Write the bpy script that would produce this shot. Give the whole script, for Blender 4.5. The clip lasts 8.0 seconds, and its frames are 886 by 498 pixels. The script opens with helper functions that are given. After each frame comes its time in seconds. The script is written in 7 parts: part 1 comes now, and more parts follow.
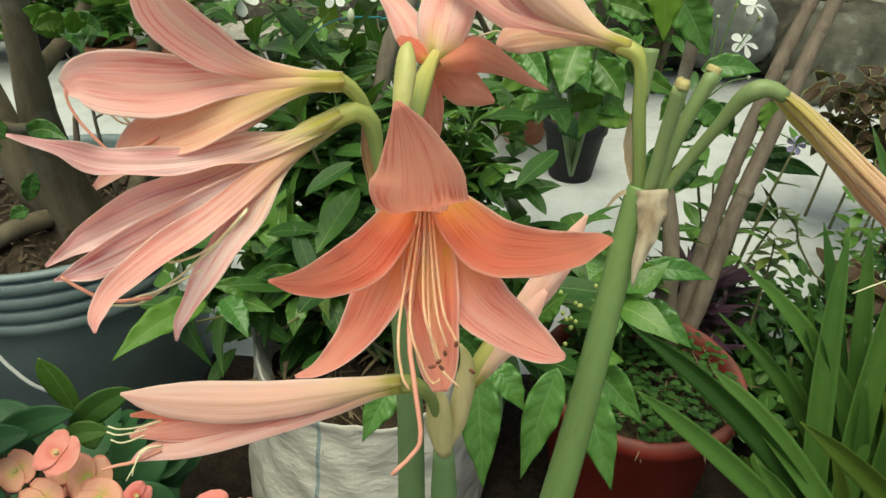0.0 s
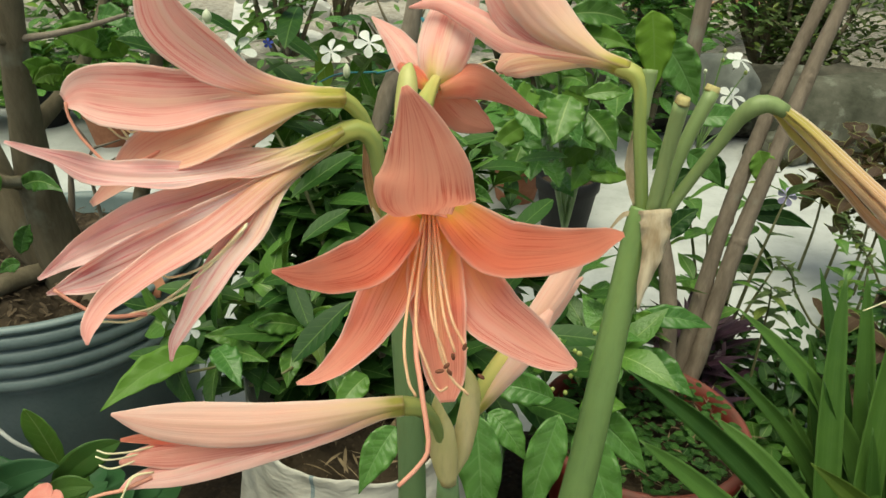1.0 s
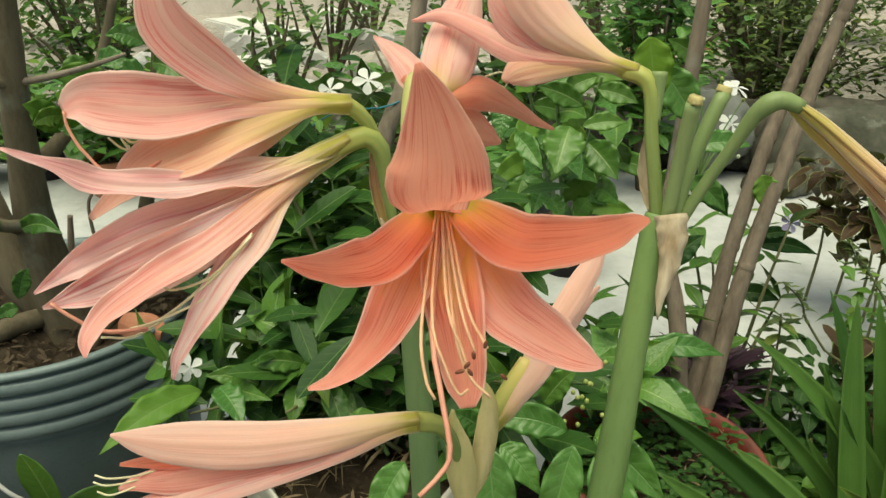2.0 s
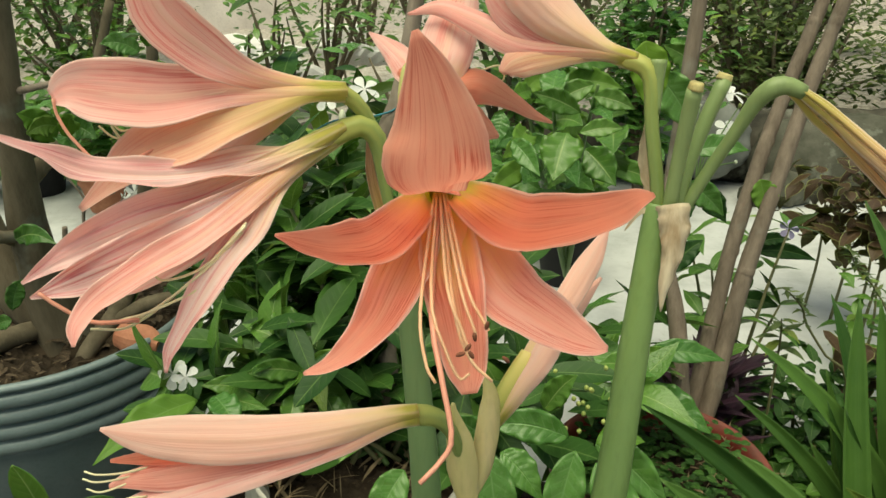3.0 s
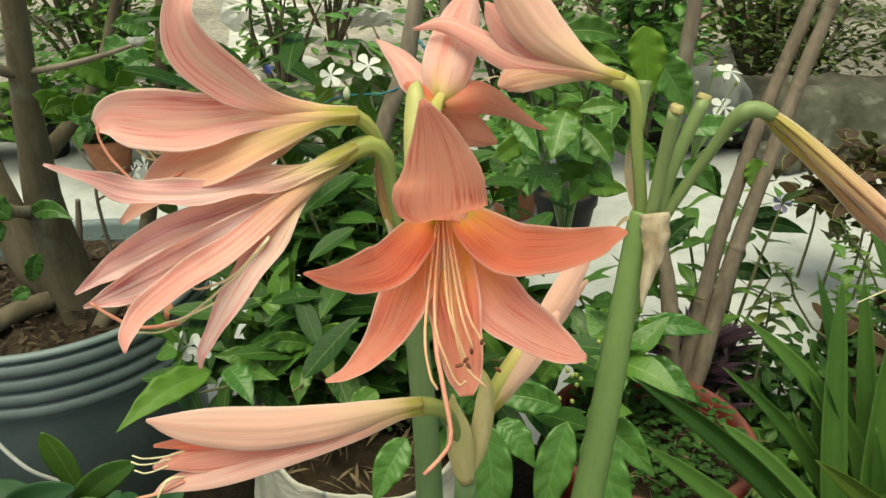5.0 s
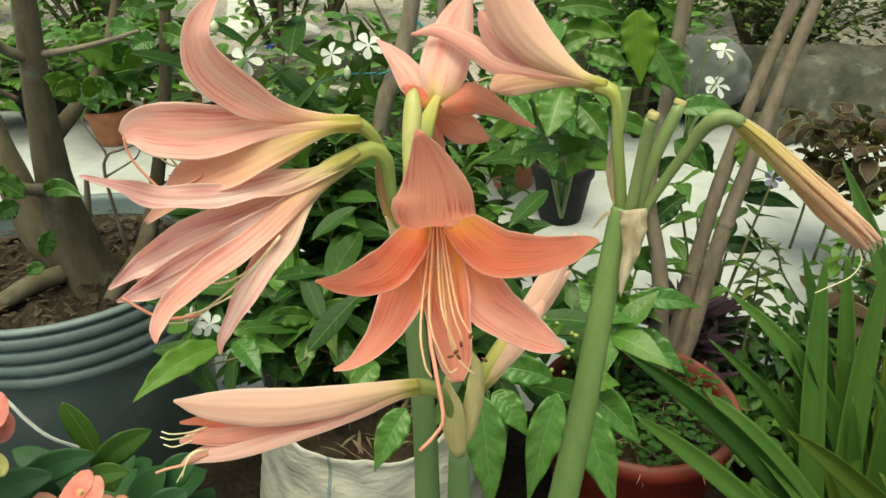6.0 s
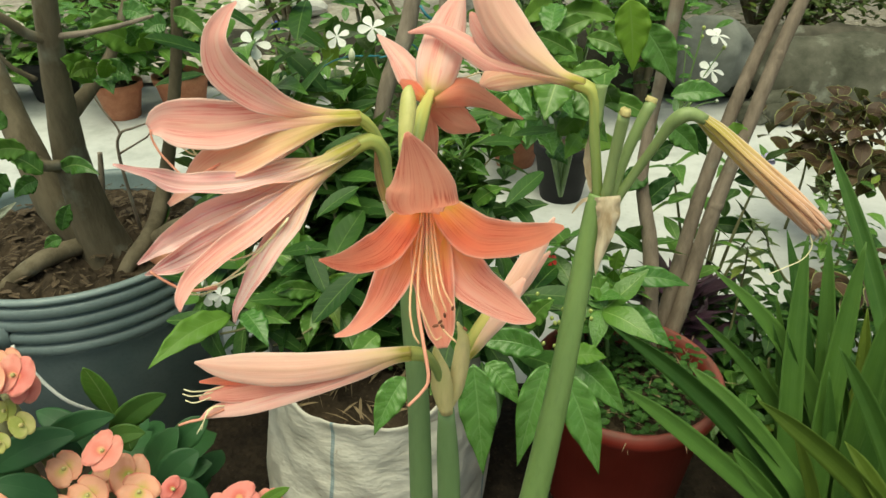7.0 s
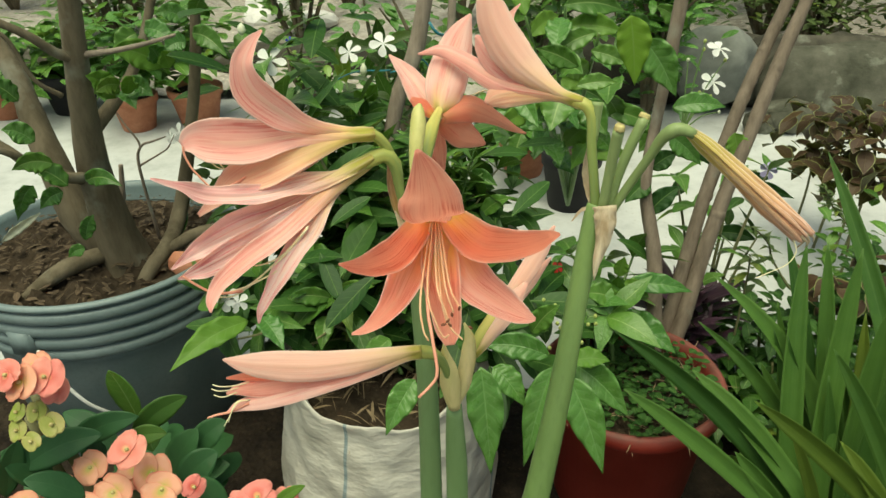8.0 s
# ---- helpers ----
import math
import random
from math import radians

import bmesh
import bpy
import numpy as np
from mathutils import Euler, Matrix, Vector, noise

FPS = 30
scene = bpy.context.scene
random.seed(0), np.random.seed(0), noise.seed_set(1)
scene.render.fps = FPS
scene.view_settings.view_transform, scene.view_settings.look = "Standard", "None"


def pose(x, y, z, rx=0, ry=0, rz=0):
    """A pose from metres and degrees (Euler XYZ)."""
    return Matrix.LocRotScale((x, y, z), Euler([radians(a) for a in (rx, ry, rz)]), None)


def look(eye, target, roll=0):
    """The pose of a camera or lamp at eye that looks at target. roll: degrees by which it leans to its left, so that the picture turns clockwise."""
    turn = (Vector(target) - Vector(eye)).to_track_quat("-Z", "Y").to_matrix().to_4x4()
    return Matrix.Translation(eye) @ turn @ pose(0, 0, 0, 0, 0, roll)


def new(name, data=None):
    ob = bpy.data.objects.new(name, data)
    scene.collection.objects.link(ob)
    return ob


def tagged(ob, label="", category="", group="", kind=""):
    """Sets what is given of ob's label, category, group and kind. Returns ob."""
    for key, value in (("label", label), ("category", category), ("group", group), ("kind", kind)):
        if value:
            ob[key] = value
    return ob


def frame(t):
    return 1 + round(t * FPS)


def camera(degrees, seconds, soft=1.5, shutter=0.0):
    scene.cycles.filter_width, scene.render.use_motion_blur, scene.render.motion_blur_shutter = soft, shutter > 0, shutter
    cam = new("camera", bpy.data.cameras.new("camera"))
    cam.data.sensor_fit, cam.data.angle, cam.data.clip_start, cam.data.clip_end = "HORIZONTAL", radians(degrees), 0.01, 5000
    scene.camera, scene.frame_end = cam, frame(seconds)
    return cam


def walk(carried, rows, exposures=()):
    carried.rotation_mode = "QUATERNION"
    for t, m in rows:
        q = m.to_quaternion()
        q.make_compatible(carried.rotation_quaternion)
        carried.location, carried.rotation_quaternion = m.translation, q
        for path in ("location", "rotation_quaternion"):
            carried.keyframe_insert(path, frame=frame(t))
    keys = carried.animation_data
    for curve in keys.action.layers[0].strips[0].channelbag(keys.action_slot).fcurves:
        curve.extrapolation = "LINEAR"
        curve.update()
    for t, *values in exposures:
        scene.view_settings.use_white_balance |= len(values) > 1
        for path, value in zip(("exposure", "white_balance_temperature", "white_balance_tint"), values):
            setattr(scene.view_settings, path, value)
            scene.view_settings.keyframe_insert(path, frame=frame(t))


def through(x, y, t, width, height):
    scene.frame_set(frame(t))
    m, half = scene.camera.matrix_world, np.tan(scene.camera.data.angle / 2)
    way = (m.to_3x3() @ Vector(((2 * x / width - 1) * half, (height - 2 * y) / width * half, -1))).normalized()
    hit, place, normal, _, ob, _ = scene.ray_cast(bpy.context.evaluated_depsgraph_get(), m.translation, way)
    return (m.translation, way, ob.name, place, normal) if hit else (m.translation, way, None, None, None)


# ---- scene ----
cam = camera(63.0, 8.0)
PATH = [
    (0, (0.0470, 0.0214, 0.8929), (-0.0520, 1.7015, -0.1864), 1.4),
    (0.5, (0.0420, 0.0163, 0.8785), (-0.0470, 1.7485, -0.1183), 1.4),
    (1, (0.0430, 0.0152, 0.8705), (-0.0440, 1.7895, -0.0493), 1.2),
    (1.5, (0.0390, 0.0169, 0.8612), (-0.0530, 1.8227, 0.0076), 0.3),
    (3, (0.0370, 0.0197, 0.8376), (-0.0460, 1.8663, 0.0732), -0.8),
    (3.5, (0.0360, 0.0212, 0.8485), (-0.0510, 1.8425, 0.0260), -0.6),
    (4, (0.0350, 0.0148, 0.8605), (-0.0330, 1.8283, 0.0189), -0.6),
    (4.5, (0.0370, 0.0042, 0.8640), (-0.0500, 1.8094, 0.0064), -0.6),
    (5.8, (0.0400, -0.0186, 0.8955), (-0.0410, 1.7515, -0.0319), -0.4),
    (6, (0.0420, -0.0259, 0.9015), (-0.0430, 1.7292, -0.0540), -0.5),
    (6.5, (0.0490, -0.0440, 0.9162), (-0.0300, 1.6962, -0.0665), -0.3),
    (7, (0.0520, -0.0618, 0.9258), (-0.0450, 1.6586, -0.0895), -0.1),
    (7.5, (0.0550, -0.0784, 0.9372), (-0.0370, 1.6472, -0.0698), 0.0),
    (8, (0.0550, -0.0910, 0.9410), (-0.0700, 1.6406, -0.0527), -0.7),
]
walk(cam, [(t, look(eye, target, roll)) for t, eye, target, roll in PATH], [(0.0, -0.42, 7100, -8), (1.5, -0.40, 7450, -8), (3.0, -0.38, 7650, -8), (4.5, -0.38, 7650, -8), (6.0, -0.28, 7550, -11), (8.0, -0.29, 7550, -11)])


# ---- world and light ----
SUN_ELEVATION, SUN_TURN = 74.0, 205.0
world = bpy.data.worlds.new("world")
scene.world = world
world.use_nodes = True
sky = world.node_tree.nodes.new("ShaderNodeTexSky")
sky.sky_type, sky.sun_disc = "NISHITA", False
sky.sun_elevation, sky.sun_rotation = radians(SUN_ELEVATION), radians(SUN_TURN)
sky.dust_density, sky.air_density, sky.ozone_density = 4.0, 1.0, 1.0
world.node_tree.links.new(sky.outputs[0], world.node_tree.nodes["Background"].inputs[0])
world.node_tree.nodes["Background"].inputs[1].default_value = 0.13
sun = new("sun", bpy.data.lights.new("sun", "SUN"))
sun.data.energy, sun.data.angle, sun.data.color = 4.3, radians(60), (1.0, 0.95, 0.87)
az = radians(SUN_TURN)
sun.matrix_world = look((0, 0, 0), (-math.sin(az) * math.cos(radians(SUN_ELEVATION)), -math.cos(az) * math.cos(radians(SUN_ELEVATION)), -math.sin(radians(SUN_ELEVATION))))


# ---- materials ----
class Nodes:
    """A small helper to write node trees."""

    def __init__(self, name):
        self.mat = bpy.data.materials.new(name)
        self.mat.use_nodes = True
        self.tree = self.mat.node_tree
        self.bsdf = self.tree.nodes["Principled BSDF"]
        self.out = self.tree.nodes["Material Output"]

    def node(self, kind, *ins, **props):
        n = self.tree.nodes.new("ShaderNode" + kind)
        for k, v in props.items():
            if k == "operation":
                n.operation = v
            elif k == "data_type":
                n.data_type = v
            elif k == "blend_type":
                n.blend_type = v
            elif k == "feature":
                n.feature = v
            elif k == "wave_type":
                n.wave_type = v
        for i, v in enumerate(ins):
            self.put(v, n.inputs[i])
        return n

    def put(self, v, socket):
        if v is None:
            return
        if isinstance(v, bpy.types.NodeSocket):
            self.tree.links.new(v, socket)
        elif isinstance(v, bpy.types.Node):
            self.tree.links.new(v.outputs[0], socket)
        else:
            socket.default_value = v

    def math(self, op, a, b=None, c=None):
        return self.node("Math", a, b, c, operation=op).outputs[0]

    def mix(self, f, a, b, blend="MIX"):
        n = self.tree.nodes.new("ShaderNodeMix")
        n.data_type, n.blend_type = "RGBA", blend
        self.put(f, n.inputs[0])
        self.put(a, n.inputs[6])
        self.put(b, n.inputs[7])
        return n.outputs[2]

    def ramp(self, f, stops):
        n = self.tree.nodes.new("ShaderNodeValToRGB")
        self.put(f, n.inputs[0])
        els = n.color_ramp.elements
        while len(els) < len(stops):
            els.new(0.5)
        for e, (p, c) in zip(els, stops):
            e.position, e.color = p, (*c, 1.0) if len(c) == 3 else c
        return n.outputs[0]

    def band(self, f, lo, hi):
        n = self.tree.nodes.new("ShaderNodeMapRange")
        self.put(f, n.inputs[0])
        n.inputs[1].default_value, n.inputs[2].default_value = lo, hi
        return n.outputs[0]

    def noise(self, scale, detail=3.0, rough=0.55, coord=None, stretch=None):
        if coord is None:
            coord = self.node("TexCoord").outputs["Object"]
        if stretch:
            m = self.node("Mapping", coord)
            m.inputs["Scale"].default_value = stretch
            coord = m.outputs[0]
        n = self.node("TexNoise", coord)
        n.inputs["Scale"].default_value, n.inputs["Detail"].default_value, n.inputs["Roughness"].default_value = scale, detail, rough
        return n.outputs[0]

    def voronoi(self, scale, feature="F1", coord=None):
        n = self.node("TexVoronoi", coord if coord is not None else self.node("TexCoord").outputs["Object"], feature=feature)
        n.inputs["Scale"].default_value = scale
        return n

    def uv(self):
        s = self.node("SeparateXYZ", self.node("TexCoord").outputs["UV"])
        return s.outputs[0], s.outputs[1]

    def bump(self, h, strength=0.4, distance=0.002):
        n = self.tree.nodes.new("ShaderNodeBump")
        n.inputs["Strength"].default_value, n.inputs["Distance"].default_value = strength, distance
        self.put(h, n.inputs["Height"])
        return n.outputs[0]

    def finish(self, color, rough=0.6, normal=None, metal=0.0, spec=0.5, through=0.0, through_color=None):
        self.put(color if not isinstance(color, tuple) else (*color, 1.0), self.bsdf.inputs["Base Color"])
        self.put(rough, self.bsdf.inputs["Roughness"])
        self.bsdf.inputs["Metallic"].default_value = metal
        self.bsdf.inputs["Specular IOR Level"].default_value = spec
        if normal is not None:
            self.put(normal, self.bsdf.inputs["Normal"])
        if through:
            t = self.node("BsdfTranslucent", through_color if through_color is not None else color)
            m = self.node("MixShader", through, self.bsdf.outputs[0], t.outputs[0])
            self.tree.links.new(m.outputs[0], self.out.inputs[0])
        return self.mat


def petal_material(name, throat, body, tip, vein, vein_strength=0.5, stripes=10.0, midrib=(0.90, 0.62, 0.42), through=0.35, reach=0.3, start=(0.34, 0.40, 0.08), gleam=0.45, blush_colour=(0.95, 0.62, 0.50), blotch=0.30):
    """A tepal: coloured along its length, with long forking veins, streaks of blush and a pale midrib."""
    n = Nodes(name)
    u, v = n.uv()
    rnd = n.math("MULTIPLY", n.node("ObjectInfo").outputs["Random"], 37.0)
    wob = n.noise(55, 3)
    bent = n.math("ADD", u, n.math("MULTIPLY", n.math("SUBTRACT", n.noise(16, 2), 0.5), 0.10))

    def streak(across, along, detail=2.0):
        return n.noise(1.0, detail, 0.5, coord=n.node("CombineXYZ", n.math("MULTIPLY", bent, across), n.math("MULTIPLY", v, along), rnd).outputs[0])

    broad, fine, hair = streak(4.0, 0.8), streak(stripes * 1.9, 0.9), streak(stripes * 5.5, 2.0)
    half = tuple(0.45 * a + 0.55 * b for a, b in zip(throat, body))
    along = n.math("ADD", v, n.math("MULTIPLY", n.math("SUBTRACT", broad, 0.5), 0.20))
    base = n.ramp(along, [(0.0, start), (reach * 0.25, start), (reach * 0.5, throat), (reach * 0.78, half), (reach * 1.15, body), (1.0, tip)])
    across = n.math("ABSOLUTE", n.math("SUBTRACT", u, 0.5))
    past = n.band(v, reach * 0.35, reach * 1.0)
    blush = n.band(n.math("ADD", broad, n.math("MULTIPLY", n.math("SUBTRACT", n.noise(24, 3), 0.5), 0.5)), 0.42, 0.66)
    col = n.mix(n.math("MULTIPLY", n.math("MULTIPLY", blush, past), blotch), base, (*[min(1.0, 0.3 * c + 0.7 * w) for c, w in zip(body, blush_colour)], 1.0))
    line = n.band(n.math("ABSOLUTE", n.math("SUBTRACT", fine, 0.5)), 0.044, 0.010)
    veins = n.math("MULTIPLY", n.math("MAXIMUM", line, n.math("MULTIPLY", n.band(hair, 0.5, 0.75), 0.45)), n.band(n.noise(38, 3), 0.30, 0.60))
    glow = n.mix(gleam, col, (1.0, 0.74, 0.63, 1.0))
    marks = n.math("MULTIPLY", n.math("MULTIPLY", veins, past), vein_strength)
    glow = n.mix(n.math("MULTIPLY", marks, 0.8), glow, (*vein, 1.0))
    col = n.mix(marks, col, (*vein, 1.0))
    rib = n.math("MULTIPLY", n.math("SUBTRACT", 1.0, n.band(across, 0.0, 0.11)), n.math("SUBTRACT", 1.0, n.band(v, 0.45, 0.95)))
    col = n.mix(n.math("MULTIPLY", rib, 0.5), col, (*midrib, 1.0))
    col = n.mix(n.math("MULTIPLY", n.band(n.math("ADD", across, n.math("MULTIPLY", wob, 0.06)), 0.43, 0.53), 0.75), col, (0.96, 0.82, 0.75, 1.0))
    h = n.math("SUBTRACT", n.math("ADD", n.math("MULTIPLY", broad, 1.2), n.math("ADD", n.math("MULTIPLY", fine, 1.6), hair)), n.math("ADD", n.math("MULTIPLY", line, 0.35), n.math("MULTIPLY", rib, 0.3)))
    n.bsdf.inputs["Sheen Weight"].default_value, n.bsdf.inputs["Sheen Roughness"].default_value = 0.12, 0.45
    n.bsdf.inputs["Sheen Tint"].default_value = (1.0, 0.86, 0.80, 1.0)
    return n.finish(col, n.math("ADD", 0.46, n.math("MULTIPLY", wob, 0.2)), n.bump(h, 0.16, 0.0014), spec=0.25, through=through, through_color=glow)


def leaf_material(name, dark, light, vein, rough=0.34, pairs=9.0, slant=3.0, vein_strength=0.6, through=0.12, yellow=0.0, edge=None, gloss=0.34, relief=0.0013, side_veins=0.4):
    """A leaf blade with midrib and side veins, varied from leaf to leaf."""
    n = Nodes(name)
    u, v = n.uv()
    rnd = n.node("ObjectInfo").outputs["Random"]
    isl = n.node("NewGeometry").outputs["Random Per Island"]
    dark, light, vein = [tuple(0.86 * x for x in c) for c in (dark, light, vein)]
    pick = n.math("FRACT", n.math("ADD", rnd, isl))
    across = n.math("ABSOLUTE", n.math("SUBTRACT", u, 0.5))
    blot = n.noise(45, 3)
    col = n.mix(n.math("ADD", n.math("MULTIPLY", pick, 0.75), n.math("MULTIPLY", n.math("SUBTRACT", blot, 0.45), 0.6)), (*dark, 1.0), (*light, 1.0))
    if yellow:
        col = n.mix(n.math("MULTIPLY", n.band(pick, 1.0 - yellow, 1.0), 0.8), col, (0.26, 0.34, 0.05, 1.0))
    rib = n.math("SUBTRACT", 1.0, n.band(across, 0.008, 0.035))
    if pairs:
        ph = n.math("FRACT", n.math("ADD", n.math("MULTIPLY", v, pairs), n.math("MULTIPLY", across, -slant)))
        side = n.math("SUBTRACT", 1.0, n.band(n.math("ABSOLUTE", n.math("SUBTRACT", ph, 0.5)), 0.02, 0.13))
        puff = n.math("ABSOLUTE", n.math("SUBTRACT", ph, 0.5))
        inside = n.math("SUBTRACT", 1.0, n.band(across, 0.22, 0.44))
        vein_mask = n.math("MAXIMUM", rib, n.math("MULTIPLY", n.math("MULTIPLY", side, side_veins), inside))
        h = n.math("SUBTRACT", n.math("MULTIPLY", n.math("MULTIPLY", puff, 0.6), inside), n.math("MULTIPLY", rib, 0.5))
    else:
        line = n.noise(1.0, 3, coord=n.node("CombineXYZ", n.math("MULTIPLY", u, 34.0), n.math("MULTIPLY", v, 1.5), n.math("MULTIPLY", rnd, 19.0)).outputs[0])
        vein_mask = n.math("MAXIMUM", n.math("MULTIPLY", n.band(line, 0.5, 0.75), 0.5), n.band(across, 0.465, 0.495))
        h = n.math("ADD", n.math("MULTIPLY", line, 0.35), n.math("MULTIPLY", n.band(across, 0.0, 0.12), 0.5))
    col = n.mix(n.math("MULTIPLY", vein_mask, vein_strength), col, (*vein, 1.0))
    if edge:
        col = n.mix(n.math("MULTIPLY", n.band(across, 0.42, 0.48), 0.8), col, (*edge, 1.0))
    spots = n.band(n.voronoi(160).outputs["Distance"], 0.09, 0.02)
    col = n.mix(n.math("MULTIPLY", spots, 0.25), col, (0.16, 0.15, 0.05, 1.0))
    r = n.math("ADD", rough - 0.06, n.math("MULTIPLY", n.noise(70, 3), 0.2))
    h = n.math("ADD", h, n.math("MULTIPLY", n.noise(24, 2), 1.5))
    return n.finish(col, r, n.bump(h, 0.5, relief), spec=gloss, through=through, through_color=n.mix(0.5, col, (0.22, 0.36, 0.04, 1.0)))


def plain_material(name, a, b, scale=30.0, rough=0.6, bump=0.3, dist=0.001, fine=300.0, spec=0.5, stretch=None, through=0.0):
    """Two tones mixed by a coarse noise, with a fine grain."""
    n = Nodes(name)
    coarse = n.noise(scale, 4, 0.6, stretch=stretch)
    grain = n.noise(fine, 3, 0.6, stretch=stretch)
    col = n.mix(n.band(coarse, 0.32, 0.68), (*a, 1.0), (*b, 1.0))
    col = n.mix(n.math("MULTIPLY", n.band(grain, 0.5, 0.8), 0.3), col, (*[0.5 * x for x in a], 1.0))
    r = n.math("ADD", rough - 0.08, n.math("MULTIPLY", coarse, 0.16))
    return n.finish(col, r, n.bump(n.math("ADD", coarse, n.math("MULTIPLY", grain, 0.5)), bump, dist), spec=spec, through=through)


PINK = petal_material("tepal_salmon", (0.94, 0.46, 0.12), (0.98, 0.31, 0.20), (0.98, 0.42, 0.31), (0.62, 0.06, 0.04), 0.62, 8, (0.98, 0.44, 0.30), 0.72, 0.26, (0.66, 0.54, 0.07), 0.72, (0.98, 0.52, 0.40), 0.45)
PINK_DEEP = petal_material("tepal_salmon_deep", (0.90, 0.62, 0.14), (0.98, 0.36, 0.25), (0.98, 0.46, 0.36), (0.64, 0.08, 0.055), 0.62, 8, (0.98, 0.54, 0.36), 0.42, 0.34, (0.42, 0.56, 0.04), 0.68, (0.98, 0.58, 0.46), 0.5)
PINK_MID = petal_material("tepal_salmon_green_throat", (0.88, 0.78, 0.14), (0.98, 0.38, 0.27), (0.98, 0.47, 0.37), (0.66, 0.10, 0.07), 0.66, 8, (0.96, 0.72, 0.36), 0.50, 0.42, (0.50, 0.64, 0.04), 0.60, (0.98, 0.58, 0.46), 0.4)
PINK_PALE = petal_material("tepal_pale_salmon", (0.90, 0.64, 0.14), (0.98, 0.44, 0.35), (0.98, 0.53, 0.45), (0.70, 0.13, 0.10), 0.7, 8, (0.98, 0.58, 0.44), 0.42, 0.34, (0.40, 0.55, 0.05), 0.72, (0.98, 0.69, 0.61), 0.6)
PALE = petal_material("tepal_pale_pink", (0.90, 0.70, 0.34), (0.97, 0.55, 0.49), (0.97, 0.52, 0.48), (0.80, 0.22, 0.20), 0.72, 6, (0.97, 0.74, 0.56), 0.45, 0.30, (0.54, 0.54, 0.11), 0.85, (0.98, 0.83, 0.78), 0.75)
FADED = petal_material("tepal_faded", (0.90, 0.78, 0.46), (0.96, 0.65, 0.64), (0.95, 0.54, 0.55), (0.72, 0.15, 0.18), 0.80, 5, (0.96, 0.81, 0.68), 0.45, 0.38, (0.56, 0.56, 0.12), 0.85, (0.98, 0.93, 0.91), 0.95)
TAN = petal_material("tepal_tan", (0.86, 0.72, 0.28), (0.96, 0.62, 0.42), (0.97, 0.55, 0.49), (0.80, 0.26, 0.18), 0.50, 5, (0.95, 0.70, 0.44), 0.45, 0.42, (0.54, 0.54, 0.10), 0.8, (0.98, 0.80, 0.67), 0.65)
PEACH = petal_material("tepal_peach", (0.90, 0.75, 0.42), (0.97, 0.67, 0.56), (0.97, 0.61, 0.53), (0.86, 0.40, 0.32), 0.22, 7, (0.96, 0.71, 0.55), 0.45, 0.36, (0.56, 0.55, 0.11), 0.85, (0.98, 0.85, 0.78), 0.65)
CORAL = petal_material("tepal_coral_back", (0.99, 0.50, 0.36), (0.99, 0.44, 0.32), (0.99, 0.49, 0.39), (0.66, 0.09, 0.06), 0.62, 8, (0.98, 0.48, 0.34), 0.74, 0.2, (0.90, 0.50, 0.30), 0.75, (0.98, 0.62, 0.52), 0.5)
WITHER = petal_material("tepal_withered", (0.72, 0.54, 0.20), (0.88, 0.53, 0.33), (0.74, 0.42, 0.31), (0.36, 0.11, 0.05), 0.85, 3, (0.90, 0.64, 0.34), 0.24, 0.6, (0.58, 0.48, 0.12), 0.4, (0.94, 0.72, 0.52), 0.8)


def neck_material():
    """Green stalk that turns yellow and then peach towards the tepals."""
    n = Nodes("neck")
    u, v = n.uv()
    streak = n.math("SINE", n.math("ADD", n.math("MULTIPLY", u, 38.0), n.math("MULTIPLY", n.noise(40, 2), 5.0)))
    col = n.ramp(n.math("ADD", v, n.math("MULTIPLY", streak, 0.035)), [(0.0, (0.21, 0.29, 0.095)), (0.36, (0.29, 0.36, 0.11)), (0.52, (0.44, 0.47, 0.13)), (0.66, (0.56, 0.54, 0.16)), (0.84, (0.67, 0.58, 0.18)), (1.0, (0.75, 0.62, 0.23))])
    return n.finish(col, 0.42, n.bump(streak, 0.2, 0.0006), spec=0.4, through=0.15)


NECK = neck_material()
POD = plain_material("pod_green", (0.44, 0.45, 0.14), (0.62, 0.57, 0.24), 40, 0.45, 0.25, 0.0006, 300, stretch=(1, 1, 0.3))
STALK = plain_material("stalk_green", (0.15, 0.245, 0.075), (0.20, 0.31, 0.10), 35, 0.42, 0.2, 0.0005, 260, stretch=(1, 1, 0.15))
STALK_GREY = plain_material("stalk_grey_green", (0.145, 0.24, 0.095), (0.19, 0.29, 0.125), 35, 0.5, 0.2, 0.0005, 260, stretch=(1, 1, 0.12))
PEDICEL = plain_material("pedicel_green", (0.20, 0.275, 0.10), (0.27, 0.345, 0.14), 35, 0.5, 0.2, 0.0005, 260, stretch=(1, 1, 0.2))
SPATHE = plain_material("spathe_green", (0.70, 0.65, 0.28), (0.92, 0.78, 0.46), 60, 0.5, 0.3, 0.0006, 300, stretch=(1, 1, 0.2), through=0.35)
HUSK = plain_material("dry_husk", (0.44, 0.32, 0.19), (0.76, 0.66, 0.49), 130, 0.75, 0.8, 0.0012, 420, stretch=(1, 1, 0.12), through=0.2)
CUT = plain_material("cut_end", (0.62, 0.55, 0.25), (0.45, 0.36, 0.14), 300, 0.7, 0.4, 0.0005)
FILAMENT = plain_material("filament", (0.95, 0.55, 0.32), (0.96, 0.66, 0.42), 60, 0.45, 0.1, 0.0003, through=0.2)
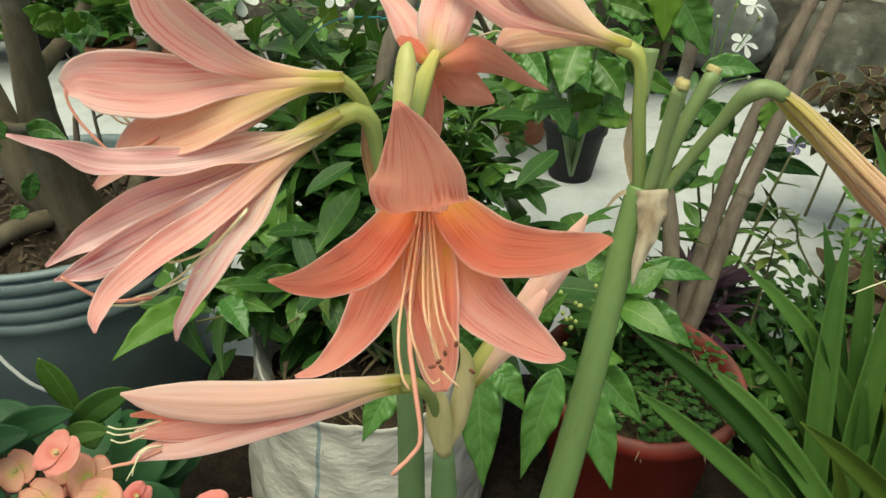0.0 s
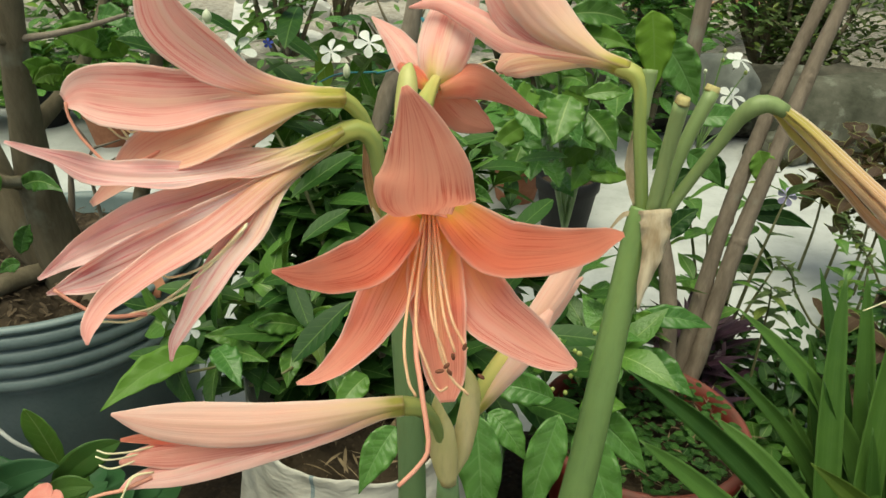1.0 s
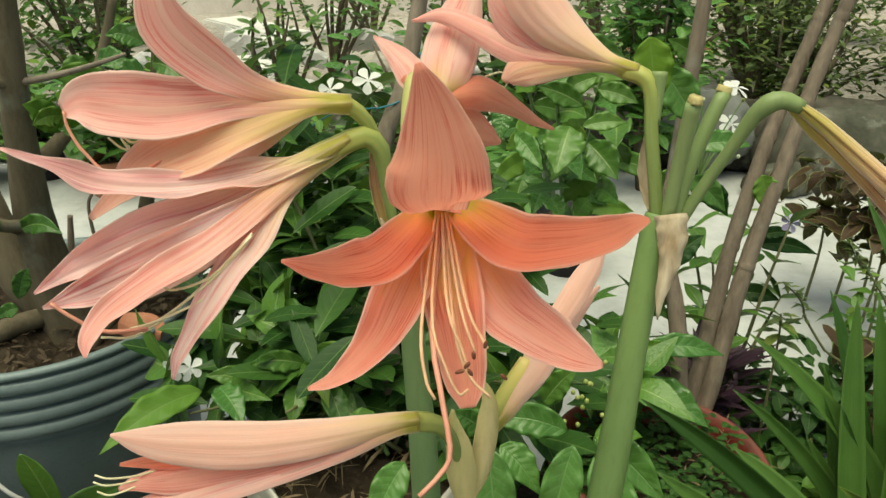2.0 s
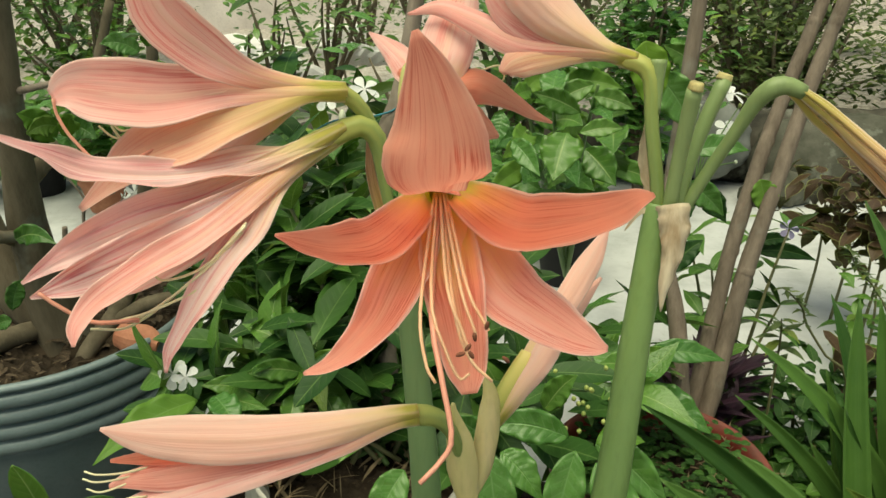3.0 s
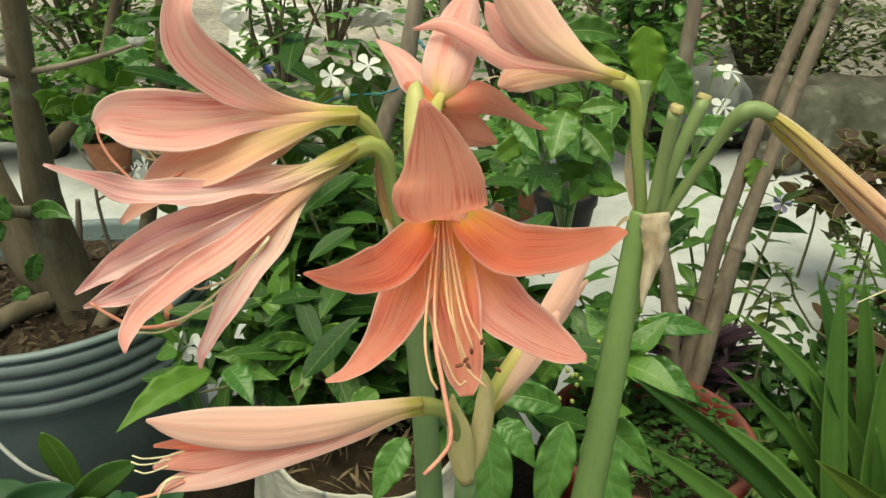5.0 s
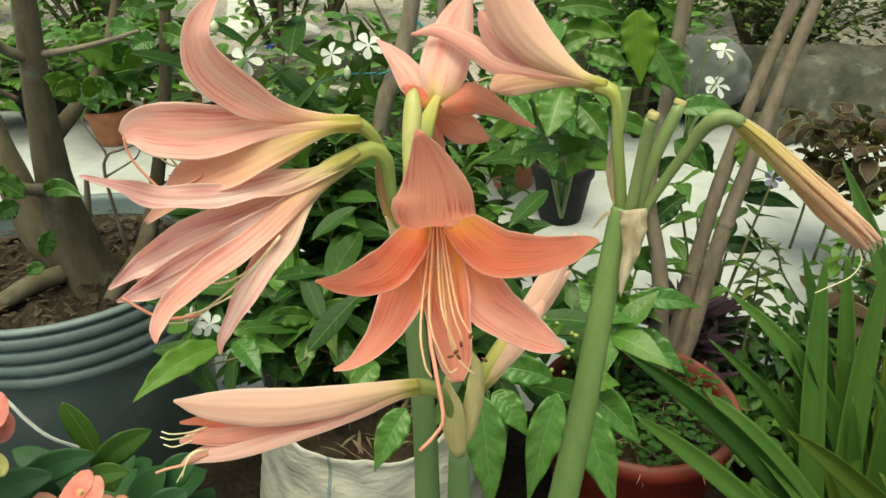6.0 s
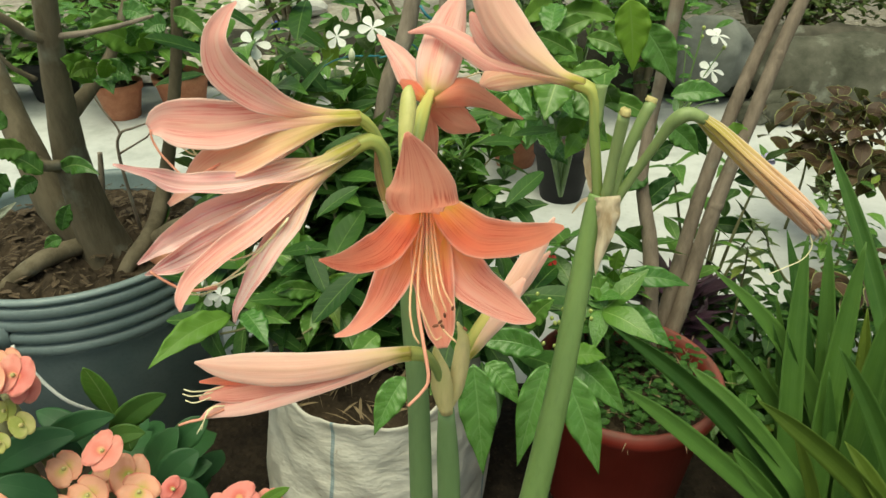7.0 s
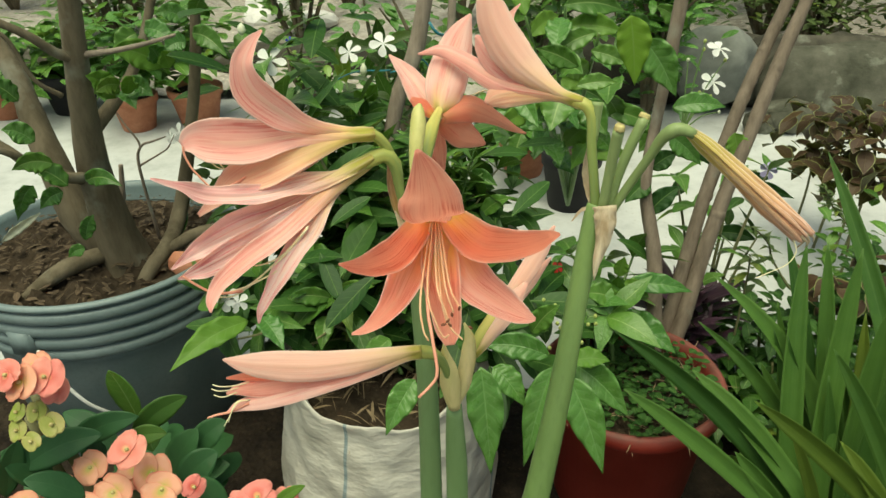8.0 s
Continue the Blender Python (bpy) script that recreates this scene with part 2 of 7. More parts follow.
THROAT = plain_material("throat_green", (0.50, 0.60, 0.07), (0.72, 0.72, 0.12), 60, 0.5, 0.2, 0.0004, through=0.4)
STYLE = plain_material("style_pink", (0.84, 0.36, 0.26), (0.88, 0.44, 0.32), 60, 0.45, 0.1, 0.0003, through=0.2)
CREAM = plain_material("stamen_cream", (0.78, 0.72, 0.42), (0.86, 0.80, 0.55), 90, 0.5, 0.1, 0.0003)
ANTHER = plain_material("anther_brown", (0.16, 0.05, 0.03), (0.26, 0.10, 0.05), 200, 0.8, 0.4, 0.0004)



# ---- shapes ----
# Camera viewpoint; blades given no face of their own turn towards it.
CAMERA_SIDE = Vector((0.045, 0.0, 0.90))


def thing(name, at, label, category, group="", kind=""):
    """A top-level thing: an empty at its base."""
    ob = new(name)
    ob.empty_display_size = 0.02
    ob.location = at
    return tagged(ob, label, category, group, kind)




def adopt(ob, parent):
    """Parents ob, whose own place is in the world's measure."""
    ob.parent = parent
    root = parent
    while root.parent:
        root = root.parent
    if parent is root:
        ob.matrix_parent_inverse = Matrix.Translation(root.location).inverted()
    else:
        ob.matrix_parent_inverse = Matrix.Identity(4)
    return ob


def mesh_of(bm, name, material, smooth=True):
    me = bpy.data.meshes.new(name)
    bm.normal_update()
    bm.to_mesh(me)
    bm.free()
    me.materials.append(material)
    if smooth:
        rims = np.zeros(len(me.polygons), dtype=bool)
        me.polygons.foreach_get("select", rims)
        me.polygons.foreach_set("use_smooth", ~rims)
    return me


def part(name, bm, material, parent, label="", smooth=True):
    """One mesh object, in the world's measure, under a thing or a part."""
    ob = adopt(new(name, mesh_of(bm, name, material, smooth)), parent)
    return tagged(ob, label)


def spline(pts, n):
    """n + 1 points of a smooth curve through the tuples pts."""
    p = [np.array(q, float) for q in pts]
    p = [2 * p[0] - p[1], *p, 2 * p[-1] - p[-2]]
    out, segs = [], len(p) - 3
    for k in range(n + 1):
        s = min(k / n * segs, segs - 1e-6)
        i, f = int(s), s - int(s)
        a, b, c, d = p[i:i + 4]
        out.append(0.5 * (2 * b + (c - a) * f + (2 * a - 5 * b + 4 * c - d) * f * f + (3 * b - a - 3 * c + d) * f ** 3))
    return out


def tube(bm, pts, n=12, seg=8, flat=1.0, cap=True, bumpy=0.0, face=None):
    """A round rod through (x, y, z, radius) points."""
    rows = spline(pts, n)
    rings, side = [], None
    uvl = bm.loops.layers.uv.verify()
    for k, q in enumerate(rows):
        c = Vector(q[:3])
        a, b = rows[max(k - 1, 0)], rows[min(k + 1, n)]
        d = Vector(b[:3] - a[:3]).normalized()
        if side is None:
            side = d.cross(face if face else Vector((0.3, 1, 0.2))).normalized()
        side = (side - d * side.dot(d)).normalized()
        up = side.cross(d)
        r = max(q[3], 0.0002)
        ring = []
        for i in range(seg):
            an = 2 * math.pi * i / seg
            w = 1 + (bumpy * noise.noise(c * 40 + Vector((i * 1.7, 0, 0))) if bumpy else 0)
            ring.append(bm.verts.new(c + (side * math.cos(an) + up * math.sin(an) * flat) * r * w))
        rings.append(ring)
    for k in range(n):
        for i in range(seg):
            j = (i + 1) % seg
            f = bm.faces.new((rings[k][i], rings[k][j], rings[k + 1][j], rings[k + 1][i]))
            for l, (uu, vv) in zip(f.loops, ((i, k), (i + 1, k), (i + 1, k + 1), (i, k + 1))):
                l[uvl].uv = (uu / seg, vv / n)
    if cap:
        bm.faces.new(rings[0][::-1])
        bm.faces.new(rings[-1])
    return bm


def rod(name, pts, material, parent, n=12, seg=8, flat=1.0, label="", bumpy=0.0):
    return part(name, tube(bmesh.new(), pts, n, seg, flat, True, bumpy), material, parent, label)


def blade(pts, turn=0.0, cup=0.25, ruffle=0.0, nv=16, nu=8, thick=0.0006, face=None, fold=0.0, seed=0.0, wrap=None, pleat=0.0, ragged=0.0):
    """A tepal or leaf blade with two faces and an edge, through (x, y, z, half width) points."""
    bm = bmesh.new()
    rows = spline(pts, nv)
    uvl = bm.loops.layers.uv.verify()
    grid = ([], [])
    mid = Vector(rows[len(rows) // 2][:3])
    look_at = (Vector(face) if face else (CAMERA_SIDE - mid)).normalized()
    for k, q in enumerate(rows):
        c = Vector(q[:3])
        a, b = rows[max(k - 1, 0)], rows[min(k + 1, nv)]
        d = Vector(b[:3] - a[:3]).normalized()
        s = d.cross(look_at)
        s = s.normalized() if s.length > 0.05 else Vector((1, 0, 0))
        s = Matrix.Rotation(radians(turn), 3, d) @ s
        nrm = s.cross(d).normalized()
        w = max(q[3], 0.0003)
        for g in grid:
            g.append([])
        for i in range(nu + 1):
            u = 2 * i / nu - 1
            edge = ruffle * w * abs(u) ** 3 * math.sin(9.0 * k / nv * math.pi + (2.1 if u > 0 else 0) + seed)
            c2 = cup if wrap is None else cup + (wrap - cup) * max(0.0, 1 - 2.6 * k / nv)
            off = c2 * w * (u * u - 0.35) + edge + fold * w * abs(u) + pleat * w * (math.sin(7.5 * u + 3.1 * seed + 2.5 * k / nv) + 0.6 * math.sin(16.0 * u + 5.3 * seed - 2.0 * k / nv)) * math.sin(math.pi * k / nv)
            side = u * w * (1 - 0.12 * abs(cup) * u * u)
            if ragged:
                side *= 1 + ragged * u * u * (noise.noise(Vector((5.0 * k / nv, 3.0 * (u > 0), seed))) + 0.6 * noise.noise(Vector((16.0 * k / nv, 7.0 * (u > 0), seed))))
            t = thick * (1 - 0.8 * abs(u))
            p = c + s * side + nrm * off
            grid[0][-1].append(bm.verts.new(p + nrm * t * 0.5))
            grid[1][-1].append(bm.verts.new(p - nrm * t * 0.5))
    for side, g in enumerate(grid):
        for k in range(nv):
            for i in range(nu):
                for loop in ([(k, i), (k, i + 1), (k + 1, i + 1)], [(k, i), (k + 1, i + 1), (k + 1, i)]):
                    if side == 1:
                        loop.reverse()
                    f = bm.faces.new([g[a][b] for a, b in loop])
                    for l, (a, b) in zip(f.loops, loop):
                        l[uvl].uv = (b / nu, a / nv)
    rim = [(k, 0) for k in range(nv + 1)] + [(nv, i) for i in range(1, nu + 1)] + [(k, nu) for k in range(nv - 1, -1, -1)] + [(0, i) for i in range(nu - 1, 0, -1)]
    for (a, b), (c, d) in zip(rim, rim[1:] + rim[:1]):
        f = bm.faces.new((grid[0][a][b], grid[0][c][d], grid[1][c][d], grid[1][a][b]))
        f.select = True
        for l, (x, y) in zip(f.loops, ((a, b), (c, d), (c, d), (a, b))):
            l[uvl].uv = (y / nu, x / nv)
    return bm


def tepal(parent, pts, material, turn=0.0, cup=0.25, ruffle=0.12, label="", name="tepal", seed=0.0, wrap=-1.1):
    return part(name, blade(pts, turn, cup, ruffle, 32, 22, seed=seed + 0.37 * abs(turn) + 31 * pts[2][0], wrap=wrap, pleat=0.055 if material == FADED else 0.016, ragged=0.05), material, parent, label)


def filament(parent, pts, material=None, r=0.00062, name="stamen"):
    ob = rod(name, [(*p[:3], r * (1 - 0.3 * i / len(pts))) for i, p in enumerate(pts)], material or FILAMENT, parent, 14, 6)
    return ob


def ball(bm, at, rx, ry, rz, u=10, v=7, turn=None):
    """An ellipsoid."""
    m = Matrix.Translation(at) @ (turn.to_4x4() if turn else Matrix.Identity(4)) @ Matrix.Diagonal((rx, ry, rz, 1))
    bmesh.ops.create_uvsphere(bm, u_segments=u, v_segments=v, radius=1, matrix=m)
    return bm


def lathe(profile, at, seg=40, wob=0.0, seed=0):
    """A turned body round a vertical axis, of (radius, height) rows, closed at both ends where the radius is 0."""
    bm = bmesh.new()
    rings = []
    for r, z in profile:
        if r == 0:
            rings.append([bm.verts.new((at[0], at[1], at[2] + z))])
            continue
        ring = []
        for i in range(seg):
            a = 2 * math.pi * i / seg
            w = 1 + wob * noise.noise(Vector((math.cos(a) * 2 + seed, math.sin(a) * 2, z * 6)))
            ring.append(bm.verts.new((at[0] + r * w * math.cos(a), at[1] + r * w * math.sin(a), at[2] + z)))
        rings.append(ring)
    for a, b in zip(rings, rings[1:]):
        for i in range(seg):
            j = (i + 1) % seg
            if len(a) == 1:
                bm.faces.new((a[0], b[j], b[i]))
            elif len(b) == 1:
                bm.faces.new((a[i], a[j], b[0]))
            else:
                bm.faces.new((a[i], a[j], b[j], b[i]))
    return bm


def heap(cx, cy, z, r, rise=0.02, rough=0.012, n=26, seed=0):
    """A disc of earth with an uneven top."""
    bm = bmesh.new()
    rings = [[bm.verts.new((cx, cy, z + rise))]]
    for k in range(1, n // 2 + 1):
        f = k / (n // 2)
        rings.append([])
        for i in range(n * 2):
            a = 2 * math.pi * i / (n * 2)
            x, y = cx + r * f * math.cos(a), cy + r * f * math.sin(a)
            h = rise * (1 - f * f) + rough * noise.fractal(Vector((x * 30 + seed, y * 30, 0)), 1.0, 2.0, 4)
            rings[-1].append(bm.verts.new((x, y, z + h)))
    m = n * 2
    for i in range(m):
        bm.faces.new((rings[0][0], rings[1][i], rings[1][(i + 1) % m]))
    for a, b in zip(rings[1:], rings[2:]):
        for i in range(m):
            bm.faces.new((a[i], b[i], b[(i + 1) % m], a[(i + 1) % m]))
    return bm



# ---- leaves ----
LEAF = leaf_material("leaf_green", (0.060, 0.160, 0.026), (0.160, 0.325, 0.055), (0.40, 0.54, 0.20), 0.27, 8, 3.0, 0.62, 0.14, 0.06, side_veins=0.22, gloss=0.46)
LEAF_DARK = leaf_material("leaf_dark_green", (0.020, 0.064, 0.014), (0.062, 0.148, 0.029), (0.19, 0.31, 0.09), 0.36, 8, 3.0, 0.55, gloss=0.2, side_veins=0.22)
LEAF_BIG = leaf_material("leaf_veined_green", (0.075, 0.205, 0.042), (0.145, 0.32, 0.065), (0.26, 0.45, 0.16), 0.24, 9, 2.4, 0.6, 0.2, gloss=0.5, relief=0.0022, side_veins=0.6)
LEAF_LIME = leaf_material("leaf_lime", (0.16, 0.34, 0.05), (0.26, 0.46, 0.08), (0.34, 0.52, 0.16), 0.36, 9, 2.5, 0.5, 0.42)
# Brighter copy of LEAF_LIME with the light through the leaf put into its colour.
LEAF_LIT = leaf_material("leaf_lit_lime", (0.30, 0.52, 0.07), (0.40, 0.62, 0.10), (0.46, 0.66, 0.22), 0.40, 9, 2.5, 0.4, 0.62)
LEAF_STRAP = leaf_material("leaf_strap_green", (0.038, 0.108, 0.020), (0.100, 0.210, 0.036), (0.17, 0.29, 0.07), 0.42, 0, 0, 0.45, 0.18)
LEAF_STRAP_LIGHT = leaf_material("leaf_strap_light", (0.12, 0.21, 0.03), (0.21, 0.29, 0.045), (0.24, 0.34, 0.08), 0.40, 0, 0, 0.6, 0.25)
LEAF_SUCCULENT = leaf_material("leaf_succulent", (0.030, 0.095, 0.038), (0.055, 0.15, 0.050), (0.10, 0.20, 0.09), 0.42, 5, 2.0, 0.15, 0.12, gloss=0.25, relief=0.0004)
LEAF_PURPLE = leaf_material("leaf_purple", (0.035, 0.014, 0.030), (0.08, 0.035, 0.06), (0.10, 0.06, 0.08), 0.35, 0, 0, 0.4, 0.1)
LEAF_COLEUS = leaf_material("leaf_coleus", (0.046, 0.020, 0.014), (0.100, 0.055, 0.028), (0.17, 0.13, 0.06), 0.45, 6, 2.0, 0.4, 0.15, 0.0, (0.30, 0.34, 0.12))
LEAF_OLIVE = leaf_material("leaf_olive", (0.07, 0.115, 0.035), (0.15, 0.20, 0.07), (0.20, 0.26, 0.10), 0.5, 7, 2.0, 0.3, 0.2, 0.1)
PERI_WHITE = plain_material("white_blossom", (0.80, 0.82, 0.78), (0.90, 0.91, 0.88), 60, 0.5, 0.15, 0.0005, 400, through=0.25)
PERI_LILAC = plain_material("lilac_blossom", (0.50, 0.42, 0.74), (0.66, 0.58, 0.84), 60, 0.5, 0.15, 0.0005, 400, through=0.25)
BLUE_PETAL = plain_material("blue_blossom", (0.05, 0.08, 0.45), (0.10, 0.14, 0.55), 60, 0.5, 0.15, 0.0005, 400, through=0.2)
RED_PETAL = plain_material("red_blossom", (0.55, 0.03, 0.03), (0.70, 0.06, 0.04), 60, 0.5, 0.15, 0.0005, 400, through=0.2)
BUD_PALE = plain_material("pale_bud", (0.66, 0.70, 0.48), (0.82, 0.84, 0.68), 60, 0.5, 0.15, 0.0005, 400, through=0.15)
BERRY = plain_material("green_berry", (0.28, 0.36, 0.08), (0.45, 0.50, 0.16), 60, 0.45, 0.15, 0.0005)
TWIG = plain_material("twig", (0.13, 0.14, 0.06), (0.20, 0.19, 0.09), 60, 0.65, 0.4, 0.0008, 260, stretch=(1, 1, 0.3))
GREEN_TWIG = plain_material("green_twig", (0.09, 0.17, 0.05), (0.15, 0.24, 0.07), 60, 0.5, 0.3, 0.0006, 260, stretch=(1, 1, 0.3))

SHAPES = {
    "obovate": lambda v: 0.06 + 0.94 * math.sin(math.pi * min(v ** 1.35, 1.0)) ** 0.85 if v < 1 else 0.02,
    "ovate": lambda v: 0.04 + 0.96 * math.sin(math.pi * v ** 0.80) ** (0.85 if v < 0.42 else 1.25) if v < 1 else 0.01,
    "lance": lambda v: 0.04 + 0.96 * math.sin(math.pi * v ** 0.92) ** (1.0 if v < 0.47 else 1.35) if v < 1 else 0.01,
    "oval": lambda v: 0.05 + 0.95 * math.sin(math.pi * v ** 0.85) ** 0.75 if v < 1 else 0.04,
    "round": lambda v: 0.10 + 0.90 * math.sqrt(max(0.0, 1 - (2 * v - 1.02) ** 2)) if v < 1 else 0.10,
    "strap": lambda v: (0.75 + 0.25 * math.sin(math.pi * v)) * (1 - max(0.0, (v - 0.55) / 0.45) ** 1.7) + 0.01,
}


def leaf_mesh(name, material, shape="obovate", slim=0.38, droop=0.25, fold=0.18, wave=0.06, nv=9, nu=4, seed=0.0):
    """A leaf of length 1 along y, its upper face to z. The copies share it."""
    pts = []
    for k in range(nv + 1):
        v = k / nv
        pts.append((0.02 * math.sin(3 * v + seed), v * (1 - 0.15 * droop * v), -droop * v * v + 0.08 * v, 0.5 * slim * SHAPES[shape](v)))
    bm = bmesh.new()
    uvl = bm.loops.layers.uv.verify()
    rows = []
    for k, (x, y, z, w) in enumerate(pts):
        rows.append([])
        for i in range(nu + 1):
            u = 2 * i / nu - 1
            rows[-1].append(bm.verts.new((x + u * w, y, z + fold * abs(u) * w + wave * w * abs(u) * math.sin(k * 1.9 + (1.5 if u > 0 else 0) + seed * 3))))
    for k in range(nv):
        for i in range(nu):
            loop = [(k, i), (k, i + 1), (k + 1, i + 1), (k + 1, i)]
            f = bm.faces.new([rows[a][b] for a, b in loop])
            for l, (a, b) in zip(f.loops, loop):
                l[uvl].uv = (b / nu, a / nv)
    return mesh_of(bm, name, material)


def leaf_set(name, material, shape, slim, droops=(0.1, 0.3, 0.55), **more):
    return [leaf_mesh(name, material, shape, slim * (0.9 + 0.12 * i), d, seed=float(i), **more) for i, d in enumerate(droops)]


def leaf_pose(at, way, up, length, width=1.0):
    y = Vector(way).normalized()
    x = y.cross(Vector(up))
    x = x.normalized() if x.length > 1e-3 else Vector((1, 0, 0))
    z = x.cross(y)
    m = Matrix((x * width * length, y * length, z * length)).transposed().to_4x4()
    m.translation = at
    return m


def put_leaf(parent, mesh, at, way, up, length, width=1.0, name="leaf"):
    ob = adopt(new(name, mesh), parent)
    ob.matrix_basis = leaf_pose(at, way, up, length, width)
    return ob


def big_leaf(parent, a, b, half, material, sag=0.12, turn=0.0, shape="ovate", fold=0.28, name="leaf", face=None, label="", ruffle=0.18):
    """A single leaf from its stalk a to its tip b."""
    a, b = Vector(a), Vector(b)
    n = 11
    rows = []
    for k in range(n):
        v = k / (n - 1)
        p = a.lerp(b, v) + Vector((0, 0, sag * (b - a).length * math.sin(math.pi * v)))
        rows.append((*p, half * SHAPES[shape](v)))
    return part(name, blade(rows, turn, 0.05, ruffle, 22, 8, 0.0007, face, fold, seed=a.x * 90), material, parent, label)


class Crowd:
    """Very many small leaves joined in one mesh, each a bent blade folded along its midrib."""

    def __init__(self):
        self.v, self.f, self.uv = [], [], []

    def add(self, at, way, up, length, width, bend=0.2, fine=False):
        y = Vector(way).normalized()
        x = y.cross(Vector(up))
        x = x.normalized() if x.length > 1e-3 else Vector((1, 0, 0))
        z = x.cross(y)
        at = Vector(at)
        w = width * length * 0.5
        rows = ((0.14, 0.42), (0.32, 0.82), (0.52, 1.0), (0.70, 0.94), (0.85, 0.68), (0.95, 0.34)) if fine else ((0.25, 0.72), (0.55, 1.0), (0.82, 0.66))
        pts, uv = [(0, 0, 0)], [(0.5, 0)]
        for v, f in rows:
            sink = -bend * length * v * v
            pts += [(-w * f, v * length, sink + 0.2 * w), (0, v * length, sink), (w * f, v * length, sink + 0.2 * w)]
            uv += [(0.5 - 0.5 * f, v), (0.5, v), (0.5 + 0.5 * f, v)]
        pts.append((0, length, -bend * length))
        uv.append((0.5, 1))
        k, n = len(self.v), len(pts) - 1
        self.v += [tuple(at + x * px + y * py + z * pz) for px, py, pz in pts]
        faces = [(0, 2, 1), (0, 3, 2), (n - 3, n - 2, n), (n - 2, n - 1, n)]
        for r in range(len(rows) - 1):
            i = 1 + 3 * r
            faces += [(i, i + 1, i + 4, i + 3), (i + 1, i + 2, i + 5, i + 4)]
        self.f += [tuple(k + i for i in q) for q in faces]
        for q in faces:
            self.uv += [uv[i] for i in q]

    def mesh(self, name, material):
        me = bpy.data.meshes.new(name)
        me.from_pydata(self.v, [], self.f)
        lay = me.uv_layers.new(name="UVMap")
        lay.data.foreach_set("uv", [c for p in self.uv for c in p])
        me.materials.append(material)
        me.polygons.foreach_set("use_smooth", [True] * len(me.polygons))
        return me


def rand_way(rng, tilt=(-0.4, 0.7)):
    a = rng.uniform(0, 2 * math.pi)
    return Vector((math.cos(a), math.sin(a), rng.uniform(*tilt)))


def clothe(parent, pts, leaves, rng, step, size, spread=(0.1, 0.7), start=0.3, whorl=2, tip=5, up_bias=0.0, name="leaf"):
    """Sets leaves in pairs or whorls along a stem, and a tuft at its tip."""
    rows = spline([p[:3] for p in pts], 24)
    total = sum(np.linalg.norm(b - a) for a, b in zip(rows, rows[1:]))
    n = max(1, int(total * (1 - start) / step))
    spin = rng.uniform(0, 6)
    count = 0
    for k in range(n + 1):
        s = start + (1 - start) * k / max(n, 1)
        i = min(int(s * 24), 23)
        c = Vector(rows[i] + (rows[i + 1] - rows[i]) * (s * 24 - i))
        d = Vector(rows[i + 1] - rows[i]).normalized()
        side = d.cross(Vector((0.31, 0.9, 0.2))).normalized()
        spin += 1.57 if whorl == 2 else 2.4
        m = tip if k == n else whorl
        for j in range(m):
            an = spin + 2 * math.pi * j / m
            out = Matrix.Rotation(an, 3, d) @ side
            way = out + d * rng.uniform(*spread) + Vector((0, 0, up_bias))
            put_leaf(parent, rng.choice(leaves), c, way, d + Vector((0, 0, 0.4)), size * rng.uniform(0.65, 1.15), name=name)
            count += 1
    return count


def five_star(parent, at, face, r, material, slim=0.55, name="blossom", petals=5, cupped=-0.1, eye=None):
    """A blossom of five flat petals on a short tube, as one part."""
    f = Vector(face).normalized()
    s = f.cross(Vector((0.2, 0.1, 1))).normalized()
    bm = bmesh.new()
    at = Vector(at)
    for k in range(petals):
        d = Matrix.Rotation(2 * math.pi * k / petals + at.x * 50, 3, f) @ s
        x = d.cross(f)
        rows = []
        for v, wide in ((0.06, 0.10), (0.25, 0.30), (0.45, 0.58), (0.65, 0.78), (0.82, 0.74), (0.94, 0.48), (1.0, 0.12)):
            lift = f * r * (cupped * v * v * 2.2 + 0.10 * v)
            rows.append([bm.verts.new(at + d * v * r + lift + x * r * 0.62 * slim * (u * wide + 0.22 * v) + f * r * (0.10 * u * wide + 0.05 * u * u)) for u in (-1, 0, 1)])
        for a, b in zip(rows, rows[1:]):
            for i in (0, 1):
                bm.faces.new((a[i], a[i + 1], b[i + 1], b[i]))
    tube(bm, [(*(at - f * r * 0.9), r * 0.05), (*(at - f * r * 0.3), r * 0.07), (*(at + f * 0.01 * r), r * 0.12)], 4, 6)
    return part(name, bm, material, parent)



# ---- the amaryllis in flower ----
def flower(parent, pts, label, material=None, seg=12):
    """The green neck and tube of a flower, which carries its tepals."""
    return rod("flower", pts, material or NECK, parent, 16, seg, 1.0, label)


front = thing("amaryllis", (0.0070, 0.3012, 0.4910), "salmon-orange amaryllis in full bloom on a tall green stalk", "flower", "amaryllis stalks")
rod("stalk", [(0.062, 0.335, 0.0, 0.0095), *[(0.0150, 0.3038, 0.3301, 0.0101), (0.0140, 0.3142, 0.4761, 0.0091), (0.0130, 0.3188, 0.5805, 0.0080), (0.0090, 0.3233, 0.6485, 0.0067), (0.0050, 0.3229, 0.7031, 0.0049)]], STALK_GREY, front, 20, 14, 0.75)
# the open flower that faces the camera
open_flower = flower(front, [(0.0050, 0.3229, 0.7031, 0.0022), (0.0050, 0.3215, 0.7215, 0.0026), (0.0090, 0.3152, 0.7345, 0.0036), (0.0140, 0.3039, 0.7401, 0.0035), (0.0240, 0.2952, 0.7504, 0.0027)], "wide open salmon-orange flower with a yellow-green throat")
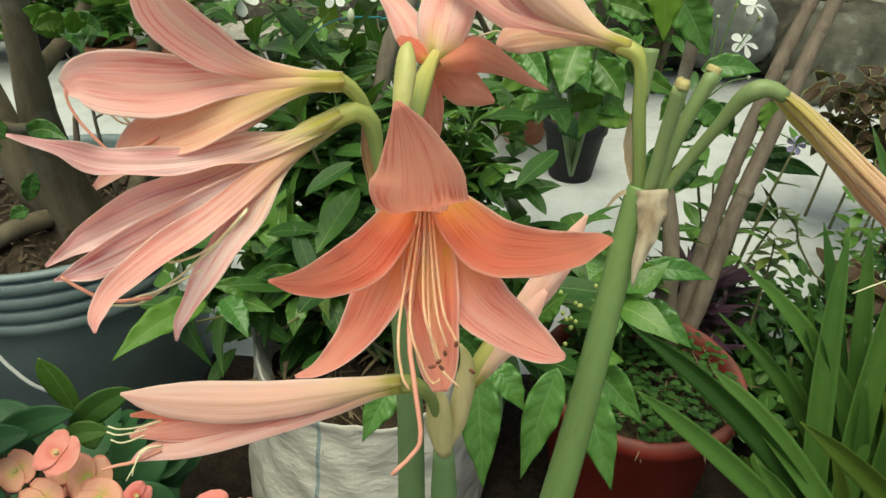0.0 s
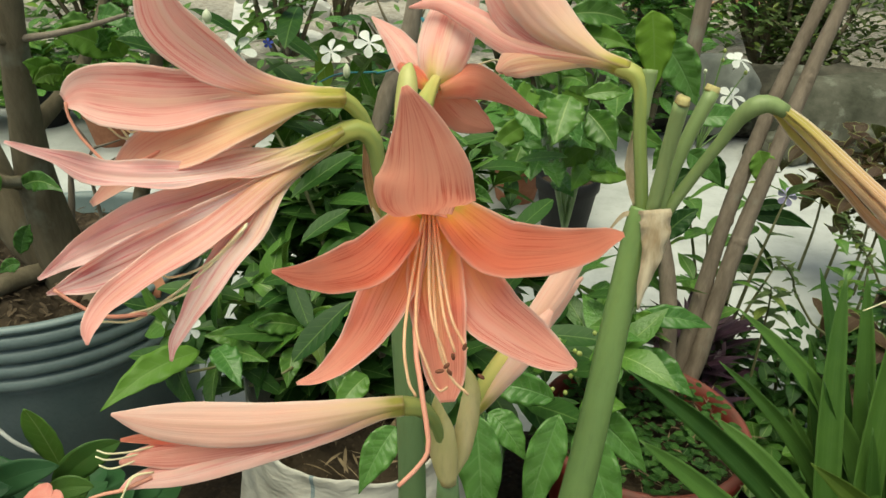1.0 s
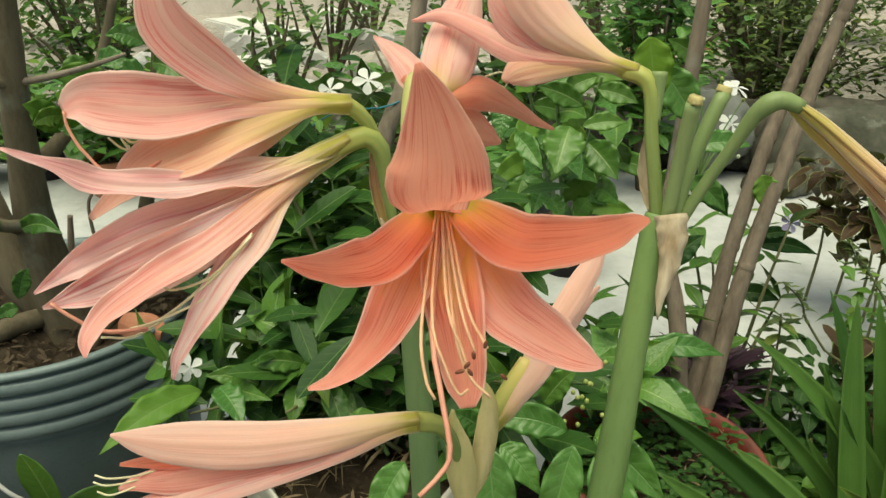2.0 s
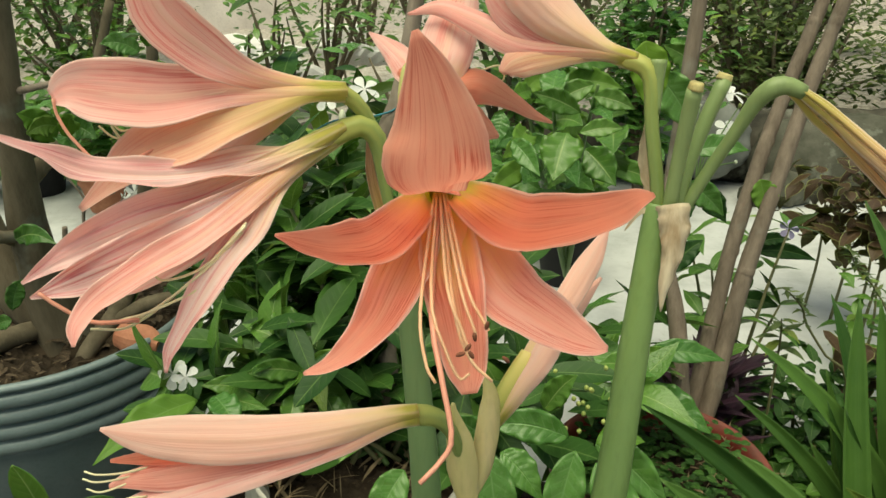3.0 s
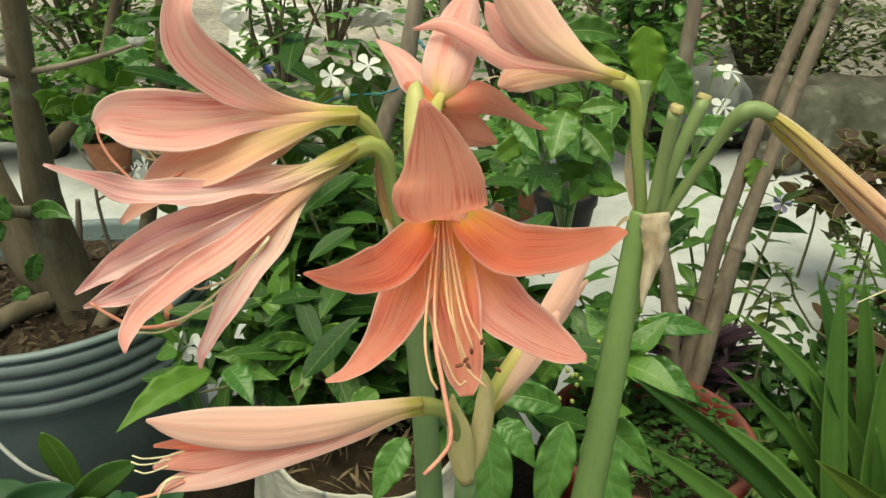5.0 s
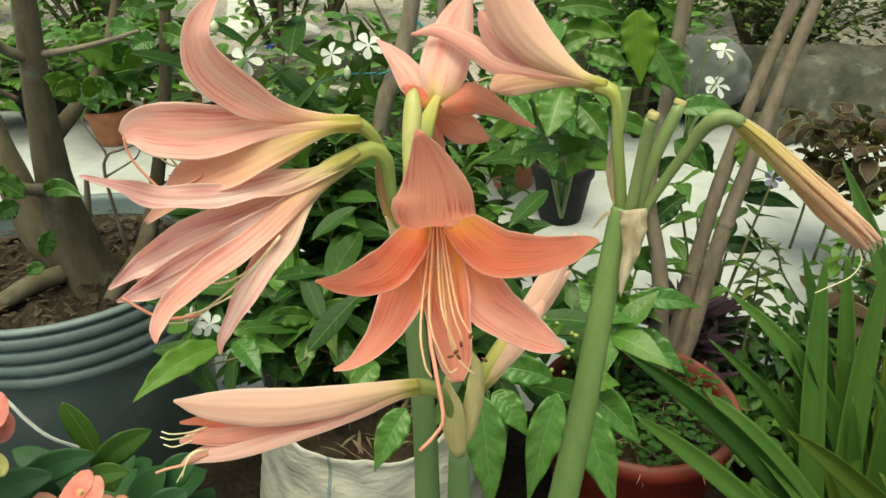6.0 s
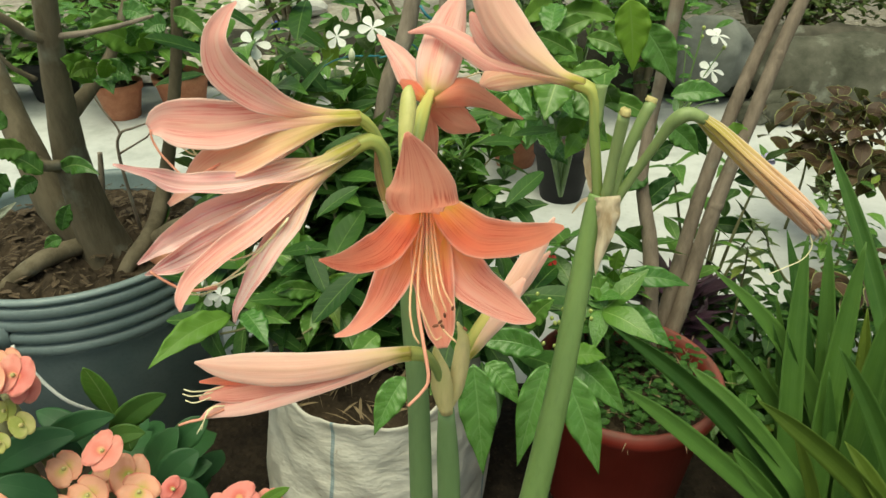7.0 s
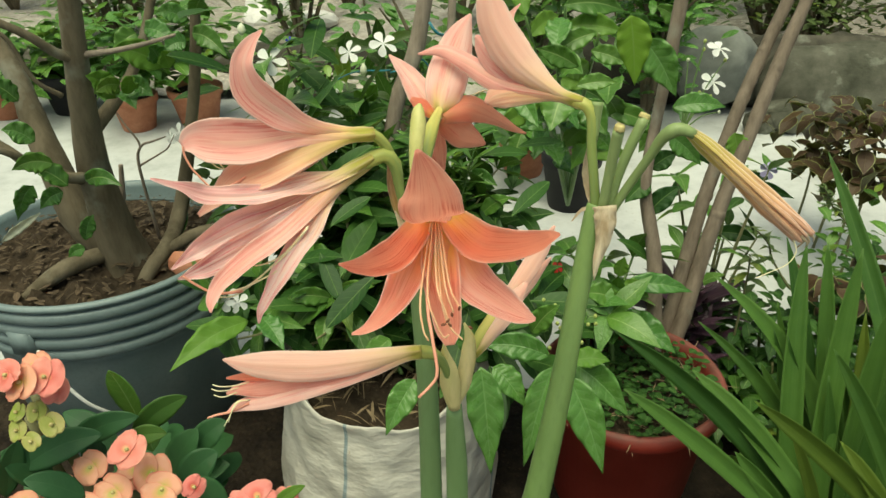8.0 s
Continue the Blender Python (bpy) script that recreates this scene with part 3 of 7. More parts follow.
part("throat", tube(bmesh.new(), [(0.0240, 0.2971, 0.7491, 0.0020), (0.0240, 0.2856, 0.7538, 0.0039), (0.0250, 0.2739, 0.7564, 0.0048), (0.0250, 0.2641, 0.7588, 0.0053)], 8, 16, 1.0, False), THROAT, open_flower, "yellow-green funnel of the throat")
# Paler coral than its neighbours, partly to put missing light into the colour.
tepal(open_flower, [(0.0230, 0.2831, 0.7572, 0.0046), (0.0240, 0.2600, 0.7612, 0.0058), (0.0250, 0.2480, 0.7640, 0.0085), (0.0252, 0.2415, 0.7690, 0.0158), (0.0256, 0.2360, 0.7760, 0.0176), (0.0267, 0.2262, 0.7890, 0.0138), (0.0250, 0.2162, 0.8059, 0.0077), (0.0220, 0.2109, 0.8188, 0.0010)], CORAL, -3, -0.08, 0.05, wrap=None)
tepal(open_flower, [(0.0210, 0.2807, 0.7545, 0.0039), (0.0160, 0.2583, 0.7536, 0.0078), (0.0080, 0.2272, 0.7549, 0.0096), (0.0000, 0.2068, 0.7608, 0.0074), (-0.0060, 0.1945, 0.7666, 0.0042), (-0.0130, 0.1881, 0.7715, 0.0005)], PINK, 12, 0.25, 0.05, wrap=None)
tepal(open_flower, [(0.0290, 0.2808, 0.7555, 0.0039), (0.0370, 0.2589, 0.7575, 0.0087), (0.0510, 0.2375, 0.7565, 0.0112), (0.0650, 0.2270, 0.7610, 0.0088), (0.0780, 0.2236, 0.7655, 0.0064), (0.0850, 0.2222, 0.7697, 0.0036), (0.0900, 0.2233, 0.7706, 0.0008)], PINK, -14, 0.25, 0.05, wrap=None)
tepal(open_flower, [(0.0270, 0.2805, 0.7535, 0.0052), (0.0330, 0.2599, 0.7503, 0.0081), (0.0450, 0.2387, 0.7361, 0.0115), (0.0570, 0.2315, 0.7280, 0.0102), (0.0690, 0.2276, 0.7215, 0.0075), (0.0760, 0.2261, 0.7187, 0.0042), (0.0810, 0.2269, 0.7166, 0.0009)], PINK_PALE, -8, 0.3, 0.08, wrap=None)
tepal(open_flower, [(0.0230, 0.2805, 0.7535, 0.0052), (0.0200, 0.2597, 0.7493, 0.0075), (0.0130, 0.2342, 0.7398, 0.0102), (0.0070, 0.2207, 0.7306, 0.0077), (0.0000, 0.2100, 0.7260, 0.0049), (-0.0060, 0.2037, 0.7239, 0.0026), (-0.0130, 0.2014, 0.7222, 0.0006)], PINK_DEEP, 10, 0.3, 0.12, wrap=None)
tepal(open_flower, [(0.0250, 0.2804, 0.7525, 0.0059), (0.0270, 0.2616, 0.7481, 0.0094), (0.0300, 0.2370, 0.7384, 0.0109), (0.0330, 0.2251, 0.7259, 0.0090), (0.0350, 0.2184, 0.7137, 0.0069), (0.0360, 0.2144, 0.7072, 0.0027)], PINK_MID, 0, 0.35, 0.08, wrap=None)
for row in (
    [(0.0230, 0.2698, 0.7560, 0.0004), (0.0210, 0.2176, 0.7371, 0.0003), (0.0230, 0.2048, 0.7247, 0.0003), (0.0260, 0.2020, 0.7191, 0.0003)],
    [(0.0240, 0.2698, 0.7560, 0.0004), (0.0240, 0.2217, 0.7375, 0.0003), (0.0290, 0.2117, 0.7238, 0.0003), (0.0330, 0.2096, 0.7160, 0.0003), (0.0360, 0.2089, 0.7181, 0.0003)],
    [(0.0250, 0.2698, 0.7560, 0.0004), (0.0290, 0.2204, 0.7427, 0.0003), (0.0340, 0.2117, 0.7308, 0.0003), (0.0360, 0.2099, 0.7250, 0.0003)],
    [(0.0260, 0.2698, 0.7560, 0.0004), (0.0330, 0.2223, 0.7415, 0.0003), (0.0380, 0.2125, 0.7297, 0.0003)],
    [(0.0270, 0.2698, 0.7560, 0.0004), (0.0350, 0.2233, 0.7413, 0.0003), (0.0400, 0.2151, 0.7334, 0.0003), (0.0420, 0.2137, 0.7305, 0.0003)],
    [(0.0260, 0.2696, 0.7550, 0.0004), (0.0310, 0.2205, 0.7357, 0.0003), (0.0360, 0.2106, 0.7229, 0.0003), (0.0430, 0.2076, 0.7163, 0.0003)],
):
    filament(open_flower, row)
filament(open_flower, [(0.0250, 0.2696, 0.7550, 0.0004), (0.0240, 0.2213, 0.7345, 0.0003), (0.0280, 0.2021, 0.7201, 0.0003), (0.0310, 0.1922, 0.7073, 0.0003), (0.0280, 0.1884, 0.7018, 0.0003), (0.0220, 0.1838, 0.6974, 0.0003)], STYLE, r=0.0010, name="style")
for p, lean in (((0.0356, 0.2060, 0.7290), 30), ((0.0376, 0.2073, 0.7318), -5), ((0.0412, 0.2085, 0.7350), 10), ((0.0334, 0.2058, 0.7268), 60), ((0.0366, 0.2058, 0.7266), -25), ((0.0470, 0.2080, 0.7238), -40)):
    part("anther", ball(bmesh.new(), p, 0.0007, 0.0007, 0.0018, turn=Euler((0.3, radians(lean), 0)).to_matrix()), ANTHER, open_flower)

# the flower above, seen from its side
side_flower = flower(front, [(0.0040, 0.3273, 0.7055, 0.0015), (-0.0010, 0.3311, 0.7322, 0.0018), (-0.0040, 0.3321, 0.7543, 0.0022), (-0.0100, 0.3287, 0.7730, 0.0032), (-0.0190, 0.3260, 0.7824, 0.0038), (-0.0300, 0.3212, 0.7841, 0.0038), (-0.0400, 0.3172, 0.7847, 0.0024), (-0.0460, 0.3152, 0.7849, 0.0007)], "pink side-facing flower with a recurved upper tepal")
tepal(side_flower, [(-0.0160, 0.3223, 0.7850, 0.0024), (-0.0340, 0.3155, 0.7869, 0.0037), (-0.0530, 0.3093, 0.7929, 0.0060), (-0.0680, 0.3027, 0.8039, 0.0104), (-0.0800, 0.2976, 0.8177, 0.0105), (-0.0830, 0.2976, 0.8319, 0.0069), (-0.0790, 0.3031, 0.8422, 0.0041), (-0.0730, 0.3090, 0.8484, 0.0006)], PALE, -15, 0.35, 0.06)
tepal(side_flower, [(-0.0150, 0.3192, 0.7844, 0.0024), (-0.0350, 0.3133, 0.7852, 0.0041), (-0.0620, 0.3094, 0.7868, 0.0081), (-0.0860, 0.2993, 0.7862, 0.0139), (-0.1040, 0.2926, 0.7891, 0.0137), (-0.1150, 0.2888, 0.7907, 0.0097), (-0.1220, 0.2874, 0.7879, 0.0032)], PALE, 10, 0.3, 0.05)
tepal(side_flower, [(-0.0160, 0.3199, 0.7823, 0.0024), (-0.0320, 0.3141, 0.7841, 0.0044), (-0.0570, 0.3062, 0.7781, 0.0101), (-0.0780, 0.2982, 0.7712, 0.0134), (-0.0950, 0.2921, 0.7640, 0.0101), (-0.1080, 0.2886, 0.7533, 0.0047), (-0.1200, 0.2872, 0.7434, 0.0014)], TAN, 14, 0.3, 0.06)
tepal(side_flower, [(-0.0380, 0.3216, 0.7800, 0.0035), (-0.0610, 0.3252, 0.7694, 0.0099), (-0.0850, 0.3283, 0.7558, 0.0109), (-0.1050, 0.3292, 0.7476, 0.0081), (-0.1210, 0.3307, 0.7444, 0.0022)], PALE, -10, 0.3, 0.06)
for row in ([(-0.0760, 0.3061, 0.7771, 0.0003), (-0.0950, 0.2986, 0.7742, 0.0003), (-0.1020, 0.2955, 0.7736, 0.0003), (-0.1050, 0.2935, 0.7809, 0.0003)], [(-0.0760, 0.3058, 0.7752, 0.0003), (-0.0950, 0.2982, 0.7712, 0.0003), (-0.1040, 0.2950, 0.7706, 0.0003), (-0.1090, 0.2928, 0.7760, 0.0003)], [(-0.0760, 0.3068, 0.7750, 0.0003), (-0.0990, 0.2997, 0.7679, 0.0003), (-0.1050, 0.2965, 0.7734, 0.0003), (-0.1050, 0.2964, 0.7805, 0.0003)]):
    filament(side_flower, row, CREAM, r=0.0006)
filament(side_flower, [(-0.0800, 0.3051, 0.7702, 0.0003), (-0.1020, 0.2847, 0.7620, 0.0003), (-0.1140, 0.2840, 0.7712, 0.0003), (-0.1200, 0.2854, 0.7811, 0.0003), (-0.1210, 0.2864, 0.7880, 0.0003)], STYLE, r=0.0008, name="style")

# the half-closed flower that hangs to the side
hanging = flower(front, [(0.0040, 0.3232, 0.7051, 0.0015), (0.0000, 0.3253, 0.7270, 0.0022), (-0.0030, 0.3272, 0.7479, 0.0032), (-0.0050, 0.3272, 0.7621, 0.0043), (-0.0120, 0.3260, 0.7683, 0.0049), (-0.0230, 0.3205, 0.7650, 0.0049), (-0.0330, 0.3150, 0.7618, 0.0045), (-0.0410, 0.3103, 0.7574, 0.0028), (-0.0460, 0.3079, 0.7547, 0.0007)], "faded pink half-closed flower with long pointed tepals")
tepal(hanging, [(-0.0170, 0.3222, 0.7698, 0.0028), (-0.0330, 0.3102, 0.7634, 0.0048), (-0.0580, 0.3004, 0.7587, 0.0075), (-0.0820, 0.2843, 0.7590, 0.0066), (-0.1030, 0.2700, 0.7650, 0.0070), (-0.1160, 0.2612, 0.7744, 0.0034), (-0.1270, 0.2533, 0.7825, 0.0006)], FADED, 30, 0.35, 0.28)
tepal(hanging, [(-0.0170, 0.3191, 0.7693, 0.0028), (-0.0350, 0.3079, 0.7617, 0.0048), (-0.0680, 0.2947, 0.7464, 0.0089), (-0.0910, 0.2769, 0.7419, 0.0110), (-0.1070, 0.2612, 0.7380, 0.0072), (-0.1160, 0.2516, 0.7343, 0.0032), (-0.1230, 0.2459, 0.7301, 0.0006)], FADED, -5, 0.5, 0.26)
tepal(hanging, [(-0.0190, 0.3178, 0.7674, 0.0024), (-0.0350, 0.3092, 0.7565, 0.0045), (-0.0510, 0.2989, 0.7479, 0.0058), (-0.0720, 0.2807, 0.7403, 0.0074), (-0.0900, 0.2646, 0.7335, 0.0092), (-0.1030, 0.2510, 0.7304, 0.0071), (-0.1120, 0.2437, 0.7284, 0.0029), (-0.1180, 0.2414, 0.7267, 0.0006)], FADED, -15, 0.45, 0.28)
tepal(hanging, [(-0.0190, 0.3197, 0.7661, 0.0024), (-0.0400, 0.3050, 0.7551, 0.0045), (-0.0650, 0.2804, 0.7383, 0.0067), (-0.0820, 0.2582, 0.7314, 0.0065), (-0.0910, 0.2386, 0.7281, 0.0053), (-0.0930, 0.2250, 0.7249, 0.0034), (-0.0930, 0.2202, 0.7195, 0.0006)], PALE, 20, 0.45, 0.14)
tepal(hanging, [(-0.0190, 0.3214, 0.7639, 0.0021), (-0.0410, 0.3075, 0.7517, 0.0042), (-0.0520, 0.2871, 0.7354, 0.0075), (-0.0630, 0.2721, 0.7223, 0.0074), (-0.0730, 0.2618, 0.7066, 0.0047), (-0.0790, 0.2563, 0.6963, 0.0027), (-0.0810, 0.2542, 0.6885, 0.0007)], FADED, 25, 0.45, 0.15)
tepal(hanging, [(-0.0420, 0.3115, 0.7511, 0.0042), (-0.0670, 0.3069, 0.7326, 0.0078), (-0.0870, 0.2952, 0.7211, 0.0078), (-0.1030, 0.2839, 0.7126, 0.0049), (-0.1100, 0.2775, 0.7105, 0.0010)], PALE, 0, 0.3, 0.06)
for row in (
    [(-0.0530, 0.2855, 0.7386, 0.0003), (-0.0670, 0.2735, 0.7252, 0.0003), (-0.0790, 0.2632, 0.7236, 0.0003), (-0.0820, 0.2589, 0.7292, 0.0003)],
    [(-0.0550, 0.2849, 0.7347, 0.0003), (-0.0700, 0.2710, 0.7215, 0.0003), (-0.0880, 0.2564, 0.7114, 0.0003), (-0.0990, 0.2477, 0.7137, 0.0003), (-0.1020, 0.2443, 0.7182, 0.0003)],
    [(-0.0540, 0.2866, 0.7324, 0.0003), (-0.0670, 0.2725, 0.7182, 0.0003), (-0.0840, 0.2577, 0.7133, 0.0003), (-0.0920, 0.2516, 0.7131, 0.0003), (-0.0940, 0.2495, 0.7124, 0.0003)],
    [(-0.0530, 0.2844, 0.7378, 0.0003), (-0.0730, 0.2697, 0.7196, 0.0003), (-0.0910, 0.2550, 0.7086, 0.0003), (-0.1020, 0.2464, 0.7118, 0.0003)],
):
    filament(hanging, row, CREAM, r=0.0006)
filament(hanging, [(-0.0870, 0.2535, 0.7118, 0.0003), (-0.1000, 0.2458, 0.7149, 0.0003), (-0.1090, 0.2428, 0.7224, 0.0003), (-0.1150, 0.2417, 0.7286, 0.0003)], STYLE, r=0.0009, name="style")

# the flower that faces away, and the pods beside it
away = flower(front, [(0.0040, 0.3250, 0.7038, 0.0019), (0.0080, 0.3354, 0.7346, 0.0030), (0.0120, 0.3535, 0.7553, 0.0041), (0.0140, 0.3701, 0.7661, 0.0050), (0.0170, 0.3861, 0.7720, 0.0035), (0.0190, 0.3936, 0.7749, 0.0028)], "pink flower seen from behind with a green neck")
tepal(away, [(0.0190, 0.3909, 0.7703, 0.0024), (0.0210, 0.4029, 0.7837, 0.0135), (0.0250, 0.4211, 0.7983, 0.0153), (0.0310, 0.4426, 0.8145, 0.0107), (0.0380, 0.4554, 0.8268, 0.0012)], PALE, 0, -0.35, 0.05)
tepal(away, [(0.0170, 0.3930, 0.7710, 0.0032), (0.0050, 0.4200, 0.7763, 0.0103), (-0.0100, 0.4486, 0.7854, 0.0073), (-0.0260, 0.4718, 0.7922, 0.0009)], PALE, 15, -0.3, 0.06)
tepal(away, [(0.0150, 0.3891, 0.7715, 0.0024), (0.0060, 0.3969, 0.7765, 0.0056), (-0.0020, 0.4024, 0.7798, 0.0020)], PINK, 10, -0.3, 0.06)
tepal(away, [(0.0210, 0.3909, 0.7703, 0.0039), (0.0390, 0.4063, 0.7721, 0.0105), (0.0560, 0.4151, 0.7628, 0.0062), (0.0700, 0.4198, 0.7531, 0.0033), (0.0810, 0.4211, 0.7478, 0.0008)], CORAL, -15, -0.3, 0.06)
tepal(away, [(0.0190, 0.3926, 0.7680, 0.0040), (0.0320, 0.4040, 0.7553, 0.0114), (0.0430, 0.4099, 0.7474, 0.0075), (0.0510, 0.4142, 0.7418, 0.0013)], CORAL, -10, -0.3, 0.06)
tepal(away, [(0.0160, 0.3945, 0.7667, 0.0032), (0.0160, 0.4013, 0.7436, 0.0074), (0.0180, 0.4050, 0.7269, 0.0042), (0.0180, 0.4041, 0.7200, 0.0013)], CORAL, 0, -0.3, 0.06)
filament(away, [(0.0390, 0.4220, 0.7760, 0.0004), (0.0510, 0.4274, 0.7783, 0.0004), (0.0540, 0.4276, 0.7722, 0.0004), (0.0500, 0.4278, 0.7671, 0.0004)], CREAM, r=0.0006)
rod("pod", [(0.0040, 0.3235, 0.7070, 0.0019), (0.0060, 0.3327, 0.7441, 0.0029), (0.0070, 0.3419, 0.7661, 0.0047), (0.0080, 0.3498, 0.7791, 0.0055), (0.0080, 0.3550, 0.7874, 0.0040), (0.0090, 0.3575, 0.7911, 0.0011)], POD, front, 16, 10, 0.8, "yellow-green seed pod")
part("spathe", blade([(-0.0020, 0.3266, 0.7005, 0.0015), (-0.0040, 0.3304, 0.7202, 0.0034), (-0.0090, 0.3330, 0.7390, 0.0037), (-0.0100, 0.3343, 0.7550, 0.0025), (-0.0080, 0.3334, 0.7703, 0.0007)], 40, 0.5, 0.08), WITHER, front, "withered brown-pink bract")
part("spathe", blade([(0.0010, 0.3164, 0.7070, 0.0018), (0.0000, 0.3174, 0.7210, 0.0026), (-0.0030, 0.3185, 0.7289, 0.0014), (-0.0050, 0.3190, 0.7329, 0.0004)], -20, 0.5, 0.05), HUSK, front, "thin dry bract")

# ---- the second stalk, with a closed flower ----
low = thing("amaryllis", (0.0370, 0.2752, 0.5220), "amaryllis stalk with a closed pale salmon flower", "flower", "amaryllis stalks")
rod("stalk", [(0.082, 0.285, 0.0, 0.0085), *[(0.0370, 0.2625, 0.3955, 0.0090), (0.0370, 0.2710, 0.5276, 0.0081), (0.0360, 0.2710, 0.5781, 0.0074), (0.0350, 0.2704, 0.6166, 0.0052)]], STALK_GREY, low, 14, 14, 0.7)
part("spathe", blade([(0.0350, 0.2643, 0.6164, 0.0044), (0.0320, 0.2647, 0.6335, 0.0076), (0.0310, 0.2658, 0.6485, 0.0064), (0.0290, 0.2684, 0.6602, 0.0028), (0.0290, 0.2693, 0.6662, 0.0007)], -25, -0.6, 0.05), SPATHE, low, "pale green papery bract")
part("spathe", blade([(0.0360, 0.2664, 0.6171, 0.0029), (0.0420, 0.2698, 0.6338, 0.0058), (0.0450, 0.2745, 0.6533, 0.0061), (0.0450, 0.2783, 0.6659, 0.0039), (0.0410, 0.2806, 0.6747, 0.0007)], 30, -0.6, 0.05), SPATHE, low, "pale green papery bract")
closed = flower(low, [(0.0350, 0.2704, 0.6166, 0.0022), (0.0330, 0.2671, 0.6362, 0.0025), (0.0290, 0.2645, 0.6537, 0.0028), (0.0230, 0.2628, 0.6631, 0.0038), (0.0140, 0.2602, 0.6664, 0.0045), (0.0020, 0.2572, 0.6669, 0.0038), (-0.0080, 0.2550, 0.6652, 0.0024), (-0.0150, 0.2529, 0.6645, 0.0007)], "closed trumpet-shaped pale salmon flower")
tepal(closed, [(0.0160, 0.2558, 0.6711, 0.0031), (0.0060, 0.2537, 0.6704, 0.0041), (-0.0180, 0.2510, 0.6657, 0.0072), (-0.0450, 0.2421, 0.6670, 0.0094), (-0.0690, 0.2339, 0.6732, 0.0089), (-0.0840, 0.2295, 0.6778, 0.0055), (-0.0950, 0.2271, 0.6822, 0.0006)], PEACH, -12, -0.22, 0.04)
tepal(closed, [(0.0150, 0.2565, 0.6690, 0.0027), (0.0050, 0.2553, 0.6671, 0.0038), (-0.0170, 0.2534, 0.6613, 0.0062), (-0.0470, 0.2447, 0.6565, 0.0075), (-0.0760, 0.2373, 0.6545, 0.0068), (-0.0910, 0.2315, 0.6563, 0.0034), (-0.0980, 0.2293, 0.6546, 0.0010)], PINK_PALE, 5, -0.2, 0.05)
tepal(closed, [(0.0160, 0.2564, 0.6680, 0.0027), (0.0050, 0.2543, 0.6673, 0.0038), (-0.0200, 0.2519, 0.6575, 0.0062), (-0.0470, 0.2421, 0.6528, 0.0068), (-0.0720, 0.2335, 0.6490, 0.0064), (-0.0900, 0.2273, 0.6478, 0.0037), (-0.0970, 0.2239, 0.6453, 0.0007)], PALE, 12, -0.22, 0.05)
tepal(closed, [(-0.0200, 0.2546, 0.6622, 0.0041), (-0.0540, 0.2481, 0.6591, 0.0055), (-0.0800, 0.2411, 0.6600, 0.0041), (-0.0920, 0.2363, 0.6617, 0.0020), (-0.0980, 0.2335, 0.6631, 0.0007)], PINK, 0, 0.3, 0.05)
for row in ([(-0.0780, 0.2460, 0.6551, 0.0003), (-0.0900, 0.2330, 0.6589, 0.0003), (-0.0980, 0.2254, 0.6633, 0.0003), (-0.1030, 0.2247, 0.6654, 0.0003)], [(-0.0780, 0.2460, 0.6541, 0.0003), (-0.0910, 0.2325, 0.6570, 0.0003), (-0.0990, 0.2250, 0.6603, 0.0003), (-0.1040, 0.2243, 0.6624, 0.0003)], [(-0.0780, 0.2460, 0.6531, 0.0003), (-0.0900, 0.2322, 0.6551, 0.0003), (-0.0980, 0.2245, 0.6563, 0.0003), (-0.1030, 0.2237, 0.6584, 0.0003)],
            [(-0.0850, 0.2305, 0.6494, 0.0003), (-0.0910, 0.2249, 0.6522, 0.0003), (-0.0950, 0.2218, 0.6446, 0.0003), (-0.0990, 0.2198, 0.6378, 0.0003)], [(-0.0850, 0.2305, 0.6494, 0.0003), (-0.0900, 0.2249, 0.6522, 0.0003), (-0.0940, 0.2221, 0.6466, 0.0003), (-0.0960, 0.2202, 0.6408, 0.0003)]):
    filament(closed, row, CREAM, r=0.00046)
filament(closed, [(-0.0850, 0.2284, 0.6487, 0.0003), (-0.0950, 0.2231, 0.6464, 0.0003), (-0.1020, 0.2209, 0.6457, 0.0003), (-0.1080, 0.2197, 0.6439, 0.0003)], STYLE, r=0.0009, name="style")
behind = flower(low, [(0.0360, 0.2723, 0.6163, 0.0022), (0.0390, 0.2778, 0.6266, 0.0026), (0.0440, 0.2839, 0.6409, 0.0037), (0.0510, 0.2899, 0.6552, 0.0048), (0.0580, 0.2954, 0.6655, 0.0048), (0.0620, 0.2994, 0.6721, 0.0037)], "pale peach flower turned away behind the stalk")
tepal(behind, [(0.0470, 0.2836, 0.6460, 0.0027), (0.0560, 0.2865, 0.6597, 0.0046), (0.0660, 0.2923, 0.6720, 0.0059), (0.0730, 0.2988, 0.6822, 0.0054), (0.0800, 0.3050, 0.6905, 0.0016)], PEACH, -8, -0.5, 0.08)
tepal(behind, [(0.0540, 0.2925, 0.6589, 0.0033), (0.0660, 0.3008, 0.6749, 0.0049), (0.0780, 0.3092, 0.6919, 0.0060), (0.0890, 0.3167, 0.7090, 0.0054), (0.0970, 0.3217, 0.7234, 0.0008)], PEACH, 0, -0.35, 0.05)
tepal(behind, [(0.0540, 0.2954, 0.6585, 0.0027), (0.0680, 0.3079, 0.6678, 0.0050), (0.0820, 0.3199, 0.6813, 0.0056), (0.0970, 0.3299, 0.6950, 0.0008)], PEACH, 10, -0.35, 0.05)

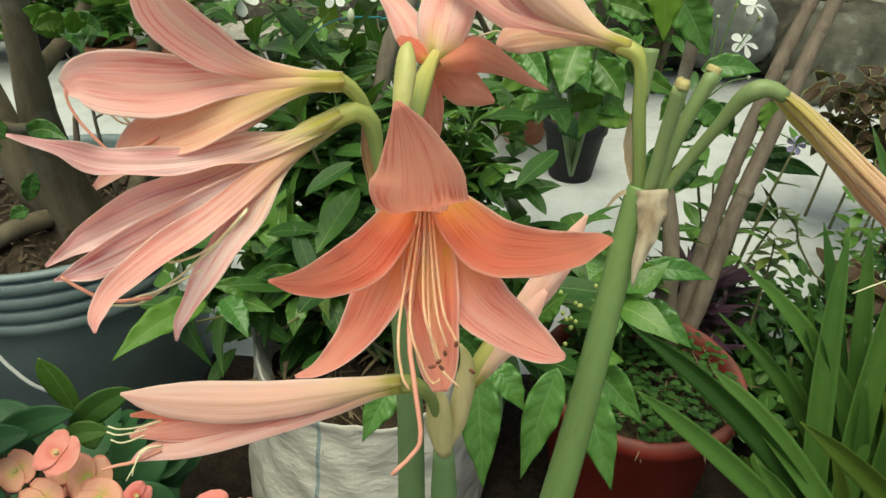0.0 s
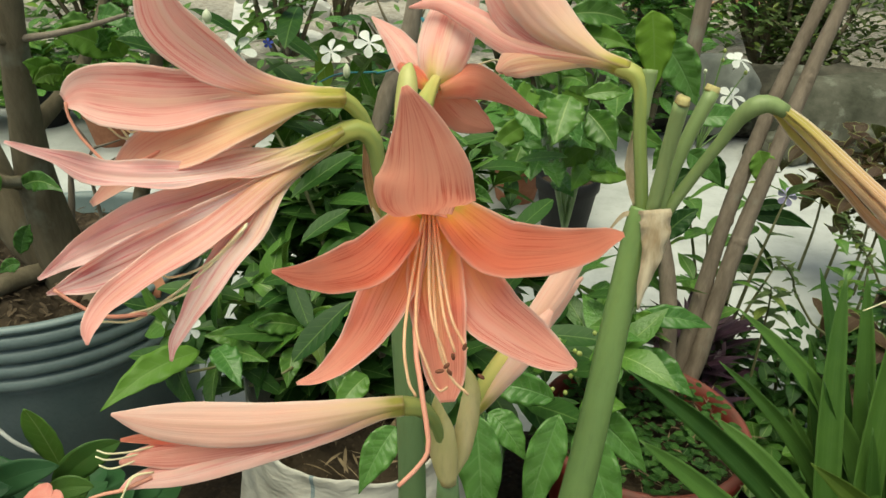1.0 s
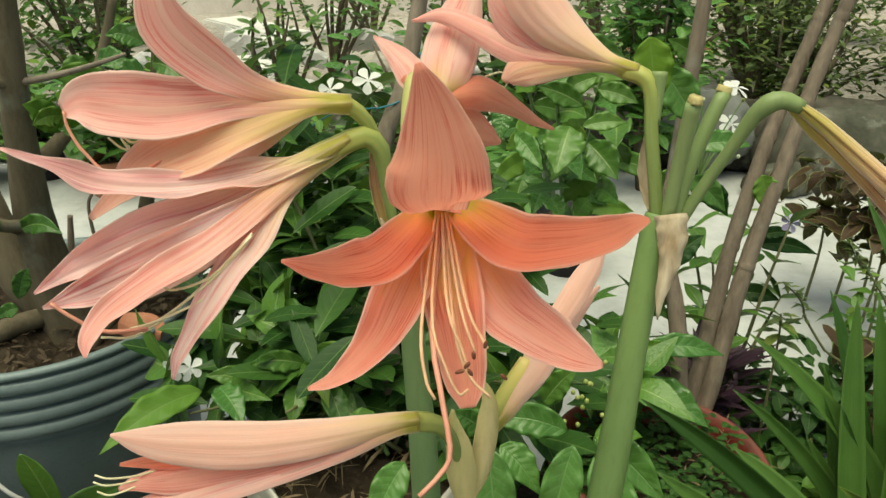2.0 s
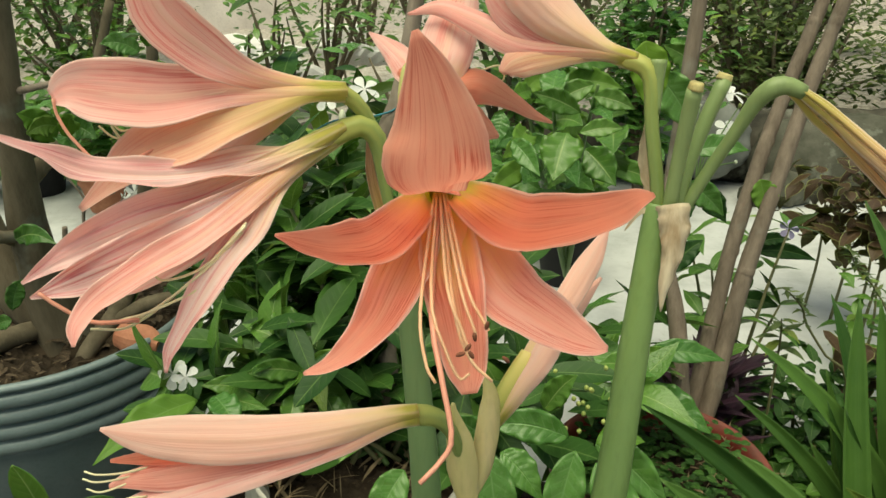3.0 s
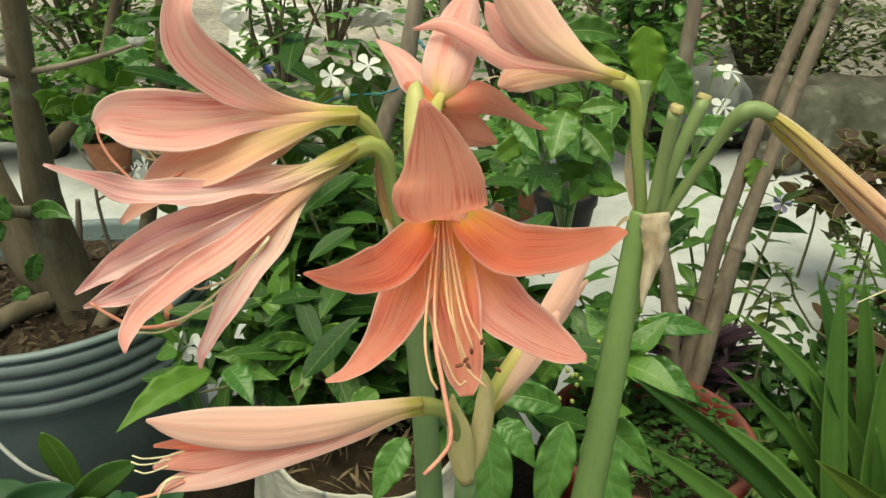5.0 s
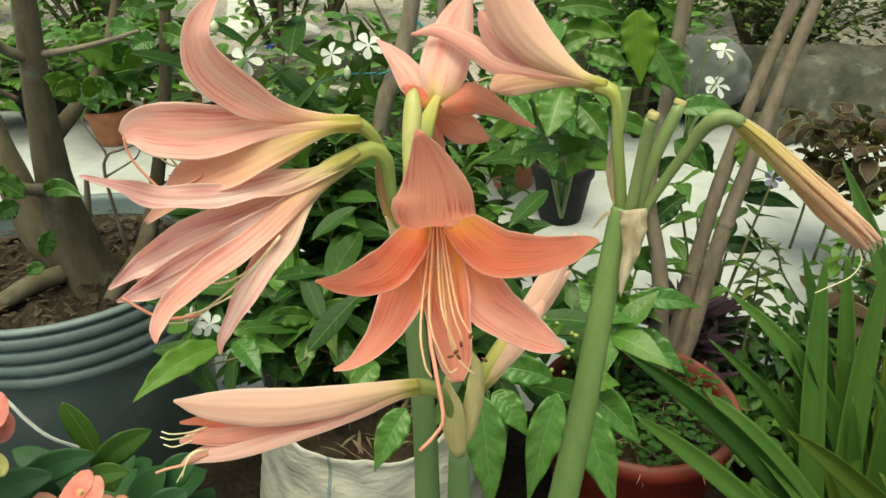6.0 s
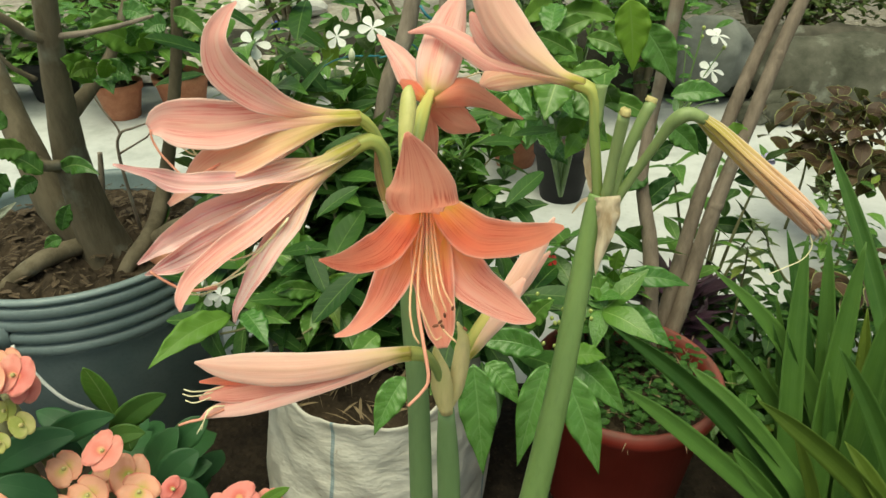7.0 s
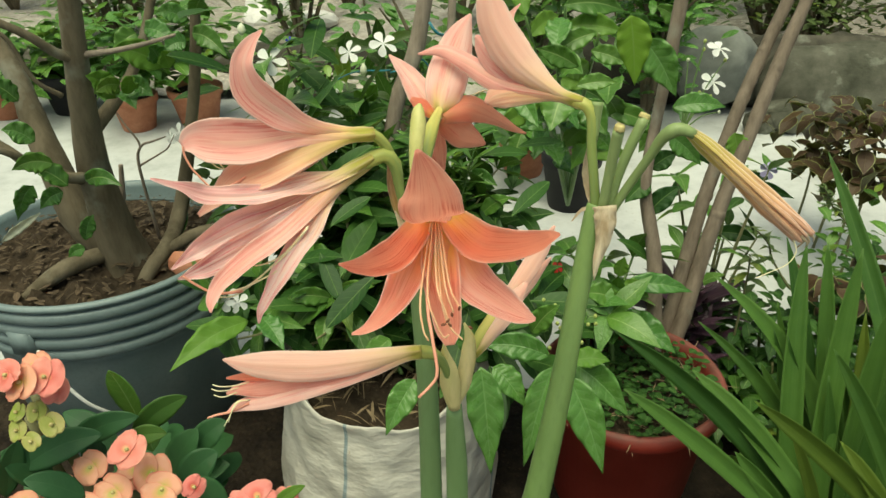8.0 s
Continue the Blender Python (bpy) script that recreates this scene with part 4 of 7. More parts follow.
# ---- the third stalk: one flower, two cut stubs and a withered flower ----
far = thing("amaryllis", (0.0960, 0.3105, 0.4857), "leaning amaryllis stalk with cut stubs and a withered flower", "flower", "amaryllis stalks")
rod("stalk", [(0.06, 0.31, 0.0, 0.012), *[(0.0800, 0.2938, 0.3669, 0.0116), (0.0990, 0.3139, 0.4953, 0.0102), (0.1110, 0.3291, 0.5820, 0.0088), (0.1190, 0.3431, 0.6528, 0.0076), (0.1260, 0.3543, 0.7108, 0.0070), (0.1280, 0.3568, 0.7215, 0.0065)]], STALK, far, 24, 14, 0.8)
part("husk", blade([(0.1320, 0.3492, 0.7246, 0.0087), (0.1330, 0.3448, 0.7151, 0.0080), (0.1320, 0.3409, 0.7016, 0.0053), (0.1290, 0.3379, 0.6878, 0.0031), (0.1280, 0.3360, 0.6740, 0.0004)], -8, -0.6, 0.35), HUSK, far, "torn dry cream-coloured papery husk")
part("husk", blade([(0.1240, 0.3579, 0.7224, 0.0019), (0.1220, 0.3633, 0.7317, 0.0035), (0.1200, 0.3669, 0.7433, 0.0035), (0.1200, 0.3690, 0.7582, 0.0008)], 20, 0.6, 0.2), HUSK, far, "shrivelled brown bract")
part("husk", blade([(0.1240, 0.3546, 0.7198, 0.0015), (0.1180, 0.3563, 0.7176, 0.0012), (0.1120, 0.3570, 0.7084, 0.0004)], 0, 0.3, 0.1), HUSK, far, "shrivelled brown thread")
upper = flower(far, [(0.1280, 0.3556, 0.7126, 0.0035), (0.1250, 0.3602, 0.7382, 0.0034), (0.1220, 0.3652, 0.7597, 0.0034), (0.1210, 0.3698, 0.7783, 0.0037), (0.1170, 0.3729, 0.7859, 0.0045), (0.1080, 0.3753, 0.7886, 0.0041), (0.0980, 0.3789, 0.7922, 0.0030), (0.0900, 0.3810, 0.7929, 0.0008)], "pale peach flower facing upwards")
tepal(upper, [(0.1140, 0.3714, 0.7892, 0.0030), (0.0970, 0.3730, 0.7948, 0.0046), (0.0745, 0.3840, 0.8085, 0.0122), (0.0590, 0.3915, 0.8265, 0.0135), (0.0515, 0.3970, 0.8450, 0.0100), (0.0500, 0.4010, 0.8620, 0.0022)], PEACH, -10, -0.4, 0.05)
tepal(upper, [(0.1130, 0.3722, 0.7880, 0.0026), (0.0960, 0.3739, 0.7929, 0.0041), (0.0620, 0.3943, 0.7940, 0.0085), (0.0370, 0.4088, 0.8041, 0.0071), (0.0190, 0.4167, 0.8101, 0.0048), (0.0020, 0.4203, 0.8065, 0.0008)], PALE, 15, -0.4, 0.05)
tepal(upper, [(0.1130, 0.3732, 0.7879, 0.0030), (0.0940, 0.3765, 0.7940, 0.0056), (0.0730, 0.3900, 0.7995, 0.0112), (0.0570, 0.4000, 0.8080, 0.0112), (0.0480, 0.4070, 0.8160, 0.0070), (0.0430, 0.4110, 0.8220, 0.0011)], PALE, -5, -0.35, 0.06)
tepal(upper, [(0.1130, 0.3719, 0.7861, 0.0026), (0.0960, 0.3748, 0.7917, 0.0037), (0.0720, 0.3865, 0.7891, 0.0084), (0.0590, 0.3910, 0.7854, 0.0085), (0.0530, 0.3925, 0.7812, 0.0047), (0.0520, 0.3932, 0.7790, 0.0012)], TAN, 10, -0.3, 0.06)
tepal(upper, [(0.0820, 0.4001, 0.7993, 0.0031), (0.0650, 0.4134, 0.8226, 0.0062), (0.0670, 0.4201, 0.8338, 0.0023), (0.0730, 0.4250, 0.8402, 0.0004)], PALE, 0, 0.3, 0.1)
rod("stub", [(0.1235, 0.3660, 0.7640, 0.0022), (0.1238, 0.3700, 0.7790, 0.0032), (0.1242, 0.3722, 0.7885, 0.0040)], PEDICEL, far, 8, 10)
for row, end in (([(0.1310, 0.3544, 0.7118, 0.0035), (0.1328, 0.3528, 0.7400, 0.0034), (0.1345, 0.3505, 0.7640, 0.0037), (0.1355, 0.3482, 0.7790, 0.0037)], [(0.1355, 0.3482, 0.7788, 0.0039), (0.1358, 0.3478, 0.7820, 0.0033)]), ([(0.1350, 0.3563, 0.7105, 0.0035), (0.1400, 0.3612, 0.7381, 0.0034), (0.1480, 0.3656, 0.7627, 0.0036), (0.1550, 0.3690, 0.7794, 0.0037)], [(0.1540, 0.3690, 0.7794, 0.0038), (0.1550, 0.3694, 0.7824, 0.0033)])):
    stub = rod("stub", row, PEDICEL, far, 10, 12)
    rod("cut_end", end, CUT, stub, 3, 10, bumpy=0.5, label="dry ragged cut end")
wilted = flower(far, [(0.1370, 0.3564, 0.7115, 0.0031), (0.1410, 0.3570, 0.7225, 0.0031), (0.1500, 0.3556, 0.7419, 0.0030), (0.1580, 0.3512, 0.7607, 0.0031), (0.1630, 0.3479, 0.7733, 0.0039), (0.1680, 0.3448, 0.7798, 0.0046), (0.1740, 0.3440, 0.7809, 0.0040), (0.1810, 0.3425, 0.7781, 0.0032)], "withered orange flower hanging from its neck", PEDICEL)
tepal(wilted, [(0.1750, 0.3449, 0.7808, 0.0018), (0.1920, 0.3433, 0.7689, 0.0028), (0.2110, 0.3401, 0.7532, 0.0034), (0.2310, 0.3367, 0.7365, 0.0043), (0.2490, 0.3345, 0.7206, 0.0050), (0.2590, 0.3332, 0.7117, 0.0031)], WITHER, 0, -0.9, 0.10, seed=1)
tepal(wilted, [(0.1760, 0.3441, 0.7819, 0.0015), (0.1910, 0.3407, 0.7723, 0.0018), (0.2100, 0.3355, 0.7568, 0.0021), (0.2300, 0.3313, 0.7413, 0.0024), (0.2480, 0.3294, 0.7274, 0.0028), (0.2620, 0.3298, 0.7162, 0.0013)], WITHER, 25, -1.0, 0.22, seed=2)
tepal(wilted, [(0.1750, 0.3430, 0.7810, 0.0015), (0.1900, 0.3383, 0.7696, 0.0018), (0.2080, 0.3331, 0.7542, 0.0024), (0.2270, 0.3289, 0.7386, 0.0028), (0.2440, 0.3268, 0.7237, 0.0030), (0.2550, 0.3273, 0.7126, 0.0015)], WITHER, -22, -1.0, 0.22, seed=3)
tepal(wilted, [(0.1750, 0.3421, 0.7822, 0.0011), (0.1900, 0.3366, 0.7718, 0.0015), (0.2080, 0.3316, 0.7574, 0.0015), (0.2260, 0.3275, 0.7428, 0.0018), (0.2420, 0.3257, 0.7300, 0.0021), (0.2570, 0.3268, 0.7167, 0.0013)], WITHER, 8, -0.9, 0.25, seed=4)
tepal(wilted, [(0.1760, 0.3466, 0.7785, 0.0015), (0.1900, 0.3448, 0.7656, 0.0022), (0.2100, 0.3425, 0.7488, 0.0024), (0.2300, 0.3398, 0.7300, 0.0028), (0.2480, 0.3379, 0.7161, 0.0029), (0.2550, 0.3358, 0.7083, 0.0013)], WITHER, -30, -1.0, 0.15, seed=5)
tepal(wilted, [(0.1770, 0.3481, 0.7813, 0.0015), (0.1960, 0.3474, 0.7693, 0.0022), (0.2180, 0.3450, 0.7525, 0.0024), (0.2400, 0.3415, 0.7348, 0.0028), (0.2600, 0.3391, 0.7180, 0.0022), (0.2670, 0.3384, 0.7130, 0.0010)], WITHER, 20, -1.0, 0.15, seed=6)
for dx in range(5):
    a = Vector((0.2580, 0.3295, 0.7143)) + Vector((0.0015 * (dx - 2), 0.001 * dx, 0.001 * (dx % 3)))
    b = a + Vector((0.006 * math.cos(dx * 1.7), 0.002, -0.007 - 0.003 * (dx % 2)))
    rod("shred", [(*a, 0.0012), (*((a + b) / 2 + Vector((0.002, 0, 0))), 0.0008), (*b, 0.0004)], HUSK, wilted, 4, 5)
filament(wilted, [(0.2510, 0.3293, 0.7123, 0.0004), (0.2530, 0.3263, 0.7056, 0.0004), (0.2480, 0.3232, 0.6980, 0.0004), (0.2360, 0.3195, 0.6935, 0.0004), (0.2280, 0.3171, 0.6908, 0.0004)], CREAM, r=0.0004, name="thread")



# ---- the setting ----
def sheet(name, x0, x1, y0, y1, z, nx, ny, rough, material, label, seed=0.0, lift=None):
    bm = bmesh.new()
    g = []
    for j in range(ny + 1):
        g.append([])
        for i in range(nx + 1):
            x, y = x0 + (x1 - x0) * i / nx, y0 + (y1 - y0) * j / ny
            h = rough * noise.fractal(Vector((x * 3 + seed, y * 3, 0)), 1.0, 2.0, 3) + (lift(x, y) if lift else 0)
            g[-1].append(bm.verts.new((x, y, z + h)))
    for j in range(ny):
        for i in range(nx):
            bm.faces.new((g[j][i], g[j][i + 1], g[j + 1][i + 1], g[j + 1][i]))
    ob = new(name, mesh_of(bm, name, material))
    return tagged(ob, label, name.replace("_", " "), kind="structure")


def concrete():
    n = Nodes("concrete")
    big, mid, fine = n.noise(1.2, 5), n.noise(9, 5, 0.65), n.noise(160, 3)
    col = n.ramp(mid, [(0.25, (0.36, 0.375, 0.365)), (0.5, (0.49, 0.505, 0.495)), (0.8, (0.57, 0.585, 0.575))])
    col = n.mix(n.math("MULTIPLY", n.band(big, 0.55, 0.75), 0.35), col, (0.38, 0.37, 0.34, 1))
    col = n.mix(n.math("MULTIPLY", n.band(n.voronoi(38).outputs["Distance"], 0.16, 0.05), 0.3), col, (0.25, 0.22, 0.17, 1))
    return n.finish(col, 0.85, n.bump(n.math("ADD", mid, n.math("MULTIPLY", fine, 0.4)), 0.35, 0.004), spec=0.3)


def earth(name, a, b, grit=90.0):
    n = Nodes(name)
    c, f = n.noise(22, 5, 0.65), n.voronoi(grit)
    col = n.mix(n.band(c, 0.3, 0.7), (*a, 1), (*b, 1))
    col = n.mix(n.math("MULTIPLY", n.band(f.outputs["Distance"], 0.25, 0.05), 0.5), col, (b[0] * 1.8, b[1] * 1.7, b[2] * 1.5, 1))
    return n.finish(col, 0.95, n.bump(n.math("ADD", c, f.outputs["Distance"]), 0.9, 0.006), spec=0.15)


def bark(name, a, b, scale=26.0, lengthwise=0.22):
    n = Nodes(name)
    c = n.noise(scale, 5, 0.65, stretch=(1, 1, lengthwise))
    k = n.noise(scale * 5, 4, 0.6, stretch=(1, 1, lengthwise * 2))
    lich = n.noise(14, 4)
    col = n.mix(n.band(c, 0.35, 0.65), (*a, 1), (*b, 1))
    col = n.mix(n.math("MULTIPLY", n.band(lich, 0.58, 0.72), 0.5), col, (0.32, 0.34, 0.28, 1))
    return n.finish(col, 0.85, n.bump(n.math("ADD", c, n.math("MULTIPLY", k, 0.5)), 0.8, 0.004), spec=0.2)


# Near-black soil: the shade between the pots is put into its colour.
SHADE_EARTH = earth("shade_soil", (0.012, 0.009, 0.007), (0.042, 0.031, 0.021))
CONCRETE, SOIL, BED = concrete(), earth("soil", (0.024, 0.018, 0.012), (0.075, 0.055, 0.036)), earth("bed_soil", (0.27, 0.245, 0.21), (0.52, 0.485, 0.44), 40)
BARK, GREY_BARK, LOG = bark("bark", (0.090, 0.074, 0.047), (0.180, 0.150, 0.102)), bark("pale_bark", (0.17, 0.14, 0.11), (0.30, 0.25, 0.20), 40, 0.15), bark("log_bark", (0.030, 0.029, 0.022), (0.090, 0.083, 0.064), 9, 0.8)
CANE = bark("cane", (0.145, 0.115, 0.087), (0.255, 0.205, 0.158), 50, 0.1)
TUB_GREY = plain_material("tub_plastic", (0.150, 0.205, 0.210), (0.205, 0.262, 0.266), 12, 0.42, 0.15, 0.0008, 180)
def dusty_dimmed_red():
    """Brick-red plastic, pale and dusty on upward faces; the tint also mutes the lit rim."""
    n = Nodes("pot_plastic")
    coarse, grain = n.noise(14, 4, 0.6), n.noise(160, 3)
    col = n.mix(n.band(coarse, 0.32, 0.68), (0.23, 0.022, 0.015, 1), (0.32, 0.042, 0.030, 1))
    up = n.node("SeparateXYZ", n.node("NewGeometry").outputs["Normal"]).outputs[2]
    # The colour also dims faces turned up, where the light came out too bright.
    dust_dim = n.math("MULTIPLY", n.band(up, -0.05, 0.6), n.math("ADD", 0.45, n.math("MULTIPLY", n.band(n.noise(45, 4), 0.35, 0.65), 0.4)))
    col = n.mix(dust_dim, col, (0.150, 0.076, 0.058, 1))
    return n.finish(col, n.math("ADD", 0.36, n.math("MULTIPLY", dust_dim, 0.4)), n.bump(n.math("ADD", coarse, n.math("MULTIPLY", grain, 0.5)), 0.15, 0.0008), spec=0.35)


POT_RED = dusty_dimmed_red()
TERRACOTTA = plain_material("terracotta", (0.36, 0.13, 0.07), (0.50, 0.22, 0.13), 24, 0.8, 0.35, 0.001, 200)
POT_BLACK = plain_material("black_plastic", (0.010, 0.011, 0.012), (0.022, 0.022, 0.024), 20, 0.6, 0.2, 0.001, 200, spec=0.2)
BRICK = plain_material("brick", (0.34, 0.17, 0.11), (0.48, 0.29, 0.20), 30, 0.9, 0.5, 0.002, 200)
STRAW = plain_material("dry_litter", (0.15, 0.108, 0.06), (0.27, 0.20, 0.115), 80, 0.85, 0.4, 0.001)
DRY_LEAF = leaf_material("leaf_dry", (0.055, 0.038, 0.024), (0.15, 0.105, 0.066), (0.42, 0.28, 0.15), 0.7, 8, 2.0, 0.4, 0.1)
WHITE_CORD = plain_material("white_cord", (0.72, 0.73, 0.70), (0.82, 0.83, 0.80), 90, 0.6, 0.3, 0.0006)
BLUE_CORD = plain_material("blue_cord", (0.02, 0.14, 0.19), (0.04, 0.24, 0.30), 90, 0.5, 0.3, 0.0006)
STONE_WHITE = plain_material("pale_stone", (0.64, 0.63, 0.61), (0.79, 0.78, 0.76), 8, 0.9, 0.5, 0.01, 60)
WALL = plain_material("plaster_wall", (0.62, 0.56, 0.52), (0.80, 0.74, 0.70), 3, 0.9, 0.4, 0.01, 40)

sheet("ground", -40, 40, -30, 50, 0.0, 80, 80, 0.0, CONCRETE, "pale grey worn concrete yard floor")
sheet("garden_bed", -9, 9, 2.75, 7.4, 0.02, 90, 48, 0.05, BED, "bare earth bed with litter behind the log edging", 5.0, lambda x, y: 0.10 * min(1.0, max(0.0, (y - 2.75) / 0.3)))


def slab_wall(name, x0, x1, y, h, thick, material, label):
    bm = bmesh.new()
    bmesh.ops.create_cube(bm, size=1, matrix=Matrix.Translation(((x0 + x1) / 2, y + thick / 2, h / 2)) @ Matrix.Diagonal((x1 - x0, thick, h, 1)))
    return tagged(new(name, mesh_of(bm, name, material, False)), label, "wall", kind="structure")


# Dark sheet under the pots and plants, painting the shade they cast.
sheet("soil_patch", -2.2, 2.2, -1.2, 1.06, 0.006, 110, 56, 0.012, SHADE_EARTH, "earth between the pots, darkened to stand for their shade", 2.0, lambda x, y: 0.012 - 0.05 * max(0.0, (y - 0.98) / 0.08 + 0.6 * noise.noise(Vector((x * 4, y * 4, 3)))) if y > 0.9 else 0.012 - 0.06 * max(0.0, 0.45 - min(x + 2.2, 2.2 - x, y + 1.2) + 0.5 * noise.noise(Vector((x * 2.2, y * 2.2, 7)))))
slab_wall("wall_north", -9, 9, 7.4, 2.4, 0.2, WALL, "weathered pinkish plaster garden wall")


def log(at, to, r, label, seed):
    ob = thing("log", ((at[0] + to[0]) / 2, (at[1] + to[1]) / 2, 0), label, "log", "log edging")
    pts = []
    for k in range(7):
        p = Vector(at).lerp(Vector(to), k / 6)
        pts.append((p.x, p.y + 0.02 * noise.noise(Vector((k * 0.7, seed, 0))), p.z + 0.01 * noise.noise(Vector((k * 0.9, 0, seed))), r * (1 + 0.12 * noise.noise(Vector((k, seed, seed))))))
    part("trunk", tube(bmesh.new(), pts, 60, 24, 1, True, 0.22), LOG, ob)
    return ob


log((-3.9, 3.02, 0.09), (-0.15, 2.98, 0.085), 0.085, "long brown weathered log lying on the yard floor", 1.0)
def boulder(at, r, stretch, material, label, seed):
    """A worn stone, flattened below."""
    bm = bmesh.new()
    bmesh.ops.create_icosphere(bm, subdivisions=4, radius=1)
    for v in bm.verts:
        v.co += 0.30 * noise.noise_vector(v.co * 1.1 + Vector((seed, 0, 0))) + 0.07 * noise.noise_vector(v.co * 4 + Vector((0, seed, 0)))
        v.co = Vector((at[0] + v.co.x * r * stretch[0], at[1] + v.co.y * r * stretch[1], max(0.0, at[2] + v.co.z * r * stretch[2])))
    ob = new("boulder", mesh_of(bm, "boulder", material))
    ob.data.transform(Matrix.Translation((-at[0], -at[1], 0)))
    ob.location = (at[0], at[1], 0)
    return tagged(ob, label, "stone", "boulders along the bed")


MOSSY = bark("mossy_stone", (0.045, 0.048, 0.033), (0.125, 0.122, 0.095), 7, 0.9)
GREY_STONE = bark("grey_stone", (0.15, 0.16, 0.145), (0.26, 0.27, 0.245), 6, 0.9)
boulder((0.8801, 2.6600, 0.1743), 0.17, (1.0, 0.7, 0.85), GREY_STONE, "pale grey weathered block of stone beside the log", 3.0)
boulder((1.1149, 2.4800, 0.0484), 0.085, (1.25, 0.8, 0.75), MOSSY, "dark rounded mossy stone in front of the log", 7.0)
boulder((1.0189, 2.4600, 0.0314), 0.06, (1.1, 0.8, 0.7), MOSSY, "small dark stone in front of the log", 11.0)
boulder((1.3639, 2.6200, 0.1266), 0.20, (1.6, 0.7, 0.8), MOSSY, "long mossy stone half hidden by coleus", 15.0)
log((0.25, 2.86, 0.11), (3.6, 2.62, 0.15), 0.14, "thick grey weathered log lying on the yard floor", 4.0)



# ---- tub with the tree ----
TUB = Vector((-0.595, 0.935, 0.0))
tub = thing("planter_tub", TUB, "large grey ribbed plastic planter tub filled with earth", "planter")
R = 0.222
prof = [(0, 0.0), (0.17, 0.0), (0.18, 0.01)]
prof += [(0.196, 0.245), (0.203, 0.262)]
for k in range(4):
    z = 0.262 + 0.0235 * k
    q = R - 0.008 + 0.0028 * k
    prof += [(q - 0.014, z), (q - 0.002, z + 0.0025), (q, z + 0.005), (q + 0.001, z + 0.016), (q - 0.002, z + 0.019), (q - 0.013, z + 0.0205)]
prof += [(R - 0.006, 0.3565), (R + 0.001, 0.357), (R + 0.002, 0.362), (R - 0.002, 0.366), (R - 0.008, 0.365), (R - 0.013, 0.355), (R - 0.018, 0.28), (0, 0.27)]
part("body", lathe(prof, TUB, 72), TUB_GREY, tub)
part("soil", heap(TUB.x, TUB.y, 0.328, R - 0.016, 0.018, 0.022, 40, 3), SOIL, tub, "dark brown earth with dry litter")
bm = bmesh.new()
bmesh.ops.create_cube(bm, size=1, matrix=Matrix.Translation(TUB + Vector((-0.030, -0.214, 0.300))) @ Matrix.Rotation(-0.14, 4, "Z") @ Matrix.Diagonal((0.040, 0.014, 0.046, 1)))
bmesh.ops.bevel(bm, geom=bm.edges[:], offset=0.004, segments=2, affect="EDGES")
part("lug", bm, TUB_GREY, tub, "moulded handle lug with a hole")
rod("handle", [(-0.5893, 0.7000, 0.3026, 0.0026), (-0.5832, 0.6950, 0.2864, 0.0026), (-0.5658, 0.6900, 0.2662, 0.0026), (-0.5528, 0.6900, 0.2406, 0.0027), (-0.5324, 0.6950, 0.2064, 0.0027), (-0.5065, 0.7200, 0.1612, 0.0026)], WHITE_CORD, tub, 20, 7, 1, "slack white plastic handle cord")


def trunk(name, parent, pts, material=BARK, n=20, seg=12, label=""):
    return part(name, tube(bmesh.new(), pts, n, seg, 1, True, 0.12), material, parent, label)


tree = thing("small_tree", (-0.50, 0.93, 0.33), "small tree with grey-brown trunks and few leaves", "tree")
trunk("trunk", tree, [(-0.5209, 0.9000, 0.2876, 0.0495), (-0.5352, 0.8950, 0.3466, 0.0389), (-0.5402, 0.8850, 0.4191, 0.0312), (-0.5361, 0.8700, 0.5032, 0.0246), (-0.5182, 0.8500, 0.5935, 0.0192), (-0.4945, 0.8300, 0.6913, 0.0157), (-0.4791, 0.8200, 0.7657, 0.0135), (-0.4620, 0.8100, 0.8442, 0.0121), (-0.4367, 0.8000, 0.9494, 0.0094)])
trunk("trunk", tree, [(-0.5436, 0.9200, 0.3133, 0.0287), (-0.6014, 0.9100, 0.3943, 0.0277), (-0.6308, 0.9200, 0.4989, 0.0231), (-0.6565, 0.9400, 0.5738, 0.0184), (-0.6784, 0.9600, 0.6389, 0.0156), (-0.7455, 1.0000, 0.7302, 0.0138), (-0.7708, 1.0000, 0.8474, 0.0098)])
trunk("limb", tree, [(-0.5200, 0.8580, 0.5746, 0.0114), (-0.5018, 0.8800, 0.5971, 0.0106), (-0.4796, 0.9000, 0.6252, 0.0090), (-0.4649, 0.9300, 0.6585, 0.0074), (-0.4506, 0.9600, 0.7079, 0.0066), (-0.4292, 0.9800, 0.7835, 0.0057)])
trunk("limb", tree, [(-0.4889, 0.8300, 0.6913, 0.0082), (-0.5064, 0.8100, 0.7013, 0.0066), (-0.5240, 0.7800, 0.7337, 0.0056), (-0.5617, 0.7600, 0.7612, 0.0047)])
trunk("twig", tree, [(-0.4844, 0.8300, 0.6948, 0.0045), (-0.4243, 0.8000, 0.7084, 0.0036), (-0.3687, 0.7800, 0.7231, 0.0028), (-0.3282, 0.7700, 0.7357, 0.0020)], GREY_BARK)
trunk("twig", tree, [(-0.5395, 0.8700, 0.4857, 0.0077), (-0.5700, 0.8200, 0.5345, 0.0064), (-0.5896, 0.7800, 0.5716, 0.0046), (-0.6219, 0.7500, 0.6061, 0.0037)])
trunk("twig", tree, [(-0.5220, 0.8200, 0.6418, 0.0038), (-0.5412, 0.8000, 0.6700, 0.0029), (-0.5554, 0.7900, 0.7247, 0.0028), (-0.5795, 0.7800, 0.7470, 0.0021)])
